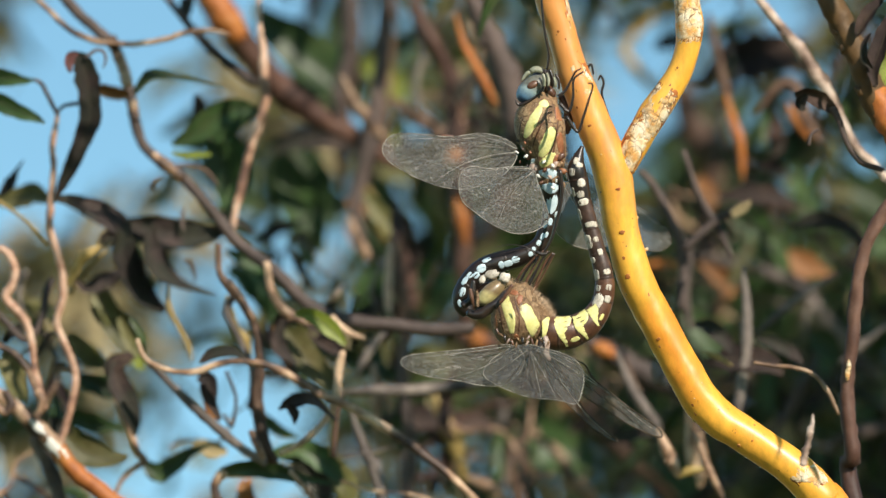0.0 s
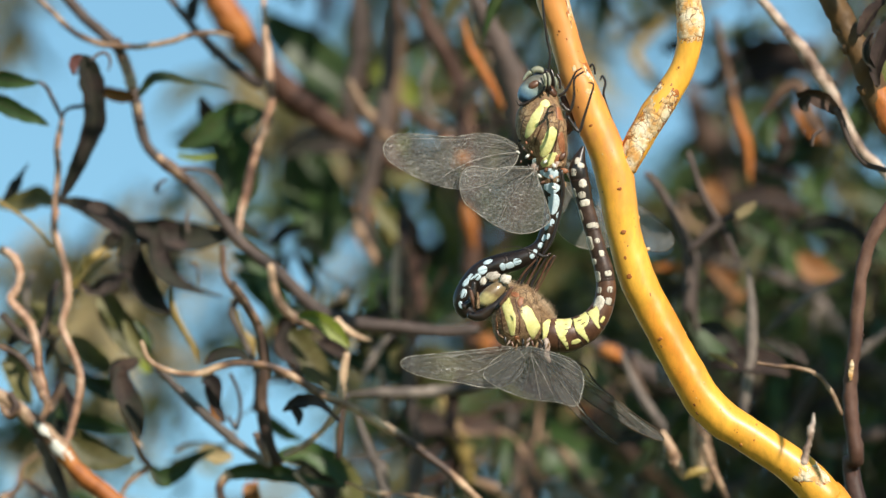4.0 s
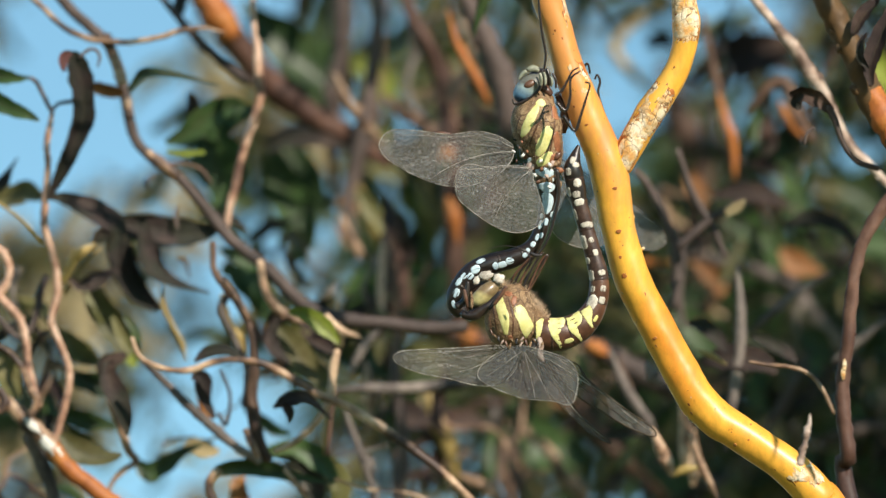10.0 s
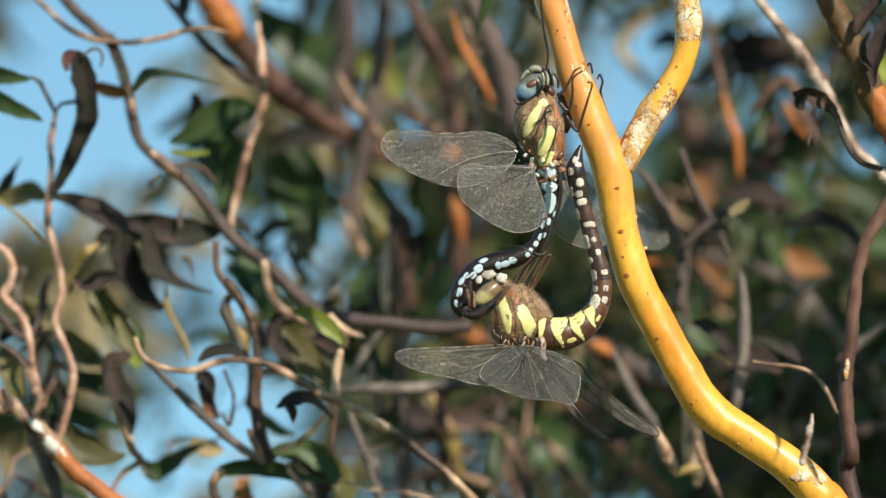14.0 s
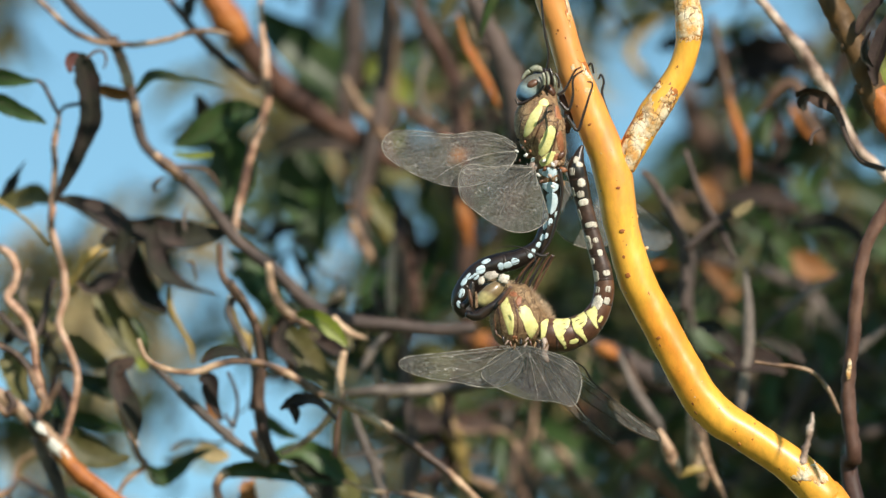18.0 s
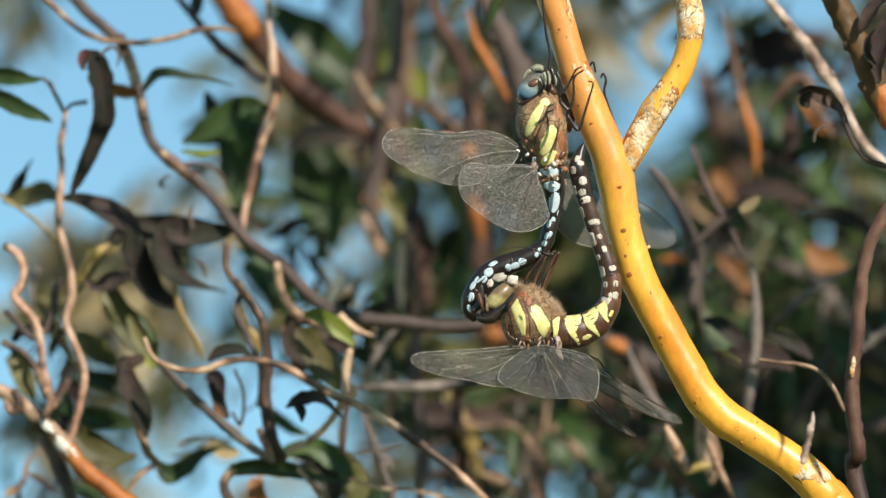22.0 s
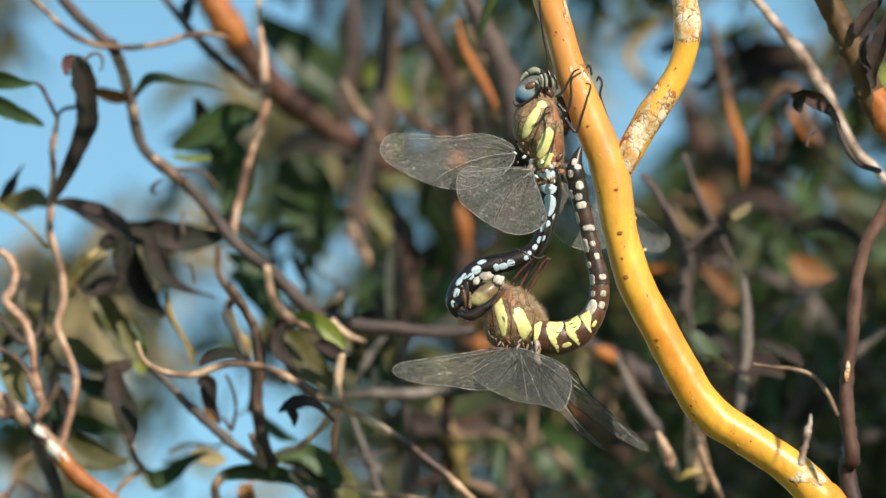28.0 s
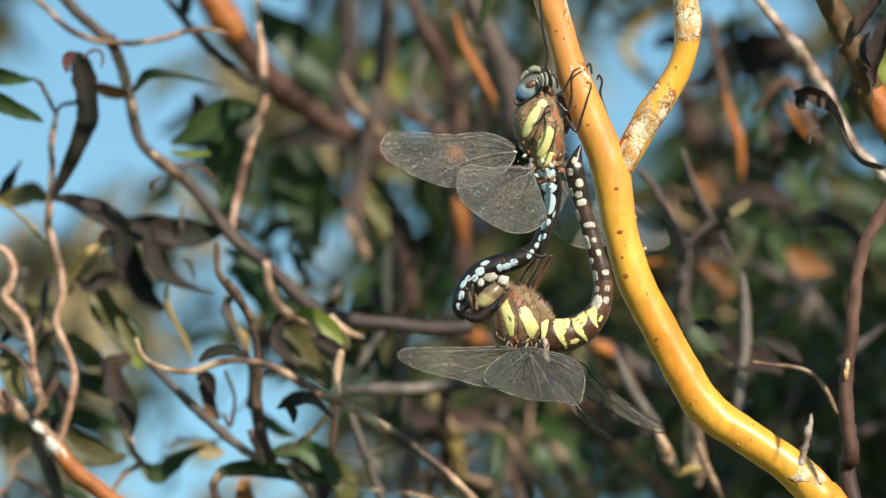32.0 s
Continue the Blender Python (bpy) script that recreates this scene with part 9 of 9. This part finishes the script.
    blown(big_leaf, (
    (0, 0.1, 0.1), (0.5, 0.2, 0.1), (1, 0.2, 0.2), (1.5, 0.2, 0), (2, 0.3, 0.3),
    (2.5, 0.1, 0), (3, -0.2, 0.1), (3.5, 0.2, 0), (5.5, -0.1, -0.1), (6, -0.6, -0.3),
    (6.5, -0.3, -0.2), (7, -0.2, 0), (7.5, -0.2, -0.2), (8, -0.3, -0.1), (8.5, -0.3, -0.2),
    (9, -0.1, 0), (9.5, -0.1, 0), (10, -0.1, -0.2), (10.5, -0.2, -0.2), (11, -0.1, 0),
    (11.5, -0.1, 0), (12, -0.1, 0), (12.5, 0, 0), (13, 0, 0), (13.5, 0, 0),
    (14, -0.2, 0), (14.5, 0.1, 0), (16.5, 0.1, -0.1), (17, 0.1, 0), (17.5, -0.1, 0.1),
    (18, -0.1, 0), (18.5, 0.1, 0.1), (19, 0.7, 0.3), (19.5, 0.2, 0), (20, 0.1, 0.2),
    (20.5, 0.3, 0.1), (21, 1.3, 0.3), (21.5, 0.6, 0.2), (22, 1.5, 0.3), (22.5, 0.4, 0.1),
    (23, 0.3, 0), (23.5, 0.1, -0.1), (24, -0.5, -0.1), (24.5, -0.7, 0), (25, -0.7, 0),
    (25.5, -0.9, 0), (27.5, -0.6, 0.1), (28, -0.5, 0), (28.5, -0.2, 0), (29, 0.8, 0.2),
    (29.5, 1.2, 0.3), (30, 0.4, 0.1), (30.5, 0.2, 0.1), (31, 0.4, 0.1), (31.5, -0.2, 0),
    (32, -0.2, -0.1)))
    blown(bud, (
    (0, -0.1, 0.1), (0.5, -0.1, -0.1), (1, -0.2, -0.1), (1.5, 0, 0), (2, -0.1, -0.3),
    (2.5, 0, -0.2), (3, 0, 0), (3.5, 0, -0.1), (5.5, -0.1, 0.1), (6, -0.2, 0.1),
    (6.5, -0.2, 0.1), (7, -0.1, 0.1), (7.5, -0.3, 0.1), (8, -0.3, 0.2), (8.5, -0.3, 0.2),
    (9, 0.1, 0.3), (9.5, 0.1, 0.3), (10, -0.1, 0.2), (10.5, -0.1, 0.2), (11, -0.3, 0.2),
    (11.5, -0.1, 0), (12, -0.1, 0), (12.5, 0, 0), (13, 0, 0), (13.5, -0.1, 0),
    (14, 0, 0), (14.5, 0, 0), (16.5, 0.1, 0), (17, 0, -0.1), (17.5, 0, -0.1),
    (18, 0.1, 0), (18.5, -0.2, 0.1), (19, 0, -0.1), (19.5, 0.1, -0.1), (20, 0.1, -0.2),
    (20.5, 0, -0.3), (21, 0.2, -0.1), (21.5, 0, 0.1), (22, 0, 0), (22.5, -0.2, -0.4),
    (23, -0.5, -0.5), (23.5, -0.3, -0.6), (24, -0.5, -0.4), (24.5, -0.8, -0.4), (25, -0.3, 0),
    (25.5, -0.1, 0.1), (27.5, -0.4, 0.3), (28, -0.4, 0.1), (28.5, -0.5, -0.2), (29, 0.3, -0.1),
    (29.5, 0.1, -0.1), (30, 0.1, -0.1), (30.5, 0, 0.1), (31, -0.1, 0.3), (31.5, 0.1, 0.2),
    (32, 0.2, 0.3)))
    blown(hang, (
    (0, 0.5, 0.4), (0.5, 0.3, 0.1), (1, 0.3, 0.1), (1.5, 0.3, -0.1), (2, 0.1, 0.1),
    (2.5, 0.3, -0.1), (3, 0.4, -0.4), (3.5, 0.4, -0.2), (5.5, 0.1, -0.5), (6, 0, -0.3),
    (6.5, -0.1, -0.4), (7, 0.2, 0), (7.5, 0.1, -0.2), (8, 0.2, -0.1), (8.5, 0.2, 0),
    (9, 0.2, 0), (9.5, 0.2, 0), (10, 0.1, 0), (10.5, 0.1, 0), (11, 0.2, 0.2),
    (11.5, -0.1, 0), (12, 0.2, 0.1), (12.5, 0.2, 0.2), (13, 0, 0), (13.5, 0.2, 0.2),
    (14, 0.2, 0.2), (14.5, 0.1, 0), (16.5, 0.4, -0.5), (17, 0.4, -0.4), (17.5, 0, -0.2),
    (18, 0.4, -0.5), (18.5, 0.4, -0.4), (19, 0.8, -0.1), (19.5, 0.3, 0.1), (20, 0.2, 0.1),
    (20.5, 0.1, 0), (21, 0.5, 0.2), (21.5, 0.8, -1), (22, 0.8, -0.5), (22.5, 0.3, 0.1),
    (23, 0.4, -0.1), (23.5, 0.1, -0.1), (24, -0.3, -0.5), (24.5, -0.2, -0.1), (25, -0.2, -0.3),
    (25.5, -0.3, -0.3), (27.5, 0.1, -0.3), (28, 0, -0.6), (28.5, 0.2, -0.2), (29, 0.1, -0.3),
    (29.5, 0.2, 0.1), (30, 0, -0.3), (30.5, 0.2, 0.1), (31, 0.1, 0.3), (31.5, 0, 0),
    (32, 0, -0.1)))
    blown(stub, (
    (0, 0.1, 0), (0.5, 0, -0.1), (1, -0.2, 0), (1.5, -0.2, 0), (2, -0.1, 0.1),
    (2.5, -0.2, 0), (3, -0.3, -0.1), (3.5, -0.1, -0.1), (5.5, -0.2, -0.1), (6, 0, -0.1),
    (6.5, 0, -0.2), (7, 0, 0), (7.5, 0.1, 0), (8, 0.1, -0.1), (8.5, 0.2, -0.1),
    (9, 0.1, 0), (9.5, -0.1, 0), (10, -0.1, 0), (10.5, 0, -0.2), (11, 0, 0),
    (11.5, 0.1, 0), (12, 0, 0), (12.5, 0, 0), (13, 0, 0), (13.5, 0, 0),
    (14, 0, 0), (14.5, -0.1, 0), (16.5, -0.1, -0.1), (17, -0.1, 0), (17.5, 0.1, -0.1),
    (18, 0.1, -0.2), (18.5, 0.1, -0.1), (19, 0.1, -0.1), (19.5, -0.1, -0.2), (20, -0.1, 0),
    (20.5, 0, -0.3), (21, 0.2, -0.3), (21.5, -0.1, -0.4), (22, 0.4, -0.7), (22.5, 0, -0.1),
    (23, 0.1, -0.2), (23.5, 0, 0.3), (24, 0, 0.5), (24.5, 0.2, 0.6), (25, 0.7, 0.4),
    (25.5, -0.2, 0.2), (27.5, 0.1, 0), (28, 0.1, -0.1), (28.5, 0, 0.1), (29, -0.2, -0.2),
    (29.5, 0, -0.1), (30, 0.1, 0.5), (30.5, 0.1, -0.1), (31, 0.1, -0.1), (31.5, 0.2, 0),
    (32, 0.2, -0.1)))


motions()
